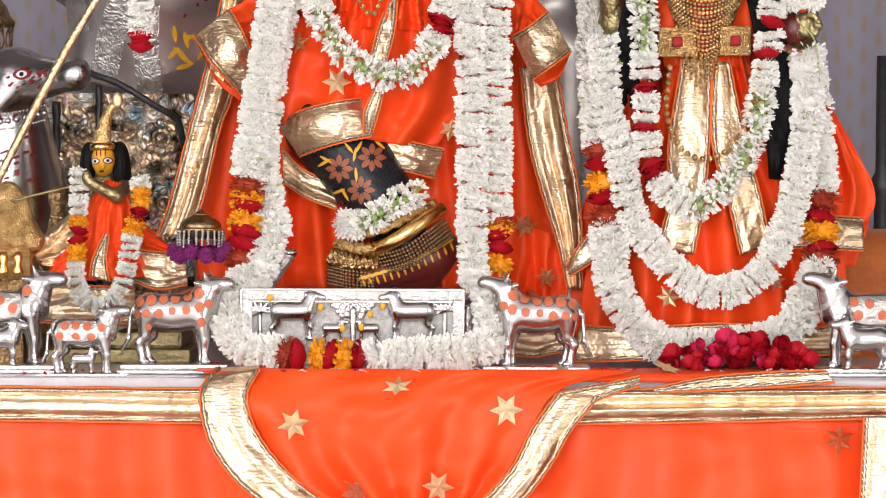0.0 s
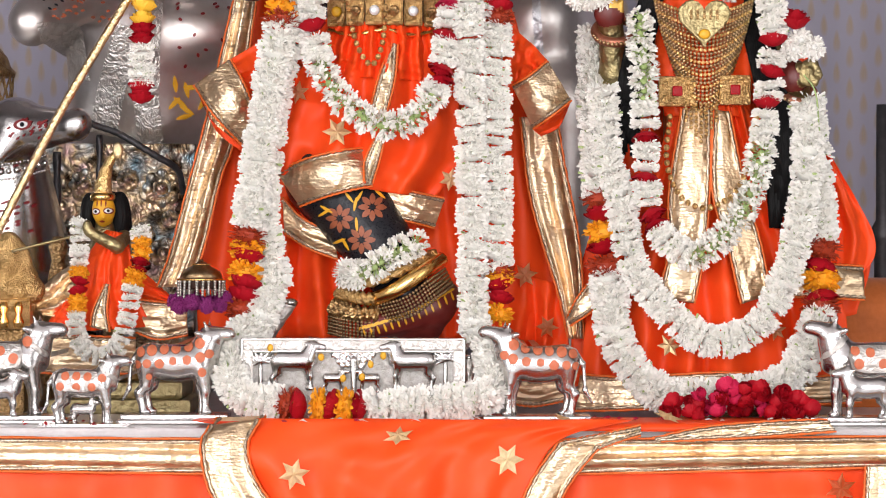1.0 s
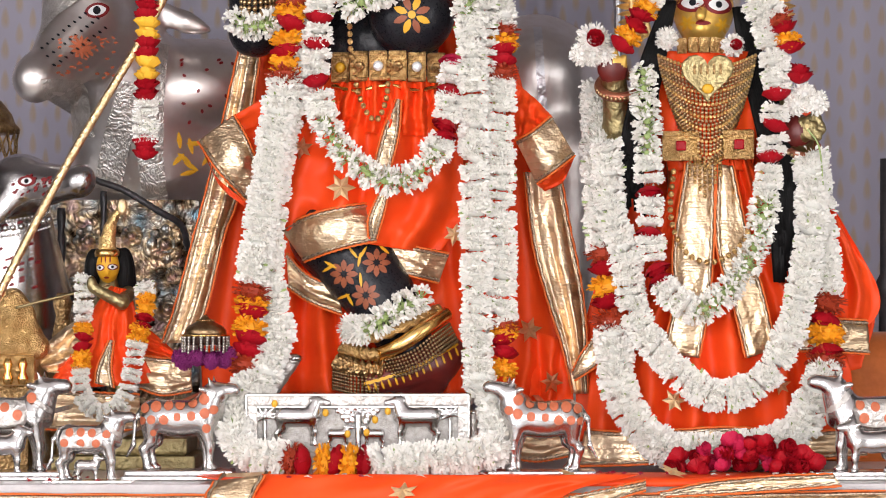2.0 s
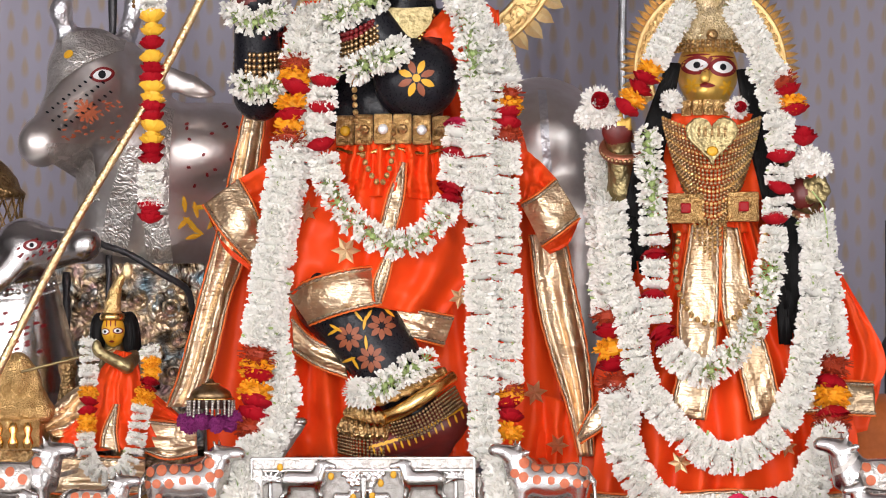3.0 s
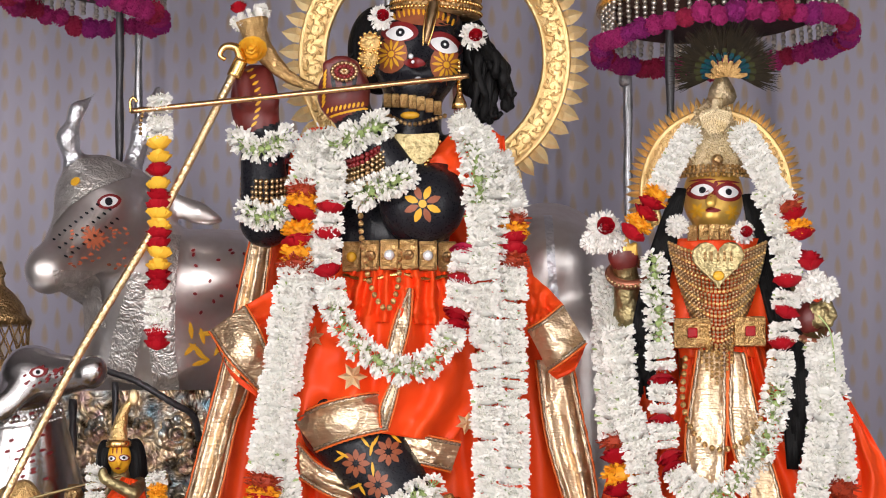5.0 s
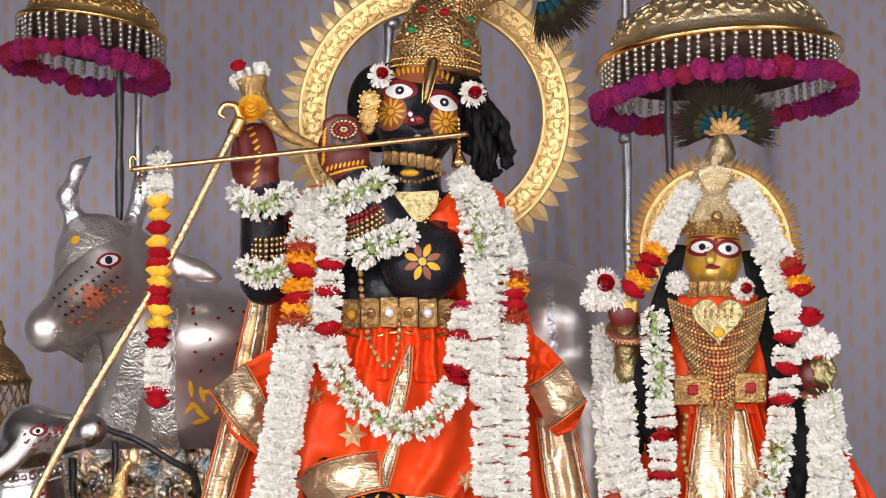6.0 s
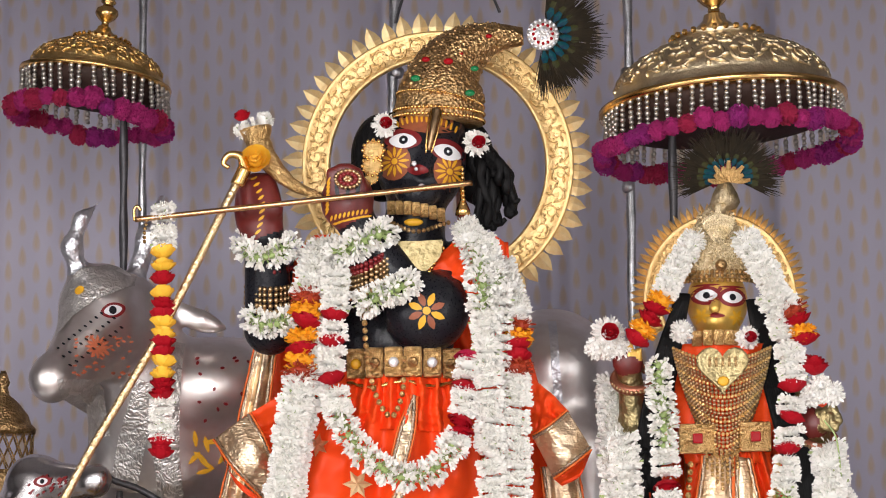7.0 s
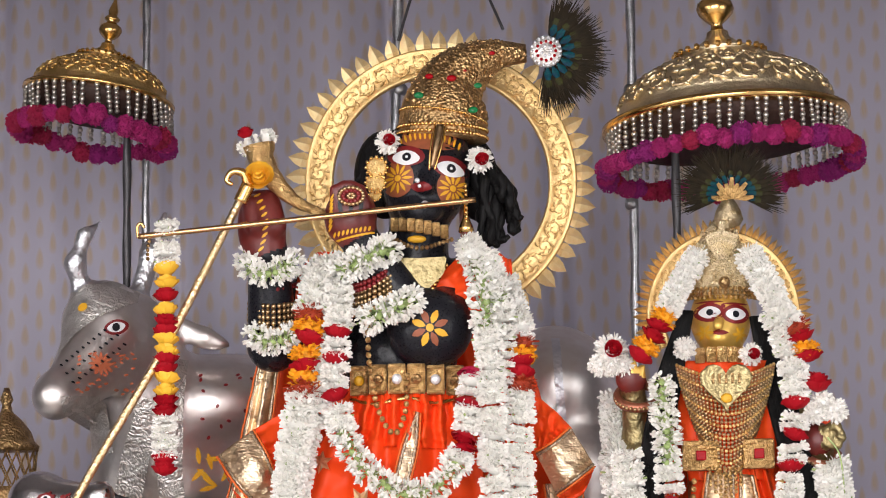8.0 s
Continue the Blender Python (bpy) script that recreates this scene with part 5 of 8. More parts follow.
fl += [cap(C(-0.144, 1.349, 3.985), C(-0.059, 1.229, 3.94), 0.066, 0.045), cap(C(-0.059, 1.229, 3.94), C(-0.031, 1.165, 3.945), 0.04, 0.036), cap(C(-0.091, 1.135, 3.905), C(0.001, 1.165, 3.93), 0.017, 0.030, 1), cap(C(0.001, 1.165, 3.93), C(0.017, 1.177, 3.94), 0.028, 0.024, 1), cap(C(-0.051, 1.129, 3.93), C(-0.007, 1.137, 3.94), 0.014, 0.022, 1)]
bm = solid(fl, 0.0032, 0.010)
mats = [BLACK, HENNA, WHITE_PAINT, YELLOW, RUST, RED_PAINT]
S = 1 / 1250
# painted face
paint(bm, fl, 0.010, oval(62 * S, 27 * S, -6, 24), mark(-0.031, 1.925, 4.0), 4, 0.0005)
for (x, z), r in (((-0.065, 1.896), (34, 19, -8)), ((-0.002, 1.879), (33, 20, -12))):
    paint(bm, fl, 0.010, oval(r[0] * S, r[1] * S, r[2], 20), mark(x, z, 4.0), 5, 0.0007)
    paint(bm, fl, 0.010, oval(25 * S, 14 * S, r[2], 20, 0.25), mark(x, z - 0.003, 4.0), 2, 0.0014)
    paint(bm, fl, 0.010, oval(8 * S, 8 * S), mark(x + 0.001, z - 0.002, 4.0), 0, 0.0022)
    paint(bm, fl, 0.010, oval(2.5 * S, 2.5 * S), mark(x + 0.001, z - 0.002, 4.0), 2, 0.0028)
for k in range(13):
    u = -52 + 104 * k / 12
    x, z = -0.031, 1.916
    paint(bm, fl, 0.010, oval(2.2 * S, 8 * S, -u * 0.3, 8), mark(x + u * S, z + (1 - (u / 52) ** 2) * 0.009 - 0.10 * u * S, 4.0), 3, 0.0012, 2)
for x, z in ((-0.077, 1.864), (0.001, 1.849)):
    paint(bm, fl, 0.010, oval(29 * S, 33 * S), mark(x, z, 4.0), 4, 0.0005)
    petals_mark(bm, fl, 0.010, mark(x, z, 4.0), 12, 17 * S, 10 * S, 2.8 * S, 3)
    paint(bm, fl, 0.010, oval(5.5 * S, 5.5 * S), mark(x, z, 4.0), 3, 0.0018)
paint(bm, fl, 0.010, oval(20 * S, 9 * S, -8, 14, 0.4), mark(-0.044, 1.849, 4.0), 5, 0.001)
# flower on the arm, flowers and vines on the leg, patterns on the palms
a = mark(-0.034, 1.651, 3.95)
petals_mark(bm, fl, 0.010, a, 8, 21 * S, 13 * S, 6.5 * S, 3, 22, 3, 4)
paint(bm, fl, 0.010, oval(7 * S, 7 * S), a, 3, 0.002)
for x, z in ((-0.130, 1.289), (-0.084, 1.305), (-0.099, 1.259)):
    a = mark(x, z, 3.95)
    petals_mark(bm, fl, 0.010, a, 8, 15 * S, 10 * S, 5.5 * S, 4)
    paint(bm, fl, 0.010, oval(4 * S, 4 * S), a, 0, 0.002)
for x, z, r in ((-0.108, 1.309, 80), (-0.117, 1.319, 130), (-0.103, 1.319, 60), (-0.152, 1.297, 30), (-0.149, 1.302, 150), (-0.106, 1.281, 95), (-0.122, 1.253, 120), (-0.131, 1.257, 20), (-0.074, 1.324, 140)):
    paint(bm, fl, 0.010, oval(13 * S, 2.8 * S, r, 10, 0.3), mark(x, z, 3.95), 3, 0.0014, 3)
for k in range(14):
    t = k / 13
    p0, p1 = Vector((-0.099, 1.137, 0)), Vector((0.025, 1.189, 0))
    q = p0.lerp(p1, t)
    paint(bm, fl, 0.010, oval(9 * S, 3 * S, 25, 8), mark(q.x, q.y - 0.002 - 0.006 * math.sin(math.pi * t), 3.9), 3, 0.0014, 2)
    paint(bm, fl, 0.010, oval(8 * S, 2 * S, 110, 8), mark(q.x + 0.004, q.y - 0.010 - 0.006 * math.sin(math.pi * t), 3.9), 3, 0.0014, 2)
for k in range(9):
    t = k / 8
    paint(bm, fl, 0.010, oval(7 * S, 2.4 * S, 40, 8), mark(*(Vector((-0.280, 1.852, 3.9)).lerp(Vector((-0.276, 1.774, 3.9)), t) + Vector((0.010 * math.sin(3 * t), 0, 0)))), 3, 0.0012, 2)
    paint(bm, fl, 0.010, oval(5 * S, 2.2 * S, 70, 8), mark(*Vector((-0.169, 1.791, 3.9)).lerp(Vector((-0.119, 1.800, 3.9)), t)), 3, 0.0012, 2)
    paint(bm, fl, 0.010, oval(6 * S, 2 * S, 10, 8), mark(*Vector((-0.171, 1.782, 3.9)).lerp(Vector((-0.116, 1.794, 3.9)), t)), 3, 0.0012, 2)
# black strips laid in the gaps between the four fingers
for x, z, r in ((-0.160, 1.828, 8), (-0.145, 1.833, 2), (-0.130, 1.832, -6)):
    paint(bm, fl, 0.010, oval(3.6 * S, 17 * S, r, 12, 0.0), mark(x, z, 3.9), 0, 0.0014, 3)
for k in range(8):
    paint(bm, fl, 0.010, oval(7 * S, 2 * S, 60, 8), mark(*Vector((-0.172, 1.844, 3.9)).lerp(Vector((-0.175, 1.801, 3.9)), k / 7)), 3, 0.0012, 2)
single("flute_statue", bm, mats, "black stone flute player statue with painted face and red palms", "statue")

# consort in gilded metal
co = [egg(C(0.379, 1.664, 4.0), (0.043, 0.045, 0.053)), cap(C(0.377, 1.631, 3.99), C(0.384, 1.579, 4.01), 0.026, 0.04), cap(C(0.377, 1.669, 3.952), C(0.375, 1.655, 3.946), 0.004, 0.008), egg(C(0.375, 1.637, 3.968), (0.016, 0.014, 0.012)),
      egg(C(0.386, 1.523, 4.03), (0.07, 0.045, 0.10)), cap(C(0.326, 1.571, 4.03), C(0.261, 1.491, 3.99), 0.028, 0.026, 1), cap(C(0.258, 1.495, 3.985), C(0.252, 1.566, 3.96), 0.021, 0.017, 1), egg(C(0.250, 1.578, 3.95), (0.021, 0.015, 0.017), 2), cap(C(0.236, 1.583, 3.945), C(0.234, 1.600, 3.94), 0.0052, 0.0042, 2), cap(C(0.245, 1.586, 3.942), C(0.244, 1.605, 3.935), 0.0052, 0.0042, 2), cap(C(0.254, 1.586, 3.942), C(0.254, 1.605, 3.935), 0.0052, 0.0042, 0), cap(C(0.264, 1.580, 3.945), C(0.267, 1.597, 3.94), 0.0050, 0.0040, 0),
      cap(C(0.451, 1.571, 4.03), C(0.513, 1.458, 3.98), 0.028, 0.026, 1), egg(C(0.511, 1.492, 3.945), (0.022, 0.018, 0.024), 2), cap(C(0.522, 1.504, 3.93), C(0.538, 1.512, 3.922), 0.0070, 0.0055, 1), cap(C(0.538, 1.512, 3.922), C(0.546, 1.500, 3.915), 0.0055, 0.0048, 1), cap(C(0.526, 1.494, 3.93), C(0.548, 1.492, 3.918), 0.0068, 0.0048, 1), cap(C(0.524, 1.484, 3.93), C(0.542, 1.481, 3.92), 0.0062, 0.0045, 1), cap(C(0.514, 1.462, 3.97), C(0.510, 1.486, 3.95), 0.024, 0.02, 1), cap(C(0.385, 1.475, 4.03), C(0.406, 1.034, 4.03), 0.06, 0.07, 1)]
bm = solid(co, 0.003, 0.008)
mats = [GOLD_FACE, BRASS_GREEN, HENNA, WHITE_PAINT, BLACK, RED_PAINT, YELLOW]
for x, z in ((0.360, 1.6695), (0.397, 1.6665)):
    paint(bm, co, 0.008, oval(26 * S, 17 * S, 0, 18), mark(x, z, 4.0), 5, 0.0006)
    paint(bm, co, 0.008, oval(19 * S, 11 * S, 0, 18, 0.25), mark(x, z, 4.0), 3, 0.0012)
    paint(bm, co, 0.008, oval(6 * S, 6 * S), mark(x, z, 4.0), 4, 0.002)
    paint(bm, co, 0.008, oval(25 * S, 2.2 * S, 0, 12, 0.4), mark(x, z + 0.0150, 4.0), 5, 0.0007)
for x, z in ((0.353, 1.641), (0.403, 1.638)):
    petals_mark(bm, co, 0.008, mark(x, z, 4.0), 6, 8 * S, 7 * S, 3 * S, 6)
paint(bm, co, 0.008, oval(15 * S, 4.5 * S, 0, 14, 0.4), mark(0.374, 1.6405, 4.0), 5, 0.0008)
paint(bm, co, 0.008, oval(4 * S, 4 * S, 0, 12), mark(0.379, 1.678, 4.0), 5, 0.0012)
single("consort_statue", bm, mats, "gilded metal consort statue with painted face in orange gown", "statue")

# small seated figure
sm = [egg(C(-0.465, 1.301, 4.05), (0.0165, 0.019, 0.0225)), cap(C(-0.465, 1.296, 4.032), C(-0.4655, 1.290, 4.029), 0.0015, 0.0028), cap(C(-0.464, 1.284, 4.06), C(-0.462, 1.256, 4.07), 0.012, 0.02, 1), egg(C(-0.461, 1.208, 4.08), (0.04, 0.03, 0.06), 1), cap(C(-0.436, 1.262, 4.05), C(-0.445, 1.250, 4.0), 0.011, 0.010, 1), cap(C(-0.446, 1.249, 3.995), C(-0.482, 1.268, 3.985), 0.0100, 0.0075, 1), egg(C(-0.488, 1.276, 3.985), (0.007, 0.007, 0.011), 1),
      cap(C(-0.479, 1.184, 4.05), C(-0.447, 1.128, 4.02), 0.03, 0.012, 1)]
bm = solid(sm, 0.0022, 0.005)
for x, z in ((-0.4745, 1.2985), (-0.4565, 1.2995)):
    paint(bm, sm, 0.005, oval(9 * S, 6 * S), mark(x, z, 4.05), 4, 0.0005)
    paint(bm, sm, 0.005, oval(7 * S, 4.4 * S, 0, 12, 0.3), mark(x, z, 4.05), 2, 0.0012)
    paint(bm, sm, 0.005, oval(2.6 * S, 2.6 * S), mark(x, z, 4.05), 3, 0.002)
paint(bm, sm, 0.005, oval(5 * S, 2.0 * S), mark(-0.4655, 1.2845, 4.05), 4, 0.001)
for x in (-0.4725, -0.4665, -0.4600):
    paint(bm, sm, 0.005, oval(1.3 * S, 7 * S, 0, 8), mark(x, 1.3105, 4.05), 4, 0.0006, 2)

single("small_figure", bm, [YELLOW, BRASS_GREEN, WHITE_PAINT, BLACK, RED_PAINT], "small brass seated flute figure with yellow painted face", "statue")

# large bull
bu = [cap(C(-0.324, 1.482, 4.58), C(0.109, 1.496, 4.58), 0.155, 0.165), egg(C(0.141, 1.508, 4.58), (0.13, 0.12, 0.17)), egg(C(-0.344, 1.546, 4.52), (0.15, 0.14, 0.086)), egg(C(0.142, 1.563, 4.55), (0.10, 0.14, 0.096)), cap(C(-0.396, 1.478, 4.52), C(-0.460, 1.623, 4.40), 0.13, 0.075),
      egg(C(-0.497, 1.668, 4.36), (0.066, 0.065, 0.068)), cap(C(-0.498, 1.648, 4.34), C(-0.553, 1.580, 4.27), 0.061, 0.032), egg(C(-0.567, 1.566, 4.25), (0.036, 0.038, 0.036)), cap(C(-0.488, 1.614, 4.35), C(-0.538, 1.565, 4.29), 0.048, 0.024),
      cap(C(-0.456, 1.551, 4.45), C(-0.468, 1.439, 4.47), 0.06, 0.05), egg(C(-0.428, 1.438, 4.52), (0.10, 0.09, 0.11)),
      cap(C(-0.532, 1.722, 4.34), C(-0.540, 1.755, 4.33), 0.0135, 0.0125, 1), cap(C(-0.540, 1.755, 4.33), C(-0.526, 1.795, 4.33), 0.0125, 0.008, 1), cap(C(-0.526, 1.795, 4.33), C(-0.496, 1.823, 4.34), 0.008, 0.0005, 1),
      cap(C(-0.447, 1.715, 4.40), C(-0.431, 1.768, 4.41), 0.016, 0.014, 1), cap(C(-0.431, 1.768, 4.41), C(-0.411, 1.826, 4.43), 0.014, 0.005, 1),
      egg(C(-0.380, 1.657, 4.40), (0.056, 0.008, 0.017), 0, (0, 25, 0)), cap(C(-0.352, 1.647, 4.40), C(-0.321, 1.636, 4.40), 0.010, 0.0015), egg(C(-0.440, 1.677, 4.38), (0.027, 0.03, 0.027)),
      cap(C(-0.388, 1.366, 4.50), (spot(-0.388, 1.366, 4.5).x, 4.5, Z0 + 0.03), 0.06, 0.04), cap(C(-0.308, 1.366, 4.68), (spot(-0.308, 1.366, 4.68).x, 4.68, Z0 + 0.03), 0.06, 0.04),
      cap(C(0.161, 1.452, 4.50), (spot(0.173, 1.452, 4.5).x, 4.5, Z0 + 0.03), 0.09, 0.045), cap(C(0.141, 1.452, 4.68), (spot(0.157, 1.452, 4.68).x, 4.68, Z0 + 0.03), 0.09, 0.045)]
bm = solid(bu, 0.0055, 0.022)
mats = [SILVER_OLD, HORN_FOIL, SILVER_RELIEF, WHITE_PAINT, BLACK, RED_PAINT, SPOT, YELLOW]
B = 0.022


def strip(points, half, mat, lift=0.004, n=9):
    """An embossed strap laid over the bull: overlapping ovals would blob, so it is one long patch per leg of the line."""
    for (x0, z0), (x1, z1) in zip(points, points[1:]):
        dx, dz = x1 - x0, z1 - z0
        ln = math.hypot(dx, dz)
        nx, nz = -dz / ln * half, dx / ln * half
        cx, cz = (x0 + x1) / 2, (z0 + z1) / 2
        out = []
        for a, b in (((-dx / 2 + nx, -dz / 2 + nz), (dx / 2 + nx, dz / 2 + nz)), ((dx / 2 + nx, dz / 2 + nz), (dx / 2 - nx, dz / 2 - nz)), ((dx / 2 - nx, dz / 2 - nz), (-dx / 2 - nx, -dz / 2 - nz)), ((-dx / 2 - nx, -dz / 2 - nz), (-dx / 2 + nx, -dz / 2 + nz))):
            for k in range(n):
                out.append((a[0] + (b[0] - a[0]) * k / n, a[1] + (b[1] - a[1]) * k / n))
        k = 4.45 / 4
        p = spot(cx, cz, 4.45)
        paint(bm, bu, B, [(u * k, v * k) for u, v in out], (p.x, p.z, p.y - 0.4), mat, lift, 7)


strip([(-0.391, 1.611), (-0.396, 1.539), (-0.400, 1.454), (-0.394, 1.366)], 0.018, 2, 0.006)
strip([(-0.418, 1.551), (-0.448, 1.471), (-0.464, 1.407)], 0.020, 2, 0.006)
strip([(-0.508, 1.551), (-0.500, 1.479)], 0.022, 2, 0.005)
strip([(0.144, 1.641), (0.146, 1.572), (0.153, 1.492)], 0.006, 1, 0.004)
k = 4.3 / 4
p = spot(-0.526, 1.688, 4.3)
plate = [(-0.023, 0.019), (-0.004, 0.038), (0.038, 0.045), (0.072, 0.031), (0.073, 0.013), (0.046, -0.001), (0.024, -0.010), (-0.009, -0.034), (-0.033, -0.065), (-0.037, -0.033), (-0.033, -0.005)]
fine_plate = [(a[0] + (b[0] - a[0]) * t, a[1] + (b[1] - a[1]) * t) for a, b in zip(plate, plate[1:] + plate[:1]) for t in (0, 0.33, 0.67)]
paint(bm, bu, B, [(u * k, v * k) for u, v in fine_plate], (p.x, p.z, p.y - 0.3), 2, 0.004, 8)
p = mark(-0.479, 1.662, 4.3)
paint(bm, bu, B, oval(23 * S, 15 * S, 14, 18, 0.15), p, 5, 0.002)
paint(bm, bu, B, oval(17 * S, 10 * S, 14, 18, 0.25), p, 3, 0.0035)
paint(bm, bu, B, oval(7 * S, 8 * S), p, 4, 0.005)
paint(bm, bu, B, oval(10 * S, 8 * S, 30), mark(-0.528, 1.692, 4.3), 7, 0.006)
petals_mark(bm, bu, B, mark(-0.499, 1.609, 4.3), 12, 12 * S, 11 * S, 3.2 * S, 6, rings=2)
rng = random.Random(5)
for r in range(4):
    for c in range(10):
        u, v = 95 + c * 9 + r * 12, 262 + r * 0 - c * 8 + r * 16
        x, z = -0.552, 1.606
        paint(bm, bu, B, oval(2.2 * S, 4 * S, 60, 6), mark(x + (u - 95) * S, z - (v - 262) * S, 4.3), 4 if r < 3 else 6, 0.0025, 1)
# reddish paint specks, made denser to imitate the robe's warm reflection on the cheek
for c in range(34):
    x, z = -0.528, 1.590
    paint(bm, bu, B, oval(4 * S, 2.2 * S, 20, 6), mark(x + rng.uniform(0, 92) * S, z + rng.uniform(-28, 45) * S, 4.3), 6, 0.0025, 1)
for c in range(16):
    x, z = -0.320, 1.542
    paint(bm, bu, B, oval(4.5 * S, 3 * S, rng.uniform(0, 180), 7), mark(x + rng.uniform(-50, 50) * S, z + rng.uniform(-60, 60) * S, 4.45), 5, 0.003, 1)
for c in range(9):
    x, z = -0.344, 1.454
    paint(bm, bu, B, oval(17 * S, 5 * S, c * 47, 8, 0.5), mark(x + rng.uniform(-28, 28) * S, z + rng.uniform(-40, 40) * S, 4.45), 7, 0.003, 2)
single("bull_statue", bm, mats, "large aged silver bull statue with embossed collar and painted eyes", "statue")

# a thin dark rod imitates the shade along the chest's lower edge
cord = thing("chest_edge_shade", spot(-0.394, 1.379, 4.34), "dark rod standing in for shade under the bull's chest", "cord")
part("shade_rod", tube(spots([(-0.507, 1.442, 4.30), (-0.482, 1.423, 4.31), (-0.444, 1.409, 4.32), (-0.394, 1.379, 4.33), (-0.361, 1.358, 4.35), (-0.352, 1.325, 4.38)]), 0.0052, 10, 120, 0.06), IRON, cord)

# pale silver cow whose head looks in beside the bull
pc = [cap(C(-0.592, 1.415, 4.22), C(-0.510, 1.419, 4.15), 0.043, 0.022), egg(C(-0.586, 1.418, 4.22), (0.042, 0.042, 0.042)), egg(C(-0.500, 1.424, 4.145), (0.017, 0.020, 0.021)), cap(C(-0.596, 1.383, 4.25), C(-0.603, 1.239, 4.30), 0.052, 0.10), egg(C(-0.621, 1.379, 4.18), (0.042, 0.012, 0.020), 0, (0, -42, 0)), cap(C(-0.619, 1.239, 4.32), C(-0.835, 1.241, 4.34), 0.11, 0.12), cap(C(-0.611, 1.208, 4.30), (spot(-0.611, 1.208, 4.3).x, 4.3, Z0 + 0.02), 0.05, 0.03), cap(C(-0.827, 1.209, 4.32), (spot(-0.827, 1.209, 4.32).x, 4.32, Z0 + 0.02), 0.05, 0.03)]
bm = solid(pc, 0.0045, 0.016)
p = mark(-0.575, 1.420, 4.2)
paint(bm, pc, 0.016, oval(18 * S, 10 * S, 5, 16), p, 2, 0.001)
paint(bm, pc, 0.016, oval(11 * S, 6.5 * S, 5, 14, 0.2), p, 1, 0.002)
paint(bm, pc, 0.016, oval(4.4 * S, 4.4 * S), p, 3, 0.003)
for c in range(40):
    x, z = -0.564, 1.411
    paint(bm, pc, 0.016, oval(4 * S, 2 * S, 40, 6), mark(x + rng.uniform(-40, 50) * S, z + rng.uniform(-14, 22) * S, 4.2), 2, 0.0016, 1)
for c in range(24):
    x, z = -0.592, 1.319
    paint(bm, pc, 0.016, oval(6 * S, 3 * S, 20, 6), mark(x + rng.uniform(-40, 35) * S, z + rng.uniform(-60, 60) * S, 4.2), 2, 0.0016, 1)
cow_collar = thing("cow_collar", spot(-0.600, 1.345, 4.18), "row of silver studs round the pale cow's neck", "collar")
for k, (dz, size) in enumerate(((0.0, 0.0052), (-0.011, 0.0024), (0.011, 0.0024))):
    line = spots([(-0.636, 1.353, 4.2), (-0.603, 1.355, 4.175), (-0.573, 1.36, 4.18), (-0.548, 1.367, 4.205)])
    stuffed(part("stud", beads([q + Vector((0, 0, dz)) for q in line], size, None, 2.3), SILVER, cow_collar))
single("cow_statue", bm, [SILVER, WHITE_PAINT, RED_PAINT, BLACK], "pale silver cow statue with red speckles beside the bull", "statue")


# ---- small silver cattle on the slab ----
def cow_shape(c, size, way, lift=0.0, flat=1.0, turn=0.0, head=0.0):
    """Capsules of a standing cow: c the middle of its feet, way +1 looks to the right; head raises the muzzle."""
    def q(x, y, z):
        return (c[0] + way * x * size, c[1] + y * size * flat, c[2] + z * size + lift)
    s = size
    out = [cap(q(-0.26, 0, 0.59), q(0.22, 0, 0.58), 0.20 * s, 0.20 * s), egg(q(-0.30, 0, 0.60), (0.17 * s, 0.18 * s * flat, 0.20 * s)), egg(q(-0.02, 0, 0.50), (0.28 * s, 0.17 * s * flat, 0.14 * s)),
           cap(q(0.26, 0, 0.62), q(0.36, 0, 0.84), 0.20 * s, 0.14 * s), cap(q(0.38, 0, 0.54), q(0.44, 0, 0.78), 0.09 * s, 0.07 * s), cap(q(0.37, 0, 0.88), q(0.57, 0, 0.84 + head), 0.115 * s, 0.074 * s), egg(q(0.60, 0, 0.835 + head), (0.075 * s, 0.07 * s, 0.066 * s)),
           egg(q(0.27, -0.13, 0.90), (0.085 * s, 0.03 * s, 0.04 * s), 0, (0, 15 * way, 40 * way)), cap(q(0.34, -0.06, 0.97), q(0.31, -0.08, 1.05), 0.028 * s, 0.012 * s), cap(q(0.37, 0.06, 0.97), q(0.36, 0.08, 1.05), 0.028 * s, 0.012 * s)]
    for y in (-0.09, 0.09):
        o = 0.05 if y > 0 else 0.0
        out += [cap(q(0.28 - o, y, 0.50), q(0.33 - o, y, 0.26), 0.105 * s, 0.058 * s), cap(q(0.33 - o, y, 0.26), q(0.33 - o, y, 0.03), 0.052 * s, 0.044 * s), egg(q(0.35 - o, y, 0.02), (0.07 * s, 0.055 * s, 0.035 * s)),
                cap(q(-0.33 + o, y, 0.55), q(-0.34 + o, y, 0.32), 0.14 * s, 0.07 * s), cap(q(-0.34 + o, y, 0.32), q(-0.42 + o, y, 0.24), 0.062 * s, 0.052 * s), cap(q(-0.42 + o, y, 0.24), q(-0.37 + o, y, 0.03), 0.052 * s, 0.044 * s), egg(q(-0.35 + o, y, 0.02), (0.07 * s, 0.055 * s, 0.035 * s))]
    if flat == 1.0:
        out += [cap(q(-0.43, 0, 0.72), q(-0.52, -0.02, 0.58), 0.03 * s, 0.024 * s), cap(q(-0.52, -0.02, 0.58), q(-0.54, -0.03, 0.28), 0.024 * s, 0.022 * s), cap(q(-0.54, -0.03, 0.28), q(-0.62, -0.03, 0.14), 0.03 * s, 0.015 * s)]
    return out


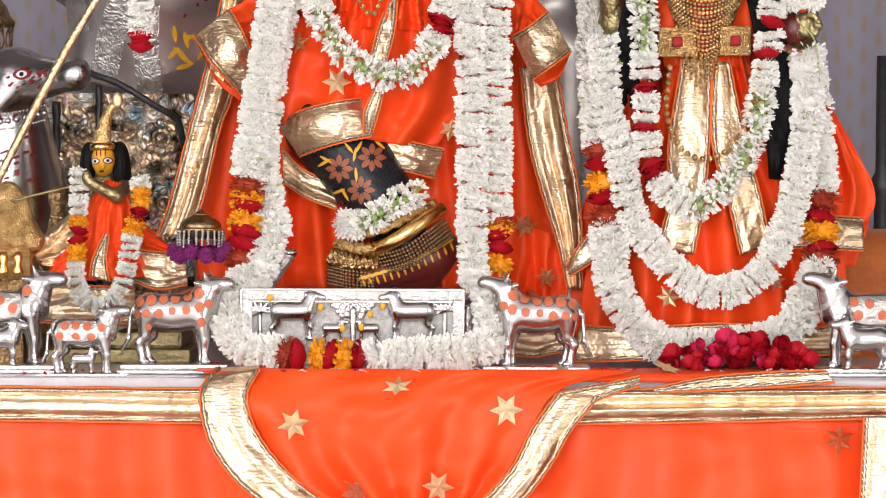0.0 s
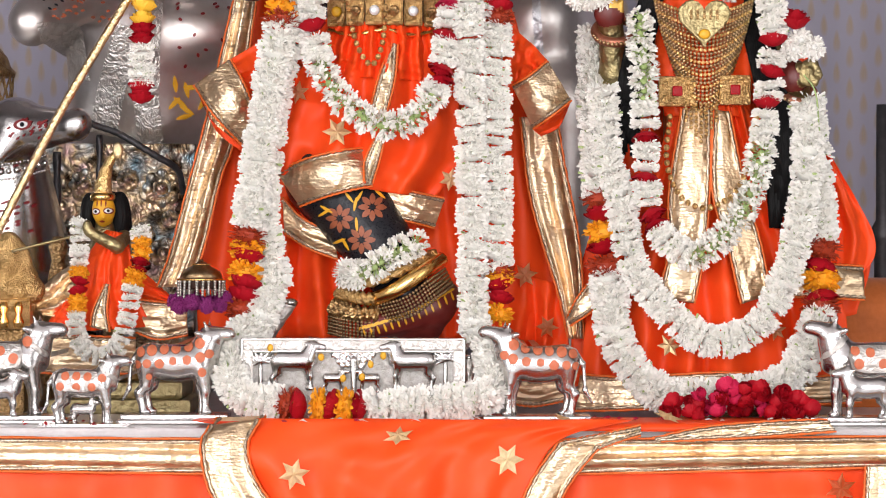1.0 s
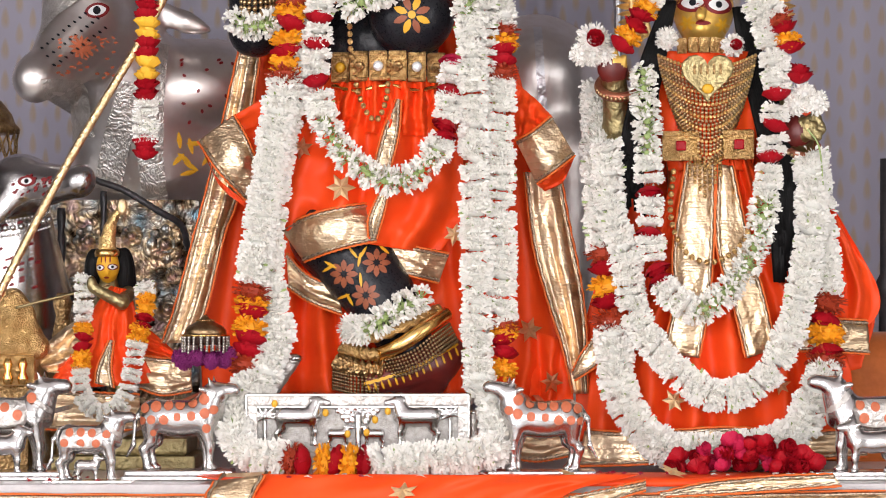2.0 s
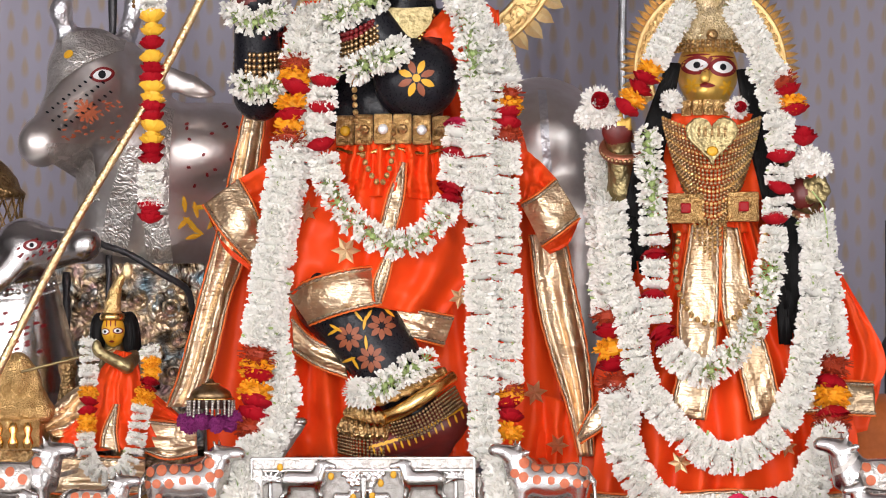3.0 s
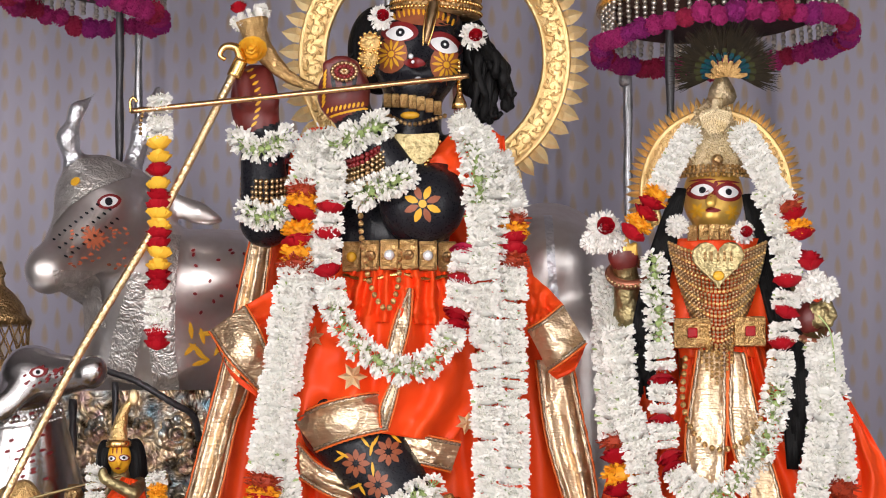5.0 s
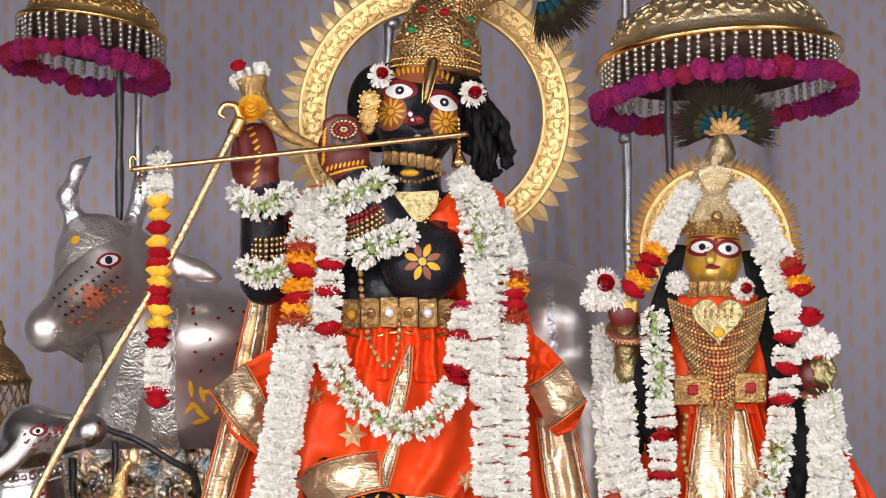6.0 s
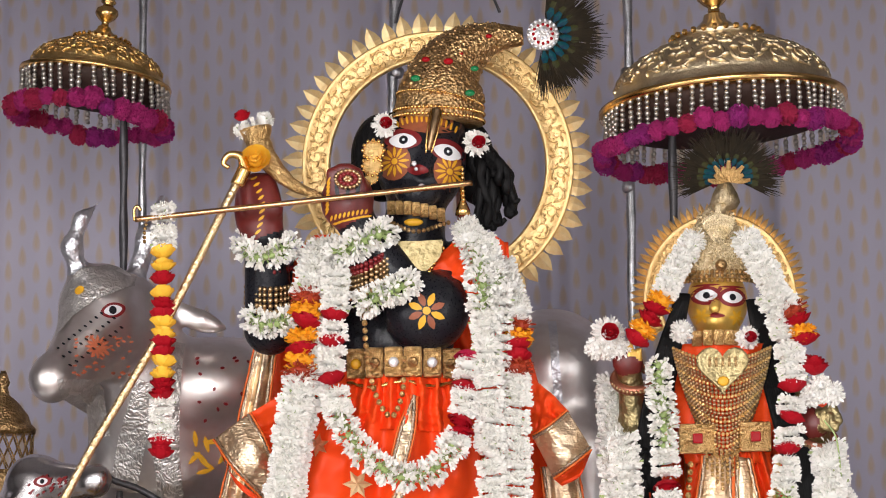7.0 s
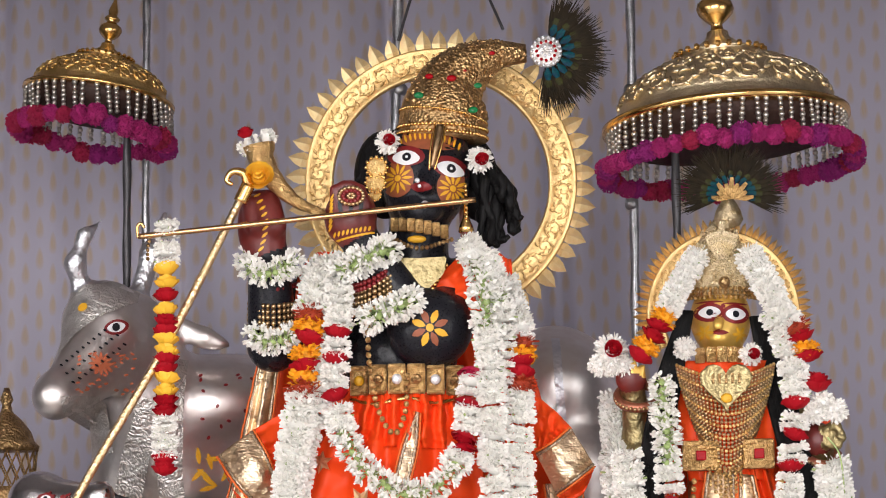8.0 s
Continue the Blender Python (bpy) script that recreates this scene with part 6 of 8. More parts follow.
def cow(x, y, size, way, label, spots_at=(), blanket=False, calf=None, plate=0.0, head=0.06):
    c = Vector((x, y, Z0 + plate))
    prims = cow_shape(c, size, way, head=head)
    if calf:
        prims += cow_shape(Vector((x + calf[0] * size, y - calf[3] * size, Z0 + plate)), size * calf[1], calf[2])
    bm = solid(prims, size * 0.019, size * 0.035)
    if blanket:
        o = [(-0.36, -0.12), (0.0, -0.14), (0.20, -0.10), (0.22, 0.05), (0.18, 0.15), (0, 0.16), (-0.22, 0.16), (-0.36, 0.12), (-0.40, 0.0)]
        paint(bm, prims, size * 0.035, [(u * size * way, v * size) for u, v in o], (x, c.z + 0.60 * size, y - 0.3 * size), 2, size * 0.02, 6)
        strip_pts = [(0.25, 0.82), (0.32, 0.74), (0.42, 0.66)]
        for (a, b) in strip_pts:
            paint(bm, prims, size * 0.035, oval(0.10 * size, 0.03 * size, -35 * way), (x + a * size * way, c.z + b * size, y - 0.3 * size), 2, size * 0.012, 3)
    for u, v, r in spots_at:
        paint(bm, prims, size * 0.035, oval(r * size, r * size * 1.05, 0, 12), (x + u * size * way, c.z + v * size, y - 0.3 * size), 1, size * (0.028 if blanket else 0.008), 2)
    if plate:
        block((x - 0.62 * size, y - 0.26 * size, Z0 + plate * 0.45), (x + 0.60 * size, y + 0.26 * size, Z0 + plate), plate * 0.15, bm)
        block((x - 0.66 * size, y - 0.30 * size, Z0), (x + 0.64 * size, y + 0.30 * size, Z0 + plate * 0.5), plate * 0.15, bm)
    single("cow_figurine", bm, [SILVER, SPOT, SILVER_RELIEF], label, "figurine", "silver cow figurines")


def fx(x, z, y):
    return spot(x, z, y).x


two_rows = [(-0.40, 0.70, 0.052), (-0.27, 0.72, 0.06), (-0.13, 0.73, 0.052), (0.0, 0.74, 0.055), (0.14, 0.76, 0.052), (0.27, 0.80, 0.06), (-0.32, 0.57, 0.05), (-0.18, 0.57, 0.055), (-0.03, 0.60, 0.045), (0.13, 0.61, 0.052), (0.28, 0.64, 0.058), (0.38, 0.68, 0.05), (0.30, 0.47, 0.05), (-0.43, 0.56, 0.045), (-0.30, 0.42, 0.036)]
cow(fx(-0.361, 1.024, 3.79), 3.79, 0.118, 1, "spotted silver cow figurine on a stepped silver base", two_rows, plate=0.014)
cow(fx(0.149, 1.026, 3.78), 3.78, 0.118, -1, "spotted silver bull figurine on a flat silver base", [(a, b, c) for a, b, c in two_rows if b > 0.5], plate=0.013, head=0.10)
cow(fx(-0.491, 1.016, 3.745), 3.745, 0.092, 1, "small silver cow figurine with suckling calf and orange spots", [(-0.33, 0.54, 0.06), (-0.26, 0.69, 0.06), (-0.10, 0.69, 0.06), (0.06, 0.68, 0.06), (-0.10, 0.53, 0.06), (0.12, 0.53, 0.06), (0.27, 0.66, 0.06)], True, (-0.02, 0.36, 1, 0.0), 0.003)
cow(fx(-0.604, 1.030, 3.80), 3.80, 0.126, 1, "silver cow figurine with blanket, bell collar and calf", [(-0.28, 0.68, 0.055), (-0.12, 0.56, 0.055), (-0.02, 0.68, 0.05), (0.12, 0.60, 0.055), (0.26, 0.78, 0.055)], True, (-0.02, 0.5, 1, 0.34), 0.012)
cow(fx(0.614, 1.025, 3.78), 3.78, 0.126, -1, "silver cow figurine with embossed blanket beside its calf", [(-0.28, 0.68, 0.055), (-0.16, 0.56, 0.055), (-0.02, 0.68, 0.05), (0.10, 0.56, 0.055), (0.14, 0.70, 0.05)], True, (-0.05, 0.55, -1, 0.34), 0.012, 0.10)

# ---- silver plaque ----
p0, p1 = spot(-0.270, 1.043, 3.80), spot(0.047, 1.120, 3.80)
pl = thing("silver_plaque", (p0.x, 3.80, p0.z), "embossed silver plaque with cattle, tree and palms in relief", "plaque")
part("panel", block((p0.x, 3.80, Z0), (p1.x, 3.812, p1.z), 0.001), PLAQUE, pl, smooth=False)
w = 0.016
for lo, hi in (((p0.x, p1.z - w), (p1.x, p1.z)), ((p0.x, Z0), (p0.x + w, p1.z - w)), ((p1.x - w, Z0), (p1.x, p1.z - w)), ((p0.x + w, Z0), (p1.x - w, Z0 + w))):
    part("frame_rail", block((lo[0], 3.794, lo[1]), (hi[0], 3.80, hi[1]), 0.002), SILVER_RELIEF, pl, smooth=False)
for lo, hi in (((p0.x, p1.z - 0.003), (p1.x, p1.z)), ((p0.x + w, p1.z - w - 0.003), (p1.x - w, p1.z - w)), ((p0.x, Z0), (p0.x + 0.003, p1.z)), ((p1.x - 0.003, Z0), (p1.x, p1.z))):
    part("bead_edge", block((lo[0], 3.790, lo[1]), (hi[0], 3.794, hi[1]), 0.001), SILVER, pl, smooth=False)
for (u, v), way, size in (((-0.196, 1.047), 1, 0.068), ((-0.028, 1.047), -1, 0.068), ((-0.139, 1.044), 1, 0.032), ((-0.089, 1.044), -1, 0.032)):
    q = spot(u, v, 3.797)
    part("relief_cow", solid(cow_shape(Vector((q.x, 3.797, q.z)), size, way, flat=0.3), size * 0.024, size * 0.04), SILVER, pl)
q = spot(-0.111, 1.089, 3.797)
rng = random.Random(9)
tree = [cap((q.x, 3.797, q.z - 0.045), (q.x, 3.797, q.z), 0.004, 0.005)]
for k in range(46):
    a, d = k * 2.39996, math.sqrt((k + 0.5) / 46)
    tree.append(egg((q.x + 0.030 * math.cos(a) * d, 3.799, q.z + 0.008 + 0.020 * math.sin(a) * d), (0.0042, 0.0045 - 0.002 * d, 0.0042)))
part("relief_tree", solid(tree, 0.0016, 0.001), SILVER, pl)
for u, v in ((-0.243, 1.088), (0.019, 1.091)):
    q = spot(u, v, 3.797)
    palm = [cap((q.x, 3.798, q.z - 0.04), (q.x, 3.798, q.z), 0.003, 0.003)] + [cap((q.x, 3.797, q.z), (q.x + 0.022 * math.cos(a), 3.798, q.z + 0.016 * math.sin(a) + 0.003), 0.0035, 0.0015) for a in [k * 0.62 - 0.4 for k in range(8)]]
    part("relief_palm", solid(palm, 0.0013, 0.001), SILVER, pl)

for x, z in ((-0.157, 1.093), (-0.069, 1.095), (-0.126, 1.063), (-0.099, 1.065), (-0.087, 1.083), (-0.229, 1.106)):
    part("turmeric_dab", ball(spot(x, z, 3.787), 0.0045, None, 7, (1, 0.4, 1.2)), YELLOW, pl)
# ---- jewels and attributes of the flute statue ----
crown = thing("crown", spot(-0.012, 1.934, 4.0), "tall jewelled antique-gold crown leaning to a curled tip", "crown")
line = spots([(-0.014, 1.928, 3.995), (-0.011, 1.963, 3.995), (0.001, 2.004, 4.0), (0.030, 2.034, 4.0), (0.067, 2.050, 4.0), (0.109, 2.052, 4.0)])
rad = [0.064, 0.062, 0.050, 0.036, 0.021, 0.013]


def crown_radius(t):
    q = t * 5
    i = min(int(q), 4)
    return rad[i] + (rad[i + 1] - rad[i]) * (q - i)


part("body", tube(line, crown_radius, 36, 60), GOLD_DARK, crown)
fine = smooth_path(line, 60)
for i in (1, 4, 9):
    c, ahead = fine[i], (fine[i + 1] - fine[i]).normalized()
    side = ahead.cross(Vector((0, 1, 0.02))).normalized()
    up = side.cross(ahead)
    r = crown_radius(i / 60) + 0.001
    ring = [c + side * r * math.cos(a) + up * r * math.sin(a) for a in [2 * math.pi * k / 40 for k in range(41)]]
    stuffed(part("beading", beads(ring, 0.0030 if i < 9 else 0.0022), GOLD_PLAIN, crown))
for x, z, r, m in ((-0.006, 1.979, 0.009, GEM_RED), (-0.046, 1.982, 0.006, GEM_GREEN), (0.031, 1.960, 0.006, GEM_GREEN), (0.001, 2.006, 0.006, GEM_RED), (-0.031, 2.009, 0.005, GEM_RED), (-0.024, 1.955, 0.004, GEM_RED), (0.038, 1.995, 0.005, GEM_GREEN), (0.018, 2.020, 0.004, GEM_RED), (0.059, 2.045, 0.004, GEM_RED)):
    q = spot(x, z, 4.0)
    d = 0.058 if z < 2.02 else 0.040
    part("gem", ball(q + Vector((0, -d, 0)), r, None, 12, (1.2, 0.6, 0.8)), m, crown)
rng = random.Random(3)
bm = bmesh.new()
for k in range(420):
    t = rng.uniform(0.12, 0.85)
    i = int(t * 60)
    ahead = (fine[i + 1] - fine[i]).normalized()
    side = ahead.cross(Vector((0, 1, 0.02))).normalized()
    up = side.cross(ahead)
    a = rng.uniform(-math.pi, 0) if up.y > 0 else rng.uniform(0, math.pi)
    r = crown_radius(t)
    ball(fine[i] + side * r * math.cos(a) + up * r * math.sin(a), rng.uniform(0.0015, 0.0032), bm, 5)
stuffed(part("filigree", bm, GOLD_DARK, crown, "beaded antique-gold filigree"))


def feather_fan(x, z, y, reach, spread, middle, label, brooch, squash=1.0):
    c = spot(x, z, y)
    top = thing("peacock_fan", c, label, "ornament", "peacock feather fans")
    rng = random.Random(int(reach * 1000))
    bm = bmesh.new()
    for k in range(1900):
        a = radians(middle + rng.uniform(-spread, spread))
        w = Vector((math.cos(a), rng.uniform(-0.15, 0.15), math.sin(a) * squash)).normalized()
        w2 = (w + 0.12 * unit(rng)).normalized()
        petal(bm, c + w * reach * rng.uniform(0.15, 0.55), w2, w2.cross(Vector((0, 1, 0))).normalized(), reach * rng.uniform(0.25, 0.60), reach * 0.014, rng.uniform(-0.3, 0.3), 0)
    stuffed(part("barb", bm, FEATHER, top, "fine dark feather barbs"))
    n = max(7, int(spread / 9))
    for k in range(n):
        a = radians(middle - spread + 2 * spread * (k + 0.5) / n)
        w = Vector((math.cos(a), 0, math.sin(a) * squash))
        bm = bmesh.new()
        petal(bm, c + w * reach * 0.24 + Vector((0, -0.010, 0)), w, w.cross(Vector((0, 1, 0))), reach * 0.24, reach * 0.13, 0.3, 0)
        part("eye_feather", bm, TEAL, top)
        bm = bmesh.new()
        petal(bm, c + w * reach * 0.40 + Vector((0, -0.008, 0)), w, w.cross(Vector((0, 1, 0))), reach * 0.20, reach * 0.14, 0.3, 0)
        part("eye_feather", bm, OLIVE, top)
    if brooch:
        b = part("brooch", ball(c + Vector((0, -0.010, 0)), reach * 0.27, None, 20, (1, 0.35, 1)), SILVER_RELIEF, top, "crystal-set silver brooch")
        for r, n, m in ((0.24, 18, CRYSTAL), (0.16, 12, GEM_RED), (0.08, 7, CRYSTAL)):
            bm = bmesh.new()
            for k in range(n):
                a = 2 * math.pi * k / n
                ball(c + Vector((reach * r * math.cos(a), -0.014 - 0.02 * (0.27 - r), reach * r * math.sin(a))), reach * 0.030, bm, 6)
            stuffed(part("stone_ring", bm, m, b))
    else:
        bm = bmesh.new()
        for k in range(9):
            a = math.pi * (0.02 + 0.96 * k / 8)
            w = Vector((math.cos(a), -0.2, math.sin(a))).normalized()
            petal(bm, c + Vector((0, -0.014, -reach * 0.12)), w, w.cross(Vector((0, 1, 0))).normalized(), reach * (0.42 if k % 2 == 0 else 0.32), reach * 0.11, 0.7, 0)
        part("gold_petal", bm, GOLD, top)
    return top


feather_fan(0.137, 2.052, 3.975, 0.086, 88, -8, "peacock feather fan with crystal brooch on the crown's tip", True)
feather_fan(0.398, 1.843, 3.98, 0.074, 118, 90, "small dark peacock feather fan above the consort's crown", False, 0.75)

# wig of black locks
wg = thing("wig", spot(-0.033, 1.885, 4.05), "black curly wig locks on the flute statue's head", "wig")
wig = [egg(C(0.036, 1.868, 4.06), (0.030, 0.03, 0.06)), egg(C(-0.096, 1.878, 4.05), (0.045, 0.03, 0.065)), egg(C(-0.033, 1.893, 4.05), (0.07, 0.04, 0.07))]
part("cap", solid(wig, 0.004, 0.01), HAIR, wg)
rng = random.Random(8)
ends = [(0.050, 1.862), (0.077, 1.838), (0.093, 1.810), (0.089, 1.784), (0.068, 1.765), (0.044, 1.780)]
for k in range(46):
    f = rng.uniform(0, 4.99)
    i = int(f)
    reach = rng.uniform(0.55, 1.0) if k > 16 else 1.0
    ex = 0.030 + (ends[i][0] + (ends[i + 1][0] - ends[i][0]) * (f - i) - 0.030) * reach
    ez = 1.905 + (ends[i][1] + (ends[i + 1][1] - ends[i][1]) * (f - i) - 1.905) * reach
    y, r, turns = 4.02 + rng.uniform(-0.03, 0.03), rng.uniform(0.0065, 0.0105), rng.uniform(9, 14)
    pts = []
    for j in range(9):
        q = j / 8
        pts.append((0.030 + (ex - 0.030) * math.sin(q * 1.57) + 0.0035 * math.sin(q * turns + k), 1.905 + (ez - 1.905) * q + 0.006 * math.sin(math.pi * q), y + 0.004 * math.cos(q * turns + k)))
    pts.append((pts[-1][0] + rng.uniform(0.002, 0.010), pts[-1][1] + rng.uniform(-0.002, 0.008), y))
    part("lock", tube(spots(pts), lambda t, r=r: r * (1.0 - 0.45 * t + 0.12 * math.sin(24 * t)), 8, 34, 0.12), HAIR, wg)
for k in range(16):
    x, z = -0.107, 1.917
    dx, fall, r = rng.uniform(-0.030, 0.004), rng.uniform(0.06, 0.11), rng.uniform(0.004, 0.007)
    pts = [(x + dx * math.sin(i / 5 * 2) + 0.004 * math.sin(i * 2.3 + k), z - fall * i / 5, 4.035) for i in range(6)]
    part("lock", tube(spots(pts), lambda t, r=r: r * (1 - 0.5 * t), 7, 20), HAIR, wg)


def flower_head(x, z, y, r, red, label):
    c = spot(x, z, y)
    top = thing("flower", c, label, "flower", "single flowers")
    rng = random.Random(int(1000 * r + 100 * x))
    shared("petal_tuft", WHITE_TUFT, top, c, (rng.random() * 6, rng.random() * 6, 0), (r * 0.86, r * 0.80, r * 0.86))
    if red:
        shared("rose", ROSES["r"][int(1000 * r) % 3], top, c + Vector((rng.uniform(-0.15, 0.15) * r, -r * 0.62, rng.uniform(-0.1, 0.15) * r)), (radians(80), rng.uniform(-0.4, 0.4), 0), r * 0.44)
    else:
        part("heart", ball(c + Vector((0, -r * 0.78, 0)), r * 0.2, None, 8), PETAL_CREAM, top)
    return top


WF = "white chrysanthemum with a crimson rose at its heart"
for x, z, y, r, red in ((-0.092, 1.925, 3.945, 0.021, 1), (0.040, 1.897, 3.945, 0.023, 1), (0.222, 1.620, 3.93, 0.030, 1), (0.327, 1.623, 3.94, 0.020, 0), (0.421, 1.613, 3.94, 0.020, 1), (0.520, 1.542, 3.915, 0.022, 0), (0.538, 1.532, 3.91, 0.022, 0), (0.510, 1.529, 3.91, 0.020, 0)):
    flower_head(x, z, y, r, red, WF if red else "open white chrysanthemum tucked beside the statue")
for k in range(3):
    x, z = 0.222, 1.600
    flower_head(x + (k - 1) * 0.016, z, 3.935, 0.02, 0, "open white chrysanthemum tucked beside the statue")
for x, z, y, s, kind, e in ((0.514, 1.566, 3.91, 0.021, "r", (0.2, 0, 0)), (0.509, 1.570, 3.925, 0.018, "r", (0.1, 0.5, 0)), (-0.295, 1.938, 3.90, 0.013, "r", (0.3, -0.3, 0)), (-0.277, 1.876, 3.885, 0.022, "y", (1.3, 0, 0))):
    ob = shared("rose", ROSES[kind][0], None, spot(x, z, y), e, s)
    tagged(ob, "yellow rose blossom set on the golden staff" if kind == "y" else "crimson rose blossom held by the statue", "flower", "single flowers")
garland([(-0.302, 1.915, 3.905), (-0.280, 1.928, 3.89), (-0.253, 1.939, 3.905)], 0.014, [("w", 1)], "little white flower wreath on the golden horn", 41)

# necklaces, belt and pendants
jewel = thing("necklace", spot(-0.046, 1.804, 3.97), "gold choker with brass pendant and bead chains on the statue", "necklace")
n = 7
for k in range(n):
    a = spot(-0.089, 1.806, 3.965).lerp(spot(-0.006, 1.793, 3.965), k / n)
    b = spot(-0.089, 1.806, 3.965).lerp(spot(-0.006, 1.793, 3.965), (k + 0.98) / n)
    off = 0.03 * math.sin(math.pi * (k + 0.5) / n)
    part("choker_plate", block((a.x, a.y - off, a.z - 0.011), (b.x, a.y - off + 0.006, a.z + 0.009), 0.002), GOLD, jewel, smooth=False)
stuffed(part("bead_chain", beads(spots([(-0.090, 1.788, 3.95), (-0.050, 1.771, 3.92), (-0.002, 1.783, 3.95)]), 0.0036), GOLD_DARK, jewel))
stuffed(part("bead_chain", beads(spots([(-0.010, 1.746, 3.94), (-0.035, 1.706, 3.925), (-0.055, 1.690, 3.93)]), 0.0032), GOLD_PLAIN, jewel))
stuffed(part("bead_chain", beads(spots([(-0.123, 1.662, 3.90), (-0.121, 1.606, 3.90), (-0.109, 1.541, 3.885), (-0.087, 1.507, 3.88), (-0.071, 1.537, 3.885), (-0.067, 1.589, 3.90)]), 0.0046, None, 2.2), GOLD, jewel))
c = spot(-0.052, 1.740, 3.93)
bm = bmesh.new()
out = [(-0.042, 0.018), (0, 0.016), (0.042, 0.018), (0.038, -0.006), (0.02, -0.024), (0, -0.036), (-0.02, -0.024), (-0.038, -0.006)]
f = bm.faces.new([bm.verts.new(c + Vector((u, 0, v))) for u, v in out])
r = bmesh.ops.extrude_face_region(bm, geom=[f])
bmesh.ops.translate(bm, verts=[v for v in r["geom"] if isinstance(v, bmesh.types.BMVert)], vec=(0, -0.006, 0))
bmesh.ops.recalc_face_normals(bm, faces=bm.faces)
bmesh.ops.bevel(bm, geom=bm.edges[:], offset=0.002, segments=2, affect="EDGES")
part("pendant", bm, BRASS_GREEN, jewel, "engraved brass shield pendant", smooth=False)
part("sandal_mark", ball(c + Vector((0.0, 0.02, 0.046)), 0.011, None, 10, (1.3, 0.5, 0.5)), YELLOW, jewel)
ear = thing("earring", spot(-0.110, 1.870, 3.95), "gold filigree disc earring on the flute statue", "earring", "gold earrings")
for x, z, r in ((-0.108, 1.888, 0.015), (-0.110, 1.866, 0.014), (-0.111, 1.849, 0.009)):
    q = spot(x, z, 3.935)
    d = part("disc", ball(q, r, None, 14, (1, 0.4, 1)), GOLD_PALE, ear)
    bm = bmesh.new()
    for k in range(12):
        ball(q + Vector((r * math.cos(k * 0.524), -0.003, r * math.sin(k * 0.524))), r * 0.2, bm, 6)
    stuffed(part("granule", bm, GOLD_PLAIN, d))
ear = thing("earring", spot(0.020, 1.826, 3.95), "gold drop earring under the black locks", "earring", "gold earrings")
part("drop", lathe(spot(0.019, 1.793, 3.95), [(0.011, 0), (0.010, 0.008), (0.004, 0.022), (0.003, 0.04)], 12), GOLD_PLAIN, ear)
stuffed(part("bead_chain", beads(spots([(0.019, 1.860, 3.945), (0.020, 1.803, 3.945)]), 0.003), GOLD_PLAIN, ear))
part("forehead_drop", tube(spots([(-0.016, 1.948, 3.928), (-0.023, 1.916, 3.920), (-0.029, 1.888, 3.918)]), lambda t: 0.0060 - 0.0035 * t * t, 10, 20), BRONZE_DARK, crown, "dark bronze drop down the nose")
for d in (-0.0075, 0.0075):
    part("forehead_wire", tube(spots([(-0.016 + d, 1.948, 3.928), (-0.023 + d, 1.916, 3.919), (-0.029 + d * 0.5, 1.884, 3.917)]), 0.0014, 6, 16), GOLD_PLAIN, crown)
pearl = thing("nose_ring", spot(-0.047, 1.862, 3.92), "silver and pearl nose stud and chin stone on the statue", "ring")
for x, z, r in ((-0.050, 1.869, 0.0040), (-0.047, 1.861, 0.0028), (-0.0395, 1.834, 0.0060)):
    part("stone", ball(spot(x, z, 3.918), r, None, 10), CRYSTAL, pearl)

belt = thing("belt", spot(-0.067, 1.581, 3.95), "gold plate belt set with pale and amber stones", "belt")
for k in range(6):
    a, b = spot(-0.149, 1.604, 3.95).lerp(spot(0.014, 1.603, 3.95), k / 6), spot(-0.149, 1.604, 3.95).lerp(spot(0.014, 1.603, 3.95), (k + 0.97) / 6)
    off = 0.045 * math.sin(math.pi * (k + 0.5) / 6)
    q = part("plate", block((a.x, 3.965 - off - 0.006, a.z - 0.043), (b.x, 3.965 - off, a.z), 0.003), GOLD, belt, smooth=False)
    for z in (0.004, 0.039):
        part("plate_rim", block((a.x + 0.001, 3.965 - off - 0.010, a.z - z - 0.003), (b.x - 0.001, 3.965 - off - 0.006, a.z - z + 0.002), 0.001), GOLD, q, smooth=False)
    part("stone", ball(((a.x + b.x) / 2, 3.965 - off - 0.008, a.z - 0.022), 0.0075, None, 12, (1, 0.7, 1)), (YELLOW, CRYSTAL, CRYSTAL, CRYSTAL, CRYSTAL, GEM_RED)[k] if k in (0, 2, 4) else GOLD_DARK, q)
part("cord", tube(spots([(-0.147, 1.556, 3.945), (-0.115, 1.549, 3.92), (-0.067, 1.557, 3.91), (-0.027, 1.549, 3.925), (0.013, 1.558, 3.945)]), 0.0028, 8, 60, 0.2), GOLD_PLAIN, belt)


def wrist_beads(a, b, rows, size, mat, sag, y, label, name="bracelet"):
    """A cuff of bead rows across a limb from a to b (x, z), its front bulging to y - sag."""
    top = thing(name, spot(*a, y), label, "bracelet", "bracelets")
    p, q = spot(*a, y), spot(*b, y)
    down = Vector((0, 0, -1))
    for r in range(rows):
        line = []
        for k in range(9):
            t = k / 8
            line.append(p.lerp(q, t) + Vector((0, -sag * math.sin(math.pi * t), 0)) + down * (r * size * 1.9 + 0.010 * math.sin(math.pi * t)))
        stuffed(part("beading", beads(line, size), mat, top))
    return top


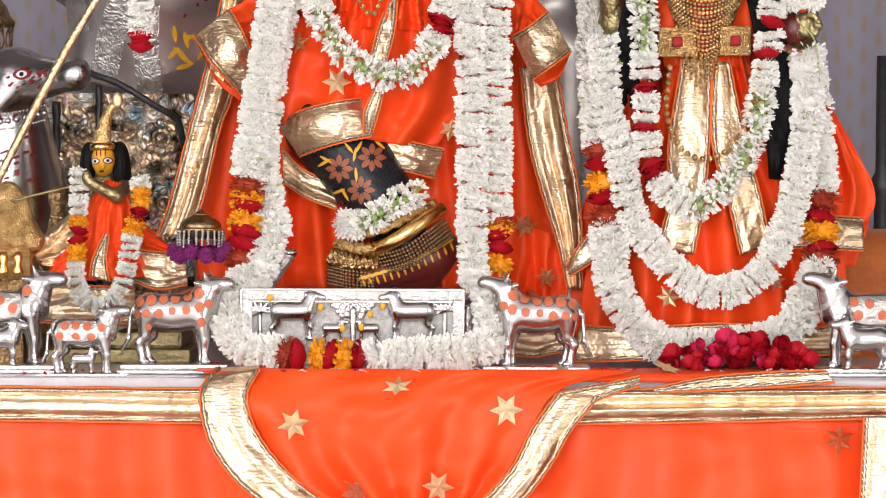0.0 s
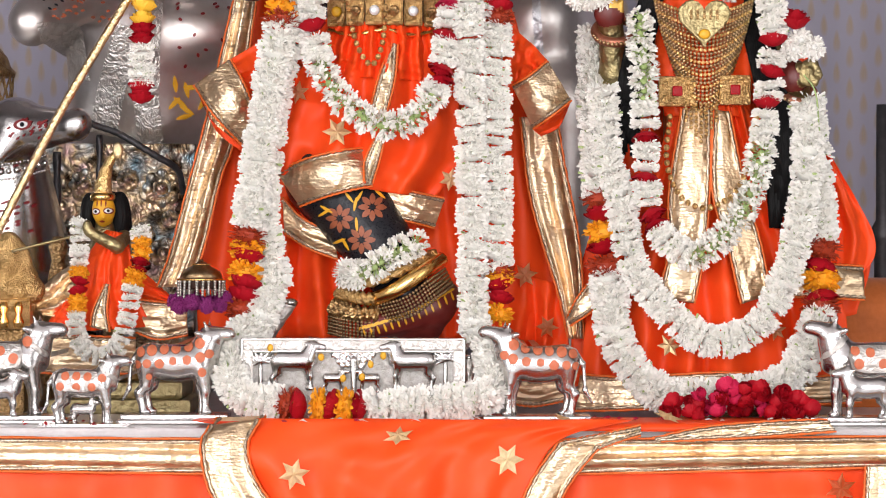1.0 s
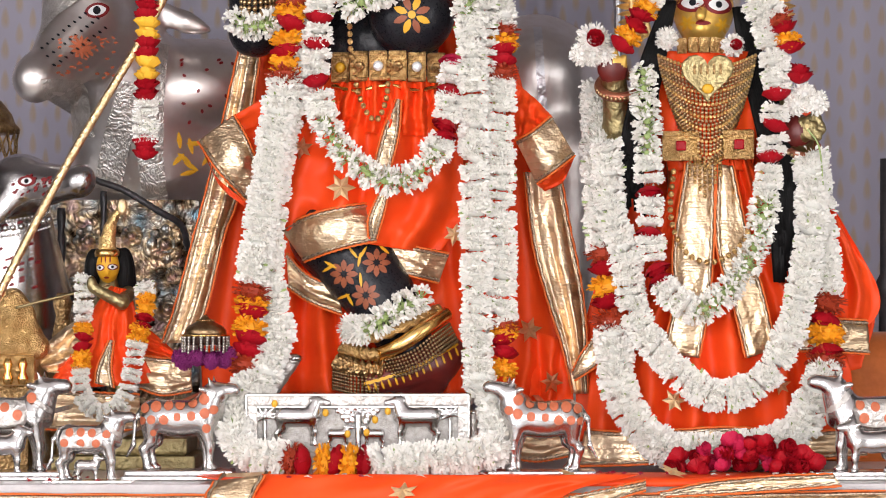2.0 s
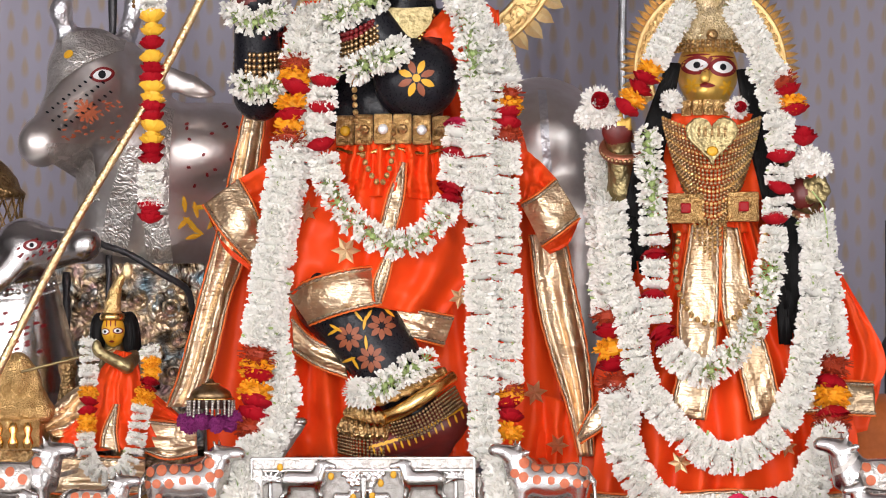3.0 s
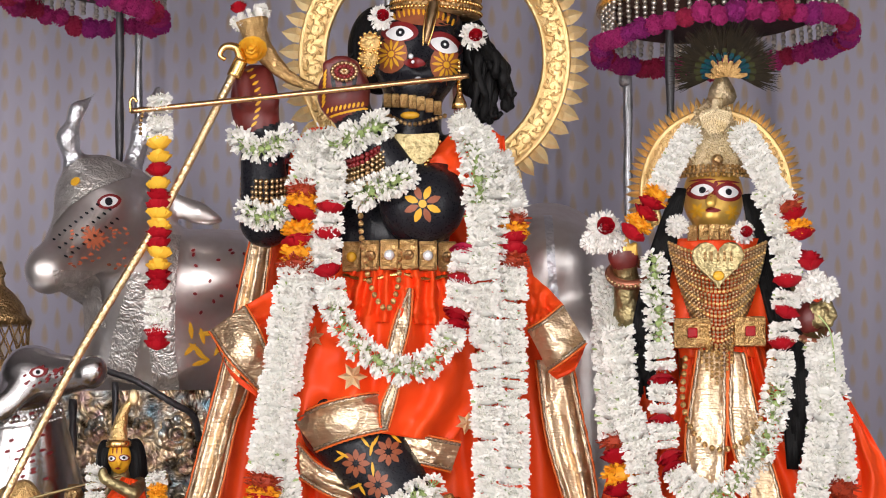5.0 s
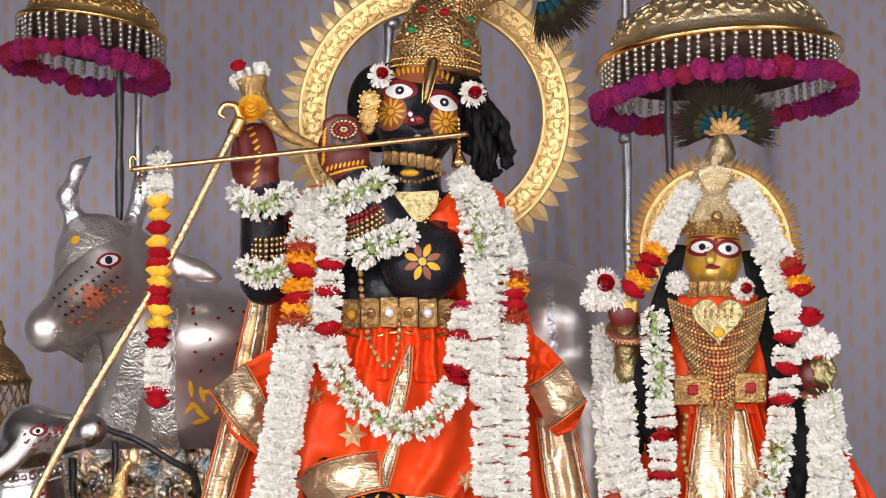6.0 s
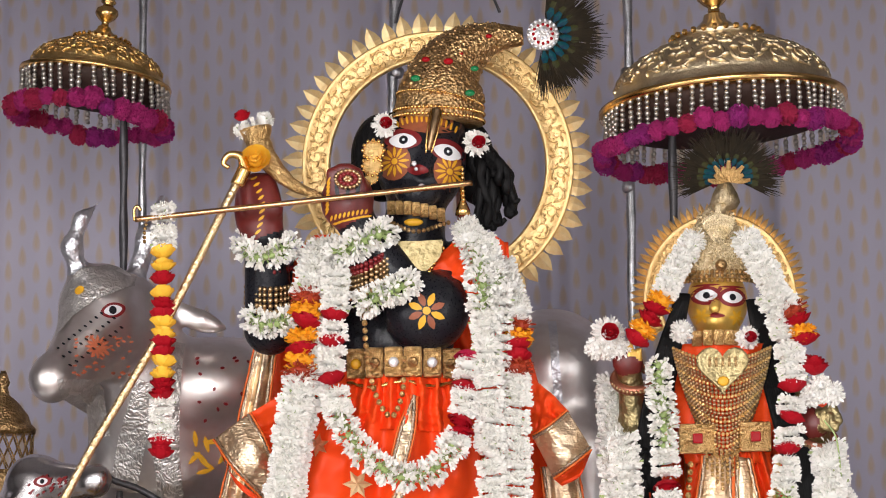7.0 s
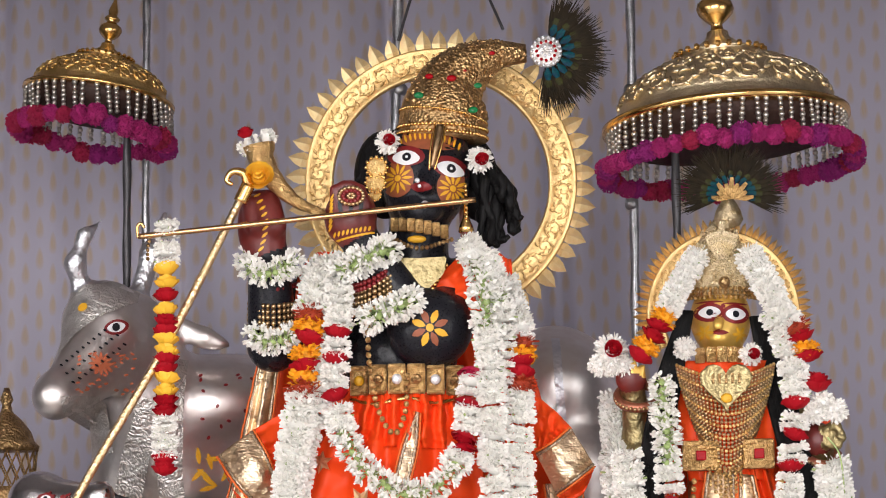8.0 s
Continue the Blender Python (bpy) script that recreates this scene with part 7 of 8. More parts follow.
BR = "beaded antique-gold bracelet on the statue's arm"
wrist_beads((-0.291, 1.695), (-0.217, 1.696), 5, 0.0042, BRONZE_BEAD, 0.045, 3.965, BR)
wrist_beads((-0.283, 1.719), (-0.223, 1.721), 1, 0.0040, RED_PAINT, 0.040, 3.965, "dark red bangle on the statue's wrist")
wrist_beads((-0.143, 1.707), (-0.078, 1.741), 5, 0.0040, BRONZE_BEAD, 0.035, 3.925, BR)
wrist_beads((-0.147, 1.717), (-0.082, 1.749), 2, 0.0038, RED_PAINT, 0.036, 3.925, "dark red bangle on the statue's wrist")


def bangle(a, b, drop, y, label):
    """A thick tilted hoop round a forearm, with beaded edges; a and b (x, z) are its ends to either side."""
    top = thing("bangle", spot(*a, y), label, "bracelet", "bracelets")
    p, q = spot(*a, y), spot(*b, y)
    mid, rx = (p + q) / 2, (q - p).length / 2
    for name, r, size, mat in (("hoop", rx, 0.0070, COPPER), ("beading", rx * 1.16, 0, BRONZE_BEAD), ("beading", rx * 0.90, 0, BRONZE_BEAD)):
        line = [mid + (q - p).normalized() * r * math.cos(t) + Vector((0, -r * 0.85 * math.sin(t) - (0 if size else 0.003), -drop * math.sin(t) * r / rx)) for t in [2 * math.pi * k / 24 for k in range(25)]]
        if size:
            part(name, tube(line, size, 10, 48), mat, top)
        else:
            stuffed(part(name, beads(line, 0.0030), mat, top))


bangle((0.231, 1.554), (0.289, 1.557), 0.018, 3.965, "thick copper bangle with gold beaded edges on the raised arm")
bangle((0.490, 1.474), (0.540, 1.466), 0.016, 3.955, "thick copper bangle with gold beaded edges on the lowered arm")
ring = thing("finger_ring", spot(-0.145, 1.852, 3.87), "round jewelled ring of dark stones on the red palm", "ring")
for r, n in ((0.017, 18), (0.011, 12), (0.004, 6)):
    bm = bmesh.new()
    for k in range(n):
        a = 2 * math.pi * k / n
        ball(spot(-0.145, 1.848, 3.872) + Vector((r * math.cos(a), 0, r * 0.7 * math.sin(a))), 0.0034, bm, 6)
    stuffed(part("stone_ring", bm, BRONZE_BEAD if r > 0.015 or r < 0.005 else RED_PAINT, ring))

ank = thing("anklet", spot(-0.059, 1.185, 3.9), "stack of heavy beaded gold anklets above the red foot", "anklet")
for pts, r, m, tw in (([(-0.131, 1.205, 3.93), (-0.091, 1.199, 3.885), (-0.043, 1.216, 3.88), (0.003, 1.240, 3.92)], 0.0065, GOLD, 0.25), ([(-0.133, 1.185, 3.93), (-0.099, 1.177, 3.89), (-0.079, 1.175, 3.89)], 0.008, GOLD, 0.25), ([(-0.087, 1.173, 3.90), (-0.051, 1.189, 3.875), (-0.015, 1.213, 3.88), (0.013, 1.232, 3.92)], 0.0105, GOLD_PLAIN, 0.0), ([(-0.139, 1.165, 3.93), (-0.111, 1.157, 3.90), (-0.075, 1.153, 3.895)], 0.011, GOLD_DARK, 0.3)):
    part("bangle", tube(spots(pts), r, 12, 60, tw), m, ank)
for r in range(6):
    stuffed(part("beading", beads([p + Vector((0.0022 * r, 0, -0.0046 * r)) for p in spots([(-0.085, 1.164, 3.90), (-0.039, 1.177, 3.872), (-0.007, 1.200, 3.875), (0.018, 1.218, 3.92)])], 0.0026), BRONZE_DARK, ank))
for r in range(6):
    stuffed(part("beading", beads([p + Vector((0, 0, -0.0046 * r)) for p in spots([(-0.146, 1.151, 3.93), (-0.119, 1.145, 3.895), (-0.083, 1.141, 3.89)])], 0.0026), BRONZE_DARK, ank))

# flute, staff and horn
fl_ = thing("flute", spot(-0.211, 1.814, 3.86), "slender polished gold flute held across the statue's lips", "flute")
part("pipe", tube(spots([(-0.450, 1.793, 3.86), (-0.211, 1.816, 3.86), (0.033, 1.840, 3.885)]), 0.0040, 12, 40), material("flute_gold", (0.72, 0.42, 0.20), 0.22, 1.0, vary=0.2, scale=50), fl_)
part("end_curl", tube(spots([(-0.450, 1.791, 3.86), (-0.451, 1.807, 3.86), (-0.446, 1.812, 3.86), (-0.441, 1.806, 3.86)]), 0.0022, 8, 24), GOLD_PLAIN, fl_)
stuffed(part("tassel", beads(spots([(-0.433, 1.792, 3.86), (-0.436, 1.776, 3.86), (-0.436, 1.761, 3.86)]), 0.0030), GOLD_DARK, fl_))
st = thing("golden_staff", spot(-0.659, 1.183, 3.86), "twisted gold staff with a curled head leaning before the bull", "staff")
part("shaft", tube(spots([(-0.294, 1.864, 3.88), (-0.405, 1.646, 3.86), (-0.531, 1.431, 3.84), (-0.675, 1.151, 3.82)]), 0.0058, 10, 420, 0.03), STAFF_GOLD, st)
part("collar", tube(spots([(-0.292, 1.866, 3.88), (-0.304, 1.841, 3.88)]), 0.0098, 14, 6), GOLD_PLAIN, st)
part("curl", tube(spots([(-0.292, 1.864, 3.88), (-0.298, 1.882, 3.88), (-0.315, 1.885, 3.88), (-0.323, 1.873, 3.88), (-0.315, 1.866, 3.88)]), lambda t: 0.008 - 0.005 * t, 10, 30), GOLD_PLAIN, st)
part("horn", tube(spots([(-0.277, 1.923, 3.90), (-0.271, 1.897, 3.90), (-0.252, 1.868, 3.90), (-0.223, 1.840, 3.90), (-0.183, 1.822, 3.90)]), lambda t: 0.023 - 0.018 * t ** 0.7, 16, 40, 0.04), GOLD, st, "embossed gold horn")

# ---- jewels of the consort ----
cc = thing("crown", spot(0.384, 1.706, 3.99), "tall openwork pale gold crown with a leaf finial", "crown")
base = spot(0.380, 1.696, 3.99)
part("tiara", lathe(base, [(0.052, 0), (0.054, 0.010), (0.050, 0.030), (0.046, 0.045), (0.038, 0.062), (0.028, 0.082), (0.016, 0.100), (0.006, 0.112)], 40, None, None, 0.6), CROWN_PALE, cc, "embossed pale gold tiara")
rng = random.Random(12)
bm = bmesh.new()
for k in range(260):
    h = rng.uniform(0.012, 0.098)
    r = 0.054 - 0.40 * max(0, h - 0.02)
    a = rng.uniform(0.05, 0.95) * math.pi
    ball(base + Vector((-r * math.cos(a), -r * 0.6 * math.sin(a), h)), rng.uniform(0.0014, 0.0030), bm, 5)
stuffed(part("filigree", bm, CROWN_PALE, cc, "pale gold filigree grains"))
for r in range(3):
    bm = bmesh.new()
    for k in range(22):
        a = math.pi * (k + 0.5) / 22
        ball(base + Vector((-(0.054 - 0.002 * r) * math.cos(a), -0.036 * math.sin(a), 0.006 * r - 0.004)), 0.0034, bm, 6)
    stuffed(part("beading", bm, GOLD, cc))
part("boss", ball(base + Vector((0.002, -0.04, 0.016)), 0.0085, None, 12), GOLD_DARK, cc)
rng = random.Random(4)
for k in range(9):
    a = radians(58 + 64 * k / 8)
    w = Vector((math.cos(a), -0.1, math.sin(a) * 1.5))
    bm = bmesh.new()
    petal(bm, base + Vector((0.0, -0.034, 0.035)) + w * 0.012, w.normalized(), w.cross(Vector((0, 1, 0))).normalized(), 0.036 if k != 4 else 0.05, 0.012, 0.5, 0)
    part("leaf", bm, CROWN_PALE, cc)
q = spot(0.394, 1.819, 3.97)
bm = bmesh.new()
out = [(0, 0.030), (0.010, 0.014), (0.018, 0.000), (0.021, -0.012), (0.016, -0.021), (0.006, -0.024), (-0.006, -0.024), (-0.016, -0.021), (-0.021, -0.012), (-0.018, 0.0), (-0.010, 0.014)]
mid = bm.verts.new(q + Vector((0, -0.010, -0.004)))
vs = [bm.verts.new(q + Vector((u, 0, v))) for u, v in out]
back = bm.verts.new(q + Vector((0, 0.004, -0.004)))
for i in range(len(vs)):
    bm.faces.new((mid, vs[i], vs[(i + 1) % len(vs)]))
    bm.faces.new((back, vs[(i + 1) % len(vs)], vs[i]))
part("finial_leaf", bm, CROWN_PALE, cc)
part("stem", tube([q + Vector((0, 0, -0.02)), base + Vector((0, -0.02, 0.10))], 0.008, 10, 8), CROWN_PALE, cc)

bust = thing("necklace", spot(0.384, 1.571, 3.93), "net of gold beads with brass heart pendant on the consort", "necklace")
for r in range(26):
    t = r / 25
    half = 86 - 46 * t ** 1.3
    v0, v1 = 266 + 152 * t, 288 + 182 * t
    pts = []
    for k in range(7):
        s = k / 6 * 2 - 1
        x, z = 0.384, 1.597
        pts.append(spot(x + s * half * S, z - ((v1 - 268) - (v1 - v0) * s * s) * S, 3.948 - 0.030 * (1 - s * s) - 0.004 * (1 - t)))
    stuffed(part("beading", beads(pts, 0.0029, None, 1.95), BRONZE_BEAD if r % 3 else GOLD_PALE, bust))
for k in range(7):
    x, z = 0.359, 1.441
    stuffed(part("bead_fringe", beads([spot(x + k * 9 * S, z + 0.01, 3.915), spot(x + k * 9 * S, z - 0.012 - 0.010 * (3 - abs(k - 3)), 3.905)], 0.003), GOLD, bust))
c = spot(0.384, 1.571, 3.905)
bm = bmesh.new()
hv = []
for k in range(28):
    t = 2 * math.pi * k / 28
    hv.append((0.0026 * 0.98 * 16 * math.sin(t) ** 3 * 0.88, 0.0026 * (13 * math.cos(t) - 5 * math.cos(2 * t) - 2 * math.cos(3 * t) - math.cos(4 * t)) * 0.88))
mid = bm.verts.new(c + Vector((0, -0.010, 0)))
vi = [bm.verts.new(c + Vector((u * 0.9, -0.008, v * 0.9))) for u, v in hv]
vo = [bm.verts.new(c + Vector((u, -0.009, v))) for u, v in hv]
vb = [bm.verts.new(c + Vector((u, 0.002, v))) for u, v in hv]
for k in range(28):
    j = (k + 1) % 28
    bm.faces.new((mid, vi[j], vi[k]))
    bm.faces.new((vi[k], vi[j], vo[j], vo[k]))
    bm.faces.new((vo[k], vo[j], vb[j], vb[k]))
heart = part("heart_pendant", bm, BRASS_GREEN, bust, "engraved brass heart pendant")
part("sandal_mark", ball(c + Vector((0, -0.011, -0.02)), 0.007, None, 8, (1.2, 0.4, 1)), YELLOW, heart)
for k in range(5):
    part("engraving", block(c + Vector((-0.02 + 0.009 * k, -0.0115, 0.000)), c + Vector((-0.0165 + 0.009 * k, -0.0098, 0.014)), 0.0), GOLD_DARK, heart, smooth=False)
for k in range(5):
    a = spot(0.341, 1.613, 3.96).lerp(spot(0.415, 1.613, 3.96), k / 5)
    off = 0.022 * math.sin(math.pi * (k + 0.5) / 5)
    part("choker_plate", block((a.x, 3.96 - off, a.z - 0.012), (a.x + 0.0142, 3.966 - off, a.z + 0.010), 0.002), GOLD, bust, smooth=False)
cb = thing("belt", spot(0.383, 1.471, 3.94), "gold plate belt with square red stones on the consort", "belt")
for x, z, w in ((0.346, 1.471, 0.026), (0.428, 1.473, 0.022)):
    q = spot(x, z, 3.925)
    b = part("plate", block(q + Vector((-w, -0.006, -0.022)), q + Vector((w, 0.004, 0.020)), 0.004), GOLD, cb, smooth=False)
    part("stone", block(q + Vector((-0.007, -0.012, -0.008)), q + Vector((0.007, -0.005, 0.006)), 0.002), GEM_RED, b, smooth=False)
    part("plate_rim", block(q + Vector((-w + 0.001, -0.010, 0.013)), q + Vector((w - 0.001, -0.005, 0.018)), 0.001), GOLD, b, smooth=False)
gj = thing("bead_chain", spot(0.388, 1.307, 3.88), "long gold bead chain hanging over the consort's gown", "necklace")
stuffed(part("bead_string", beads(spots([(0.336, 1.434, 3.90), (0.332, 1.370, 3.89), (0.352, 1.321, 3.88), (0.388, 1.305, 3.875), (0.428, 1.327, 3.88), (0.452, 1.379, 3.89), (0.460, 1.443, 3.90)]), 0.0046, None, 2.3), GOLD, gj))
# the consort's black hair
hair = thing("hair", spot(0.390, 1.571, 4.0), "long straight black hair falling behind the consort's shoulders", "hair")
for k in range(38):
    rng = random.Random(k)
    o = rng.uniform(-20, 20) * S
    x0, z0 = 0.331, 1.676
    x1, z1 = 0.302, 1.571
    x2, z2 = 0.276, 1.451
    x3, z3 = 0.278, 1.370
    end = rng.uniform(0, 0.09)
    part("lock", tube(spots([(x0 + o * 0.4, z0, 3.97), (x1 + o, z1, 3.955), (x2 + o, z2, 3.935), (x3 + o, z3 + end, 3.93)]), 0.0045, 5, 16), HAIR, hair)
    x0, z0 = 0.430, 1.667
    x1, z1 = 0.455, 1.571
    x2, z2 = 0.489, 1.426
    x3, z3 = 0.497, 1.267
    part("lock", tube(spots([(x0 + o * 0.4, z0, 3.98), (x1 + o, z1, 3.97), (x2 + o * 1.2, z2, 3.93), (x3 + o, z3 + end, 3.925)]), 0.0050, 5, 16), HAIR, hair)
hanging = thing("stem", spot(0.545, 1.426, 3.91), "thin green flower stem hanging from the consort's hand", "stem")
part("stalk", tube(spots([(0.526, 1.494, 3.905), (0.543, 1.466, 3.90), (0.549, 1.394, 3.905)]), 0.0012, 6, 24), STEM, hanging)

# ---- the small seated figure's things ----
sc = thing("crown", spot(-0.465, 1.318, 4.05), "tall pointed gold crown on the small seated figure", "crown")
part("cone", tube(spots([(-0.466, 1.316, 4.05), (-0.465, 1.340, 4.05), (-0.459, 1.364, 4.05), (-0.447, 1.384, 4.05)]), lambda t: 0.0150 - 0.011 * t, 16, 30, 0.05), GOLD_PALE, sc)
part("leaf", ball(spot(-0.445, 1.385, 4.045), 0.010, None, 10, (0.8, 0.4, 1.2)), GOLD_FOIL, sc)
part("band", lathe(spot(-0.466, 1.312, 4.05), [(0.0185, 0.002), (0.0185, 0.009), (0.016, 0.013)], 24), GOLD_PLAIN, sc)
sh = [egg(C(-0.486, 1.296, 4.075), (0.012, 0.018, 0.030)), egg(C(-0.441, 1.288, 4.075), (0.015, 0.018, 0.040)), cap(C(-0.486, 1.296, 4.08), C(-0.491, 1.280, 4.085), 0.010, 0.006), cap(C(-0.442, 1.296, 4.075), C(-0.429, 1.268, 4.08), 0.012, 0.006), egg(C(-0.464, 1.312, 4.075), (0.024, 0.02, 0.018))]
single("wig", solid(sh, 0.0022, 0.006), HAIR, "black shoulder-length hair of the small seated figure", "wig")
sd = thing("small_robe", spot(-0.459, 1.112, 4.05), "orange robe with gold brocade on the small seated figure", "robe")
part("shawl", sheet([(-0.461, 1.273, 4.035), (-0.485, 1.240, 4.03), (-0.493, 1.192, 4.02), (-0.519, 1.128, 4.01)], [(-0.434, 1.268, 4.04), (-0.426, 1.236, 4.03), (-0.422, 1.192, 4.02), (-0.397, 1.136, 4.01)], 4, 0.006, 0.022, 30, 30, seed=51, crease=0.004), ORANGE, sd)
part("wing", sheet([(-0.491, 1.236, 4.07), (-0.535, 1.207, 4.06), (-0.571, 1.171, 4.05)], [(-0.479, 1.176, 4.05), (-0.515, 1.152, 4.04), (-0.551, 1.151, 4.04)], 2, 0.008, 0, 24, 24, seed=52), GOLD_CLOTH, sd, "gold brocade wing of the robe")
part("wing", sheet([(-0.431, 1.224, 4.06), (-0.403, 1.208, 4.05), (-0.371, 1.180, 4.04)], [(-0.431, 1.176, 4.05), (-0.411, 1.168, 4.04), (-0.367, 1.164, 4.03)], 2, 0.006, 0.005, 24, 24, seed=53), ORANGE, sd)
band("border", [(-0.421, 1.176, 4.03), (-0.395, 1.172, 4.025), (-0.347, 1.168, 4.03)], [(-0.419, 1.128, 4.02), (-0.387, 1.118, 4.015), (-0.345, 1.124, 4.02)], sd, 2, 0.006, 0.006, seed=54)
part("skirt", sheet([(-0.523, 1.176, 4.05), (-0.547, 1.135, 4.04), (-0.551, 1.123, 4.04)], [(-0.483, 1.176, 4.04), (-0.491, 1.136, 4.02), (-0.499, 1.124, 4.02)], 2, 0.006, 0.004, 20, 20, seed=55), ORANGE, sd)
band("border", [(-0.551, 1.127, 4.03), (-0.507, 1.124, 4.01), (-0.419, 1.120, 4.0)], [(-0.553, 1.071, 4.02), (-0.507, 1.068, 4.0), (-0.419, 1.070, 3.99)], sd, 3, 0.006, 0.006, seed=56)
band("sash", [(-0.463, 1.196, 4.0), (-0.479, 1.160, 3.99), (-0.483, 1.136, 3.985)], [(-0.455, 1.196, 4.0), (-0.459, 1.160, 3.99), (-0.455, 1.128, 3.985)], sd, 1, 0.004, 0.003, 10, 20, seed=57)
sf = thing("flute", spot(-0.531, 1.257, 4.0), "thin brass flute of the small seated figure", "flute")
part("pipe", tube(spots([(-0.595, 1.242, 4.0), (-0.459, 1.276, 4.0)]), 0.0020, 8, 16), BRASS_GREEN, sf)
seat = thing("pedestal", spot(-0.427, 1.048, 4.1), "stepped brass pedestal under the small seated figure", "pedestal")
a, b = spot(-0.535, 1.047, 4.08), spot(-0.335, 1.048, 4.08)
part("plinth", block((a.x, 4.0, Z0), (b.x, 4.2, Z0 + 0.020), 0.003), BRASS_GREEN, seat, smooth=False)
part("step", block((a.x + 0.012, 4.012, Z0 + 0.020), (b.x - 0.012, 4.19, Z0 + 0.045), 0.006), BRASS_GREEN, seat, smooth=False)
part("cushion", block((a.x + 0.02, 4.03, Z0 + 0.045), (b.x - 0.02, 4.17, Z0 + 0.085), 0.012), GOLD, seat)

# gilt throne edge, lantern, panel behind
gt = thing("gilt_throne", spot(-0.595, 1.143, 4.1), "carved gilt miniature throne with scrolled crest", "throne")
q = spot(-0.607, 1.187, 4.02)
crest = [cap((q.x - 0.06, q.y, q.z), (q.x + 0.04, q.y, q.z), 0.02), egg((q.x, q.y, q.z + 0.035), (0.042, 0.014, 0.045)), egg((q.x + 0.034, q.y, q.z + 0.018), (0.016, 0.014, 0.018)), egg((q.x - 0.04, q.y, q.z + 0.03), (0.03, 0.014, 0.04)), egg((q.x + 0.008, q.y, q.z + 0.068), (0.016, 0.012, 0.016)), egg((q.x + 0.005, q.y - 0.008, q.z + 0.035), (0.018, 0.012, 0.02))]
part("crest", solid(crest, 0.003, 0.006), GOLD, gt)
part("box", block((q.x - 0.12, 4.0, q.z - 0.055), (q.x + 0.042, 4.14, q.z - 0.012), 0.004), GOLD, gt, smooth=False)
for k in range(7):
    part("baluster", lathe((q.x - 0.10 + 0.021 * k, 3.992, q.z - 0.052), [(0.006, 0), (0.008, 0.008), (0.004, 0.018), (0.007, 0.028), (0.004, 0.036)], 10), GOLD_PLAIN, gt)
part("stand", block((q.x - 0.12, 4.02, Z0), (q.x + 0.03, 4.12, q.z - 0.055), 0.004), GOLD_DARK, gt, smooth=False)
la = thing("brass_lantern", spot(-0.633, 1.424, 4.6), "domed antique-brass lantern with chain netting on a tall post", "lantern")
q = spot(-0.636, 1.492, 4.6)
part("dome", lathe(q, [(0.052, -0.004), (0.054, 0.004), (0.046, 0.012), (0.040, 0.028), (0.024, 0.048), (0.010, 0.060), (0.007, 0.072), (0.011, 0.080), (0.004, 0.100)], 28), GOLD_DARK, la)
for k in range(18):
    a = 2 * math.pi * k / 18
    for d in (-1, 1):
        part("chain", tube([q + Vector((0.05 * math.cos(a), 0.05 * math.sin(a), -0.004)), q + Vector((0.048 * math.cos(a + d * 0.5), 0.048 * math.sin(a + d * 0.5), -0.06))], 0.0014, 4, 4), GOLD_DARK, la)
part("bowl", lathe(q, [(0.030, -0.13), (0.046, -0.10), (0.050, -0.075), (0.046, -0.062)], 24), GOLD_DARK, la)
part("post", lathe((q.x, q.y, Z0), [(0.05, 0), (0.05, 0.012), (0.018, 0.03), (0.014, 0.1), (0.014, q.z - Z0 - 0.13)], 16), GOLD_DARK, la)

pn = thing("relief_panel", spot(-0.451, 1.208, 4.40), "dark iridescent embossed silver panel behind the small figure", "panel")
MIRROR = mottled_panel()
a, b = spot(-0.555, 1.395, 4.40), spot(-0.336, 1.396, 4.40)
part("sheet", block((a.x, 4.40, Z0), (b.x, 4.42, a.z), 0.002), MIRROR, pn, smooth=False)
rng = random.Random(2)
for x, z, r in ((-0.383, 1.332, 0.030), (-0.491, 1.336, 0.026), (-0.411, 1.264, 0.022), (-0.379, 1.240, 0.024), (-0.515, 1.264, 0.024), (-0.431, 1.344, 0.018), (-0.371, 1.288, 0.015)):
    q = spot(x, z, 4.395)
    ro = [egg((q.x + r * 0.75 * math.cos(k * 0.785), 4.397, q.z + r * 0.75 * math.sin(k * 0.785)), (r * 0.3, 0.010, r * 0.3)) for k in range(8)] + [egg((q.x, 4.397, q.z), (r * 0.35, 0.014, r * 0.35))]
    part("rosette", solid(ro, 0.004, 0.003), MIRROR, pn)
for x0, z0, x1, z1, r in ((-0.531, 1.383, -0.531, 1.047, 0.006), (-0.471, 1.407, -0.471, 1.048, 0.005)):
    part("rib", tube([spot(x0, z0, 4.39), spot(x1, z1, 4.39)], r, 10, 50, 0.15), IRON, pn)
vs_ = thing("brass_vase", spot(-0.535, 1.207, 4.2), "small dark brass vase standing behind the seated figure", "vase")
q = spot(-0.529, 1.230, 4.2)
part("neck", lathe((q.x, 4.2, q.z - 0.05), [(0.012, 0), (0.016, 0.02), (0.010, 0.05), (0.015, 0.07), (0.008, 0.085)], 18), GOLD_DARK, vs_)
part("body", lathe((q.x, 4.2, Z0), [(0.03, 0), (0.022, 0.02), (0.035, 0.08), (0.03, 0.12), (0.012, q.z - 0.05 - Z0)], 20), GOLD_DARK, vs_)

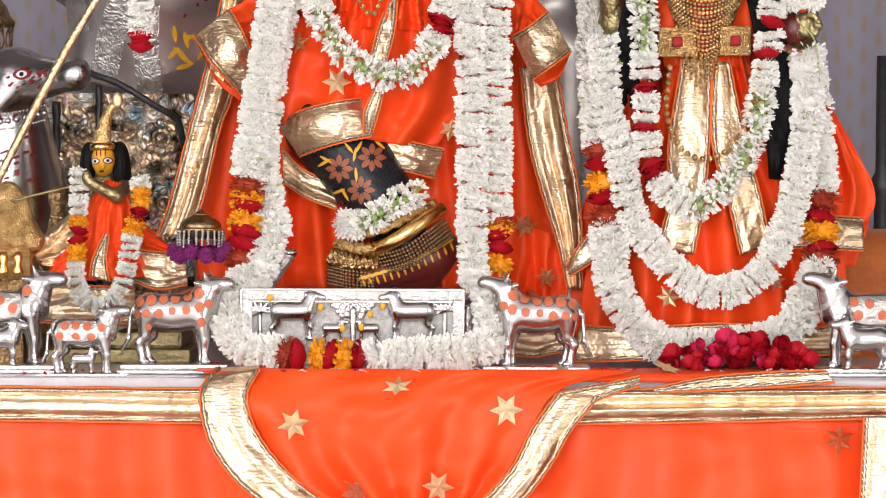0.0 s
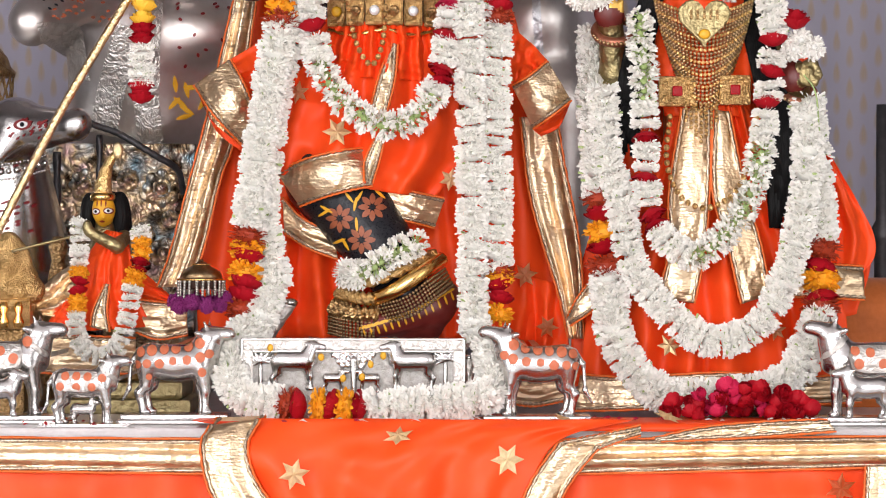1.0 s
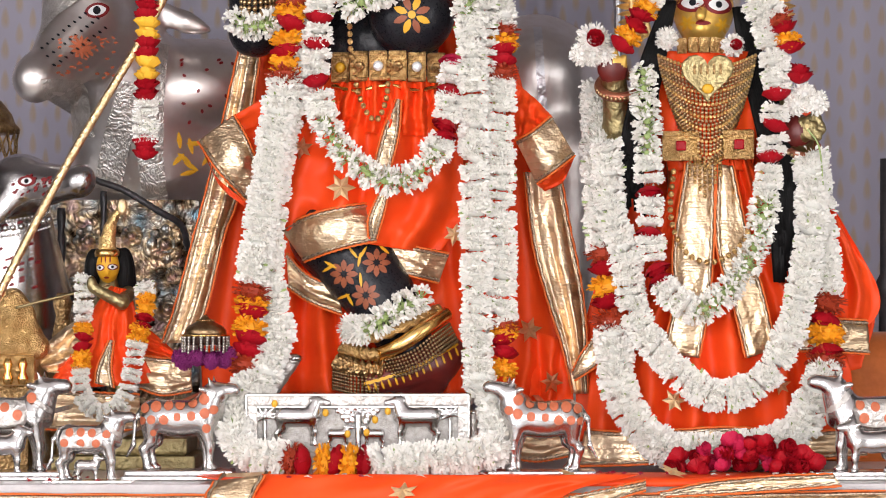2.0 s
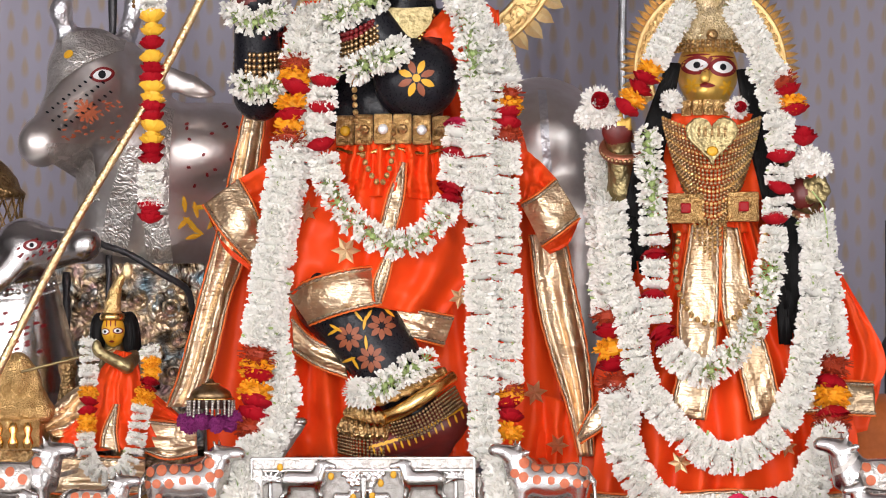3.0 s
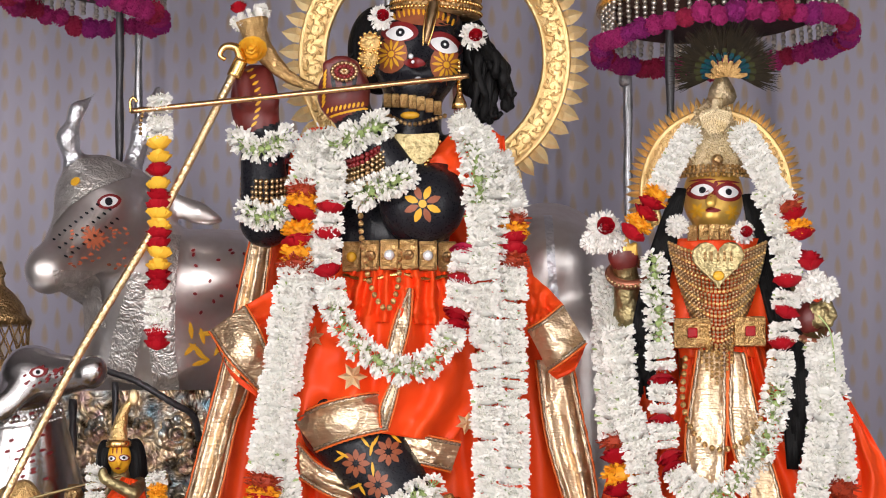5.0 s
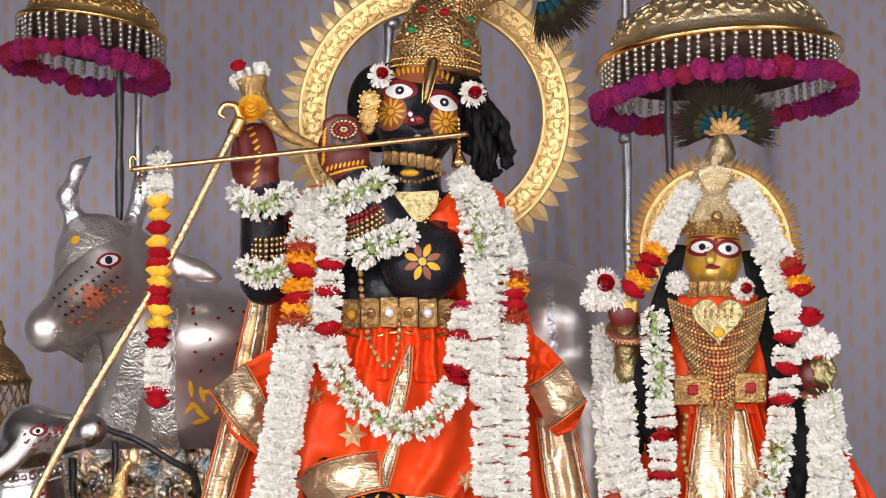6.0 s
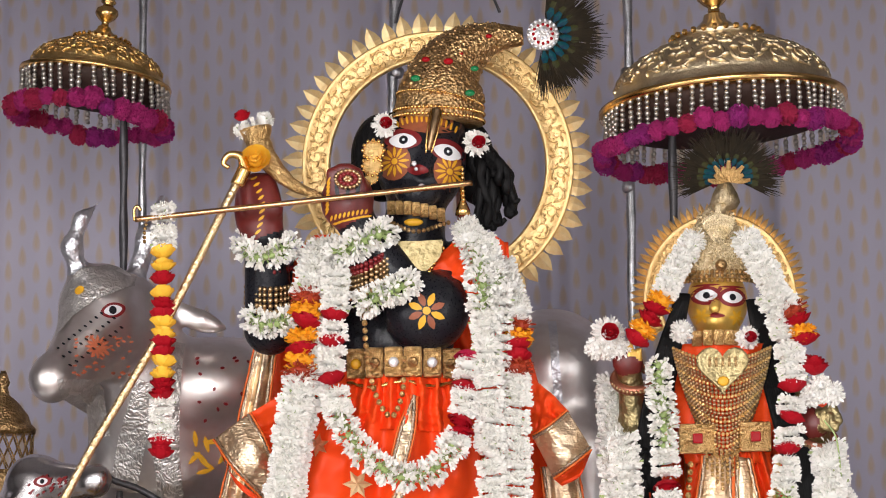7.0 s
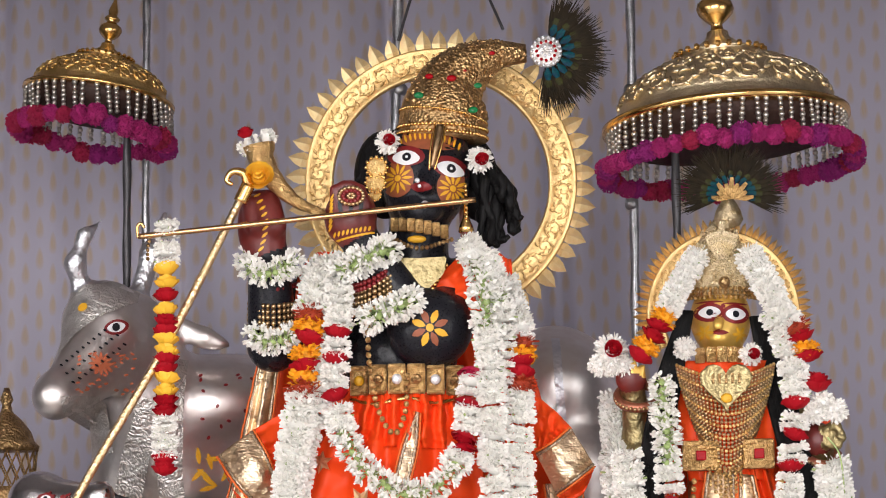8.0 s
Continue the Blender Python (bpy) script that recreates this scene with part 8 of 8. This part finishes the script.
# silver rods beside the plaque, bolster, scattered petals, heap of roses
for pts, r in (([(-0.235, 1.122, 3.90), (-0.202, 1.170, 3.90)], 0.0105), ([(0.053, 1.046, 3.82), (0.052, 1.093, 3.82)], 0.006), ([(-0.278, 1.080, 3.83), (-0.278, 1.096, 3.83)], 0.010)):
    top = thing("silver_rod", spot(*pts[0]), "short engraved dark silver rod lying by the plaque", "rod", "silver rods")
    part("shaft", tube(spots(pts), r, 14, 20, 0.04), SILVER_RELIEF, top)
    part("end_cap", ball(spot(*pts[1]), r * 1.15, None, 12, (1, 1, 0.6)), SILVER, top)
bo = [cap(C(0.589, 1.155, 4.25), C(0.766, 1.156, 4.25), 0.055, 0.055), cap(C(0.590, 1.099, 4.25), C(0.766, 1.100, 4.25), 0.06, 0.06), cap(C(0.590, 1.051, 4.25), C(0.766, 1.052, 4.25), 0.06, 0.06)]
single("bolster", solid(bo, 0.008, 0.03), material("ochre_velvet", (0.62, 0.15, 0.02), 0.7, vary=0.35, scale=20, sheen=0.2), "ochre orange velvet cushion pile behind the consort", "cushion")
dp = thing("dark_post", spot(0.637, 1.195, 4.4), "dark turned metal post standing by the curtain", "post")
q = spot(0.637, 1.195, 4.4)
part("shaft", lathe((q.x, 4.4, Z0), [(0.02, 0), (0.02, 0.10), (0.013, 0.12), (0.012, 0.24), (0.018, 0.25), (0.018, 0.265), (0.010, 0.28), (0.009, 0.46)], 16), IRON, dp)

rng = random.Random(21)
for k in range(62):
    t = rng.random()
    x, z = 0.334, 1.026
    x += t * 255 * S
    top_ = 0.042 * math.sin(math.pi * min(1, max(0, (t * 0.9 + 0.05)))) ** 0.6
    h = rng.random()
    y = 3.735 + 0.09 * (1 - h) * rng.random() + 0.02
    p = Vector((x * y / 4, y, Z0 + 0.012 + top_ * h))
    kind = "p" if rng.random() < 0.3 else "r"
    ob = shared("rose", rng.choice(ROSES[kind]), None, p, (rng.uniform(0, 2.0), rng.uniform(-0.9, 0.9), rng.random() * 6), rng.uniform(0.010, 0.015))
    tagged(ob, "loose pink-crimson rose head in a heap on the altar", "rose", "heap of loose roses")


def fallen(count, x0, x1, y0, y1, mat, size, seed, label, up=0.002):
    rng = random.Random(seed)
    for k in range(count):
        bm = bmesh.new()
        p = Vector((rng.uniform(x0, x1), rng.uniform(y0, y1), Z0 + up))
        a = rng.random() * 6
        w = Vector((math.cos(a), math.sin(a), 0.15)).normalized()
        petal(bm, p, w, Vector((-math.sin(a), math.cos(a), rng.uniform(-0.3, 0.3))).normalized(), size * rng.uniform(0.7, 1.3), size * 0.55, -0.5, 0)
        single("fallen_petal", bm, mat, label, "petal", "fallen petals")


fallen(8, 0.22, 0.33, 3.71, 3.76, ROSE_PINK, 0.014, 1, "fallen crimson rose petal lying on the altar", 0.010)
fallen(12, -0.17, 0.10, 3.66, 3.70, PETAL_WHITE, 0.014, 2, "fallen white petal lying on orange cloth", 0.010)
fallen(3, -0.20, -0.10, 3.66, 3.70, ROSE_PINK, 0.014, 3, "fallen crimson rose petal lying on the altar", 0.010)
fallen(14, -0.56, -0.33, 3.71, 3.80, ROSE, 0.011, 4, "fallen crimson rose petal lying on the altar")
fallen(10, 0.36, 0.50, 3.70, 3.74, PETAL_WHITE, 0.010, 5, "fallen white petal lying on orange cloth", 0.010)
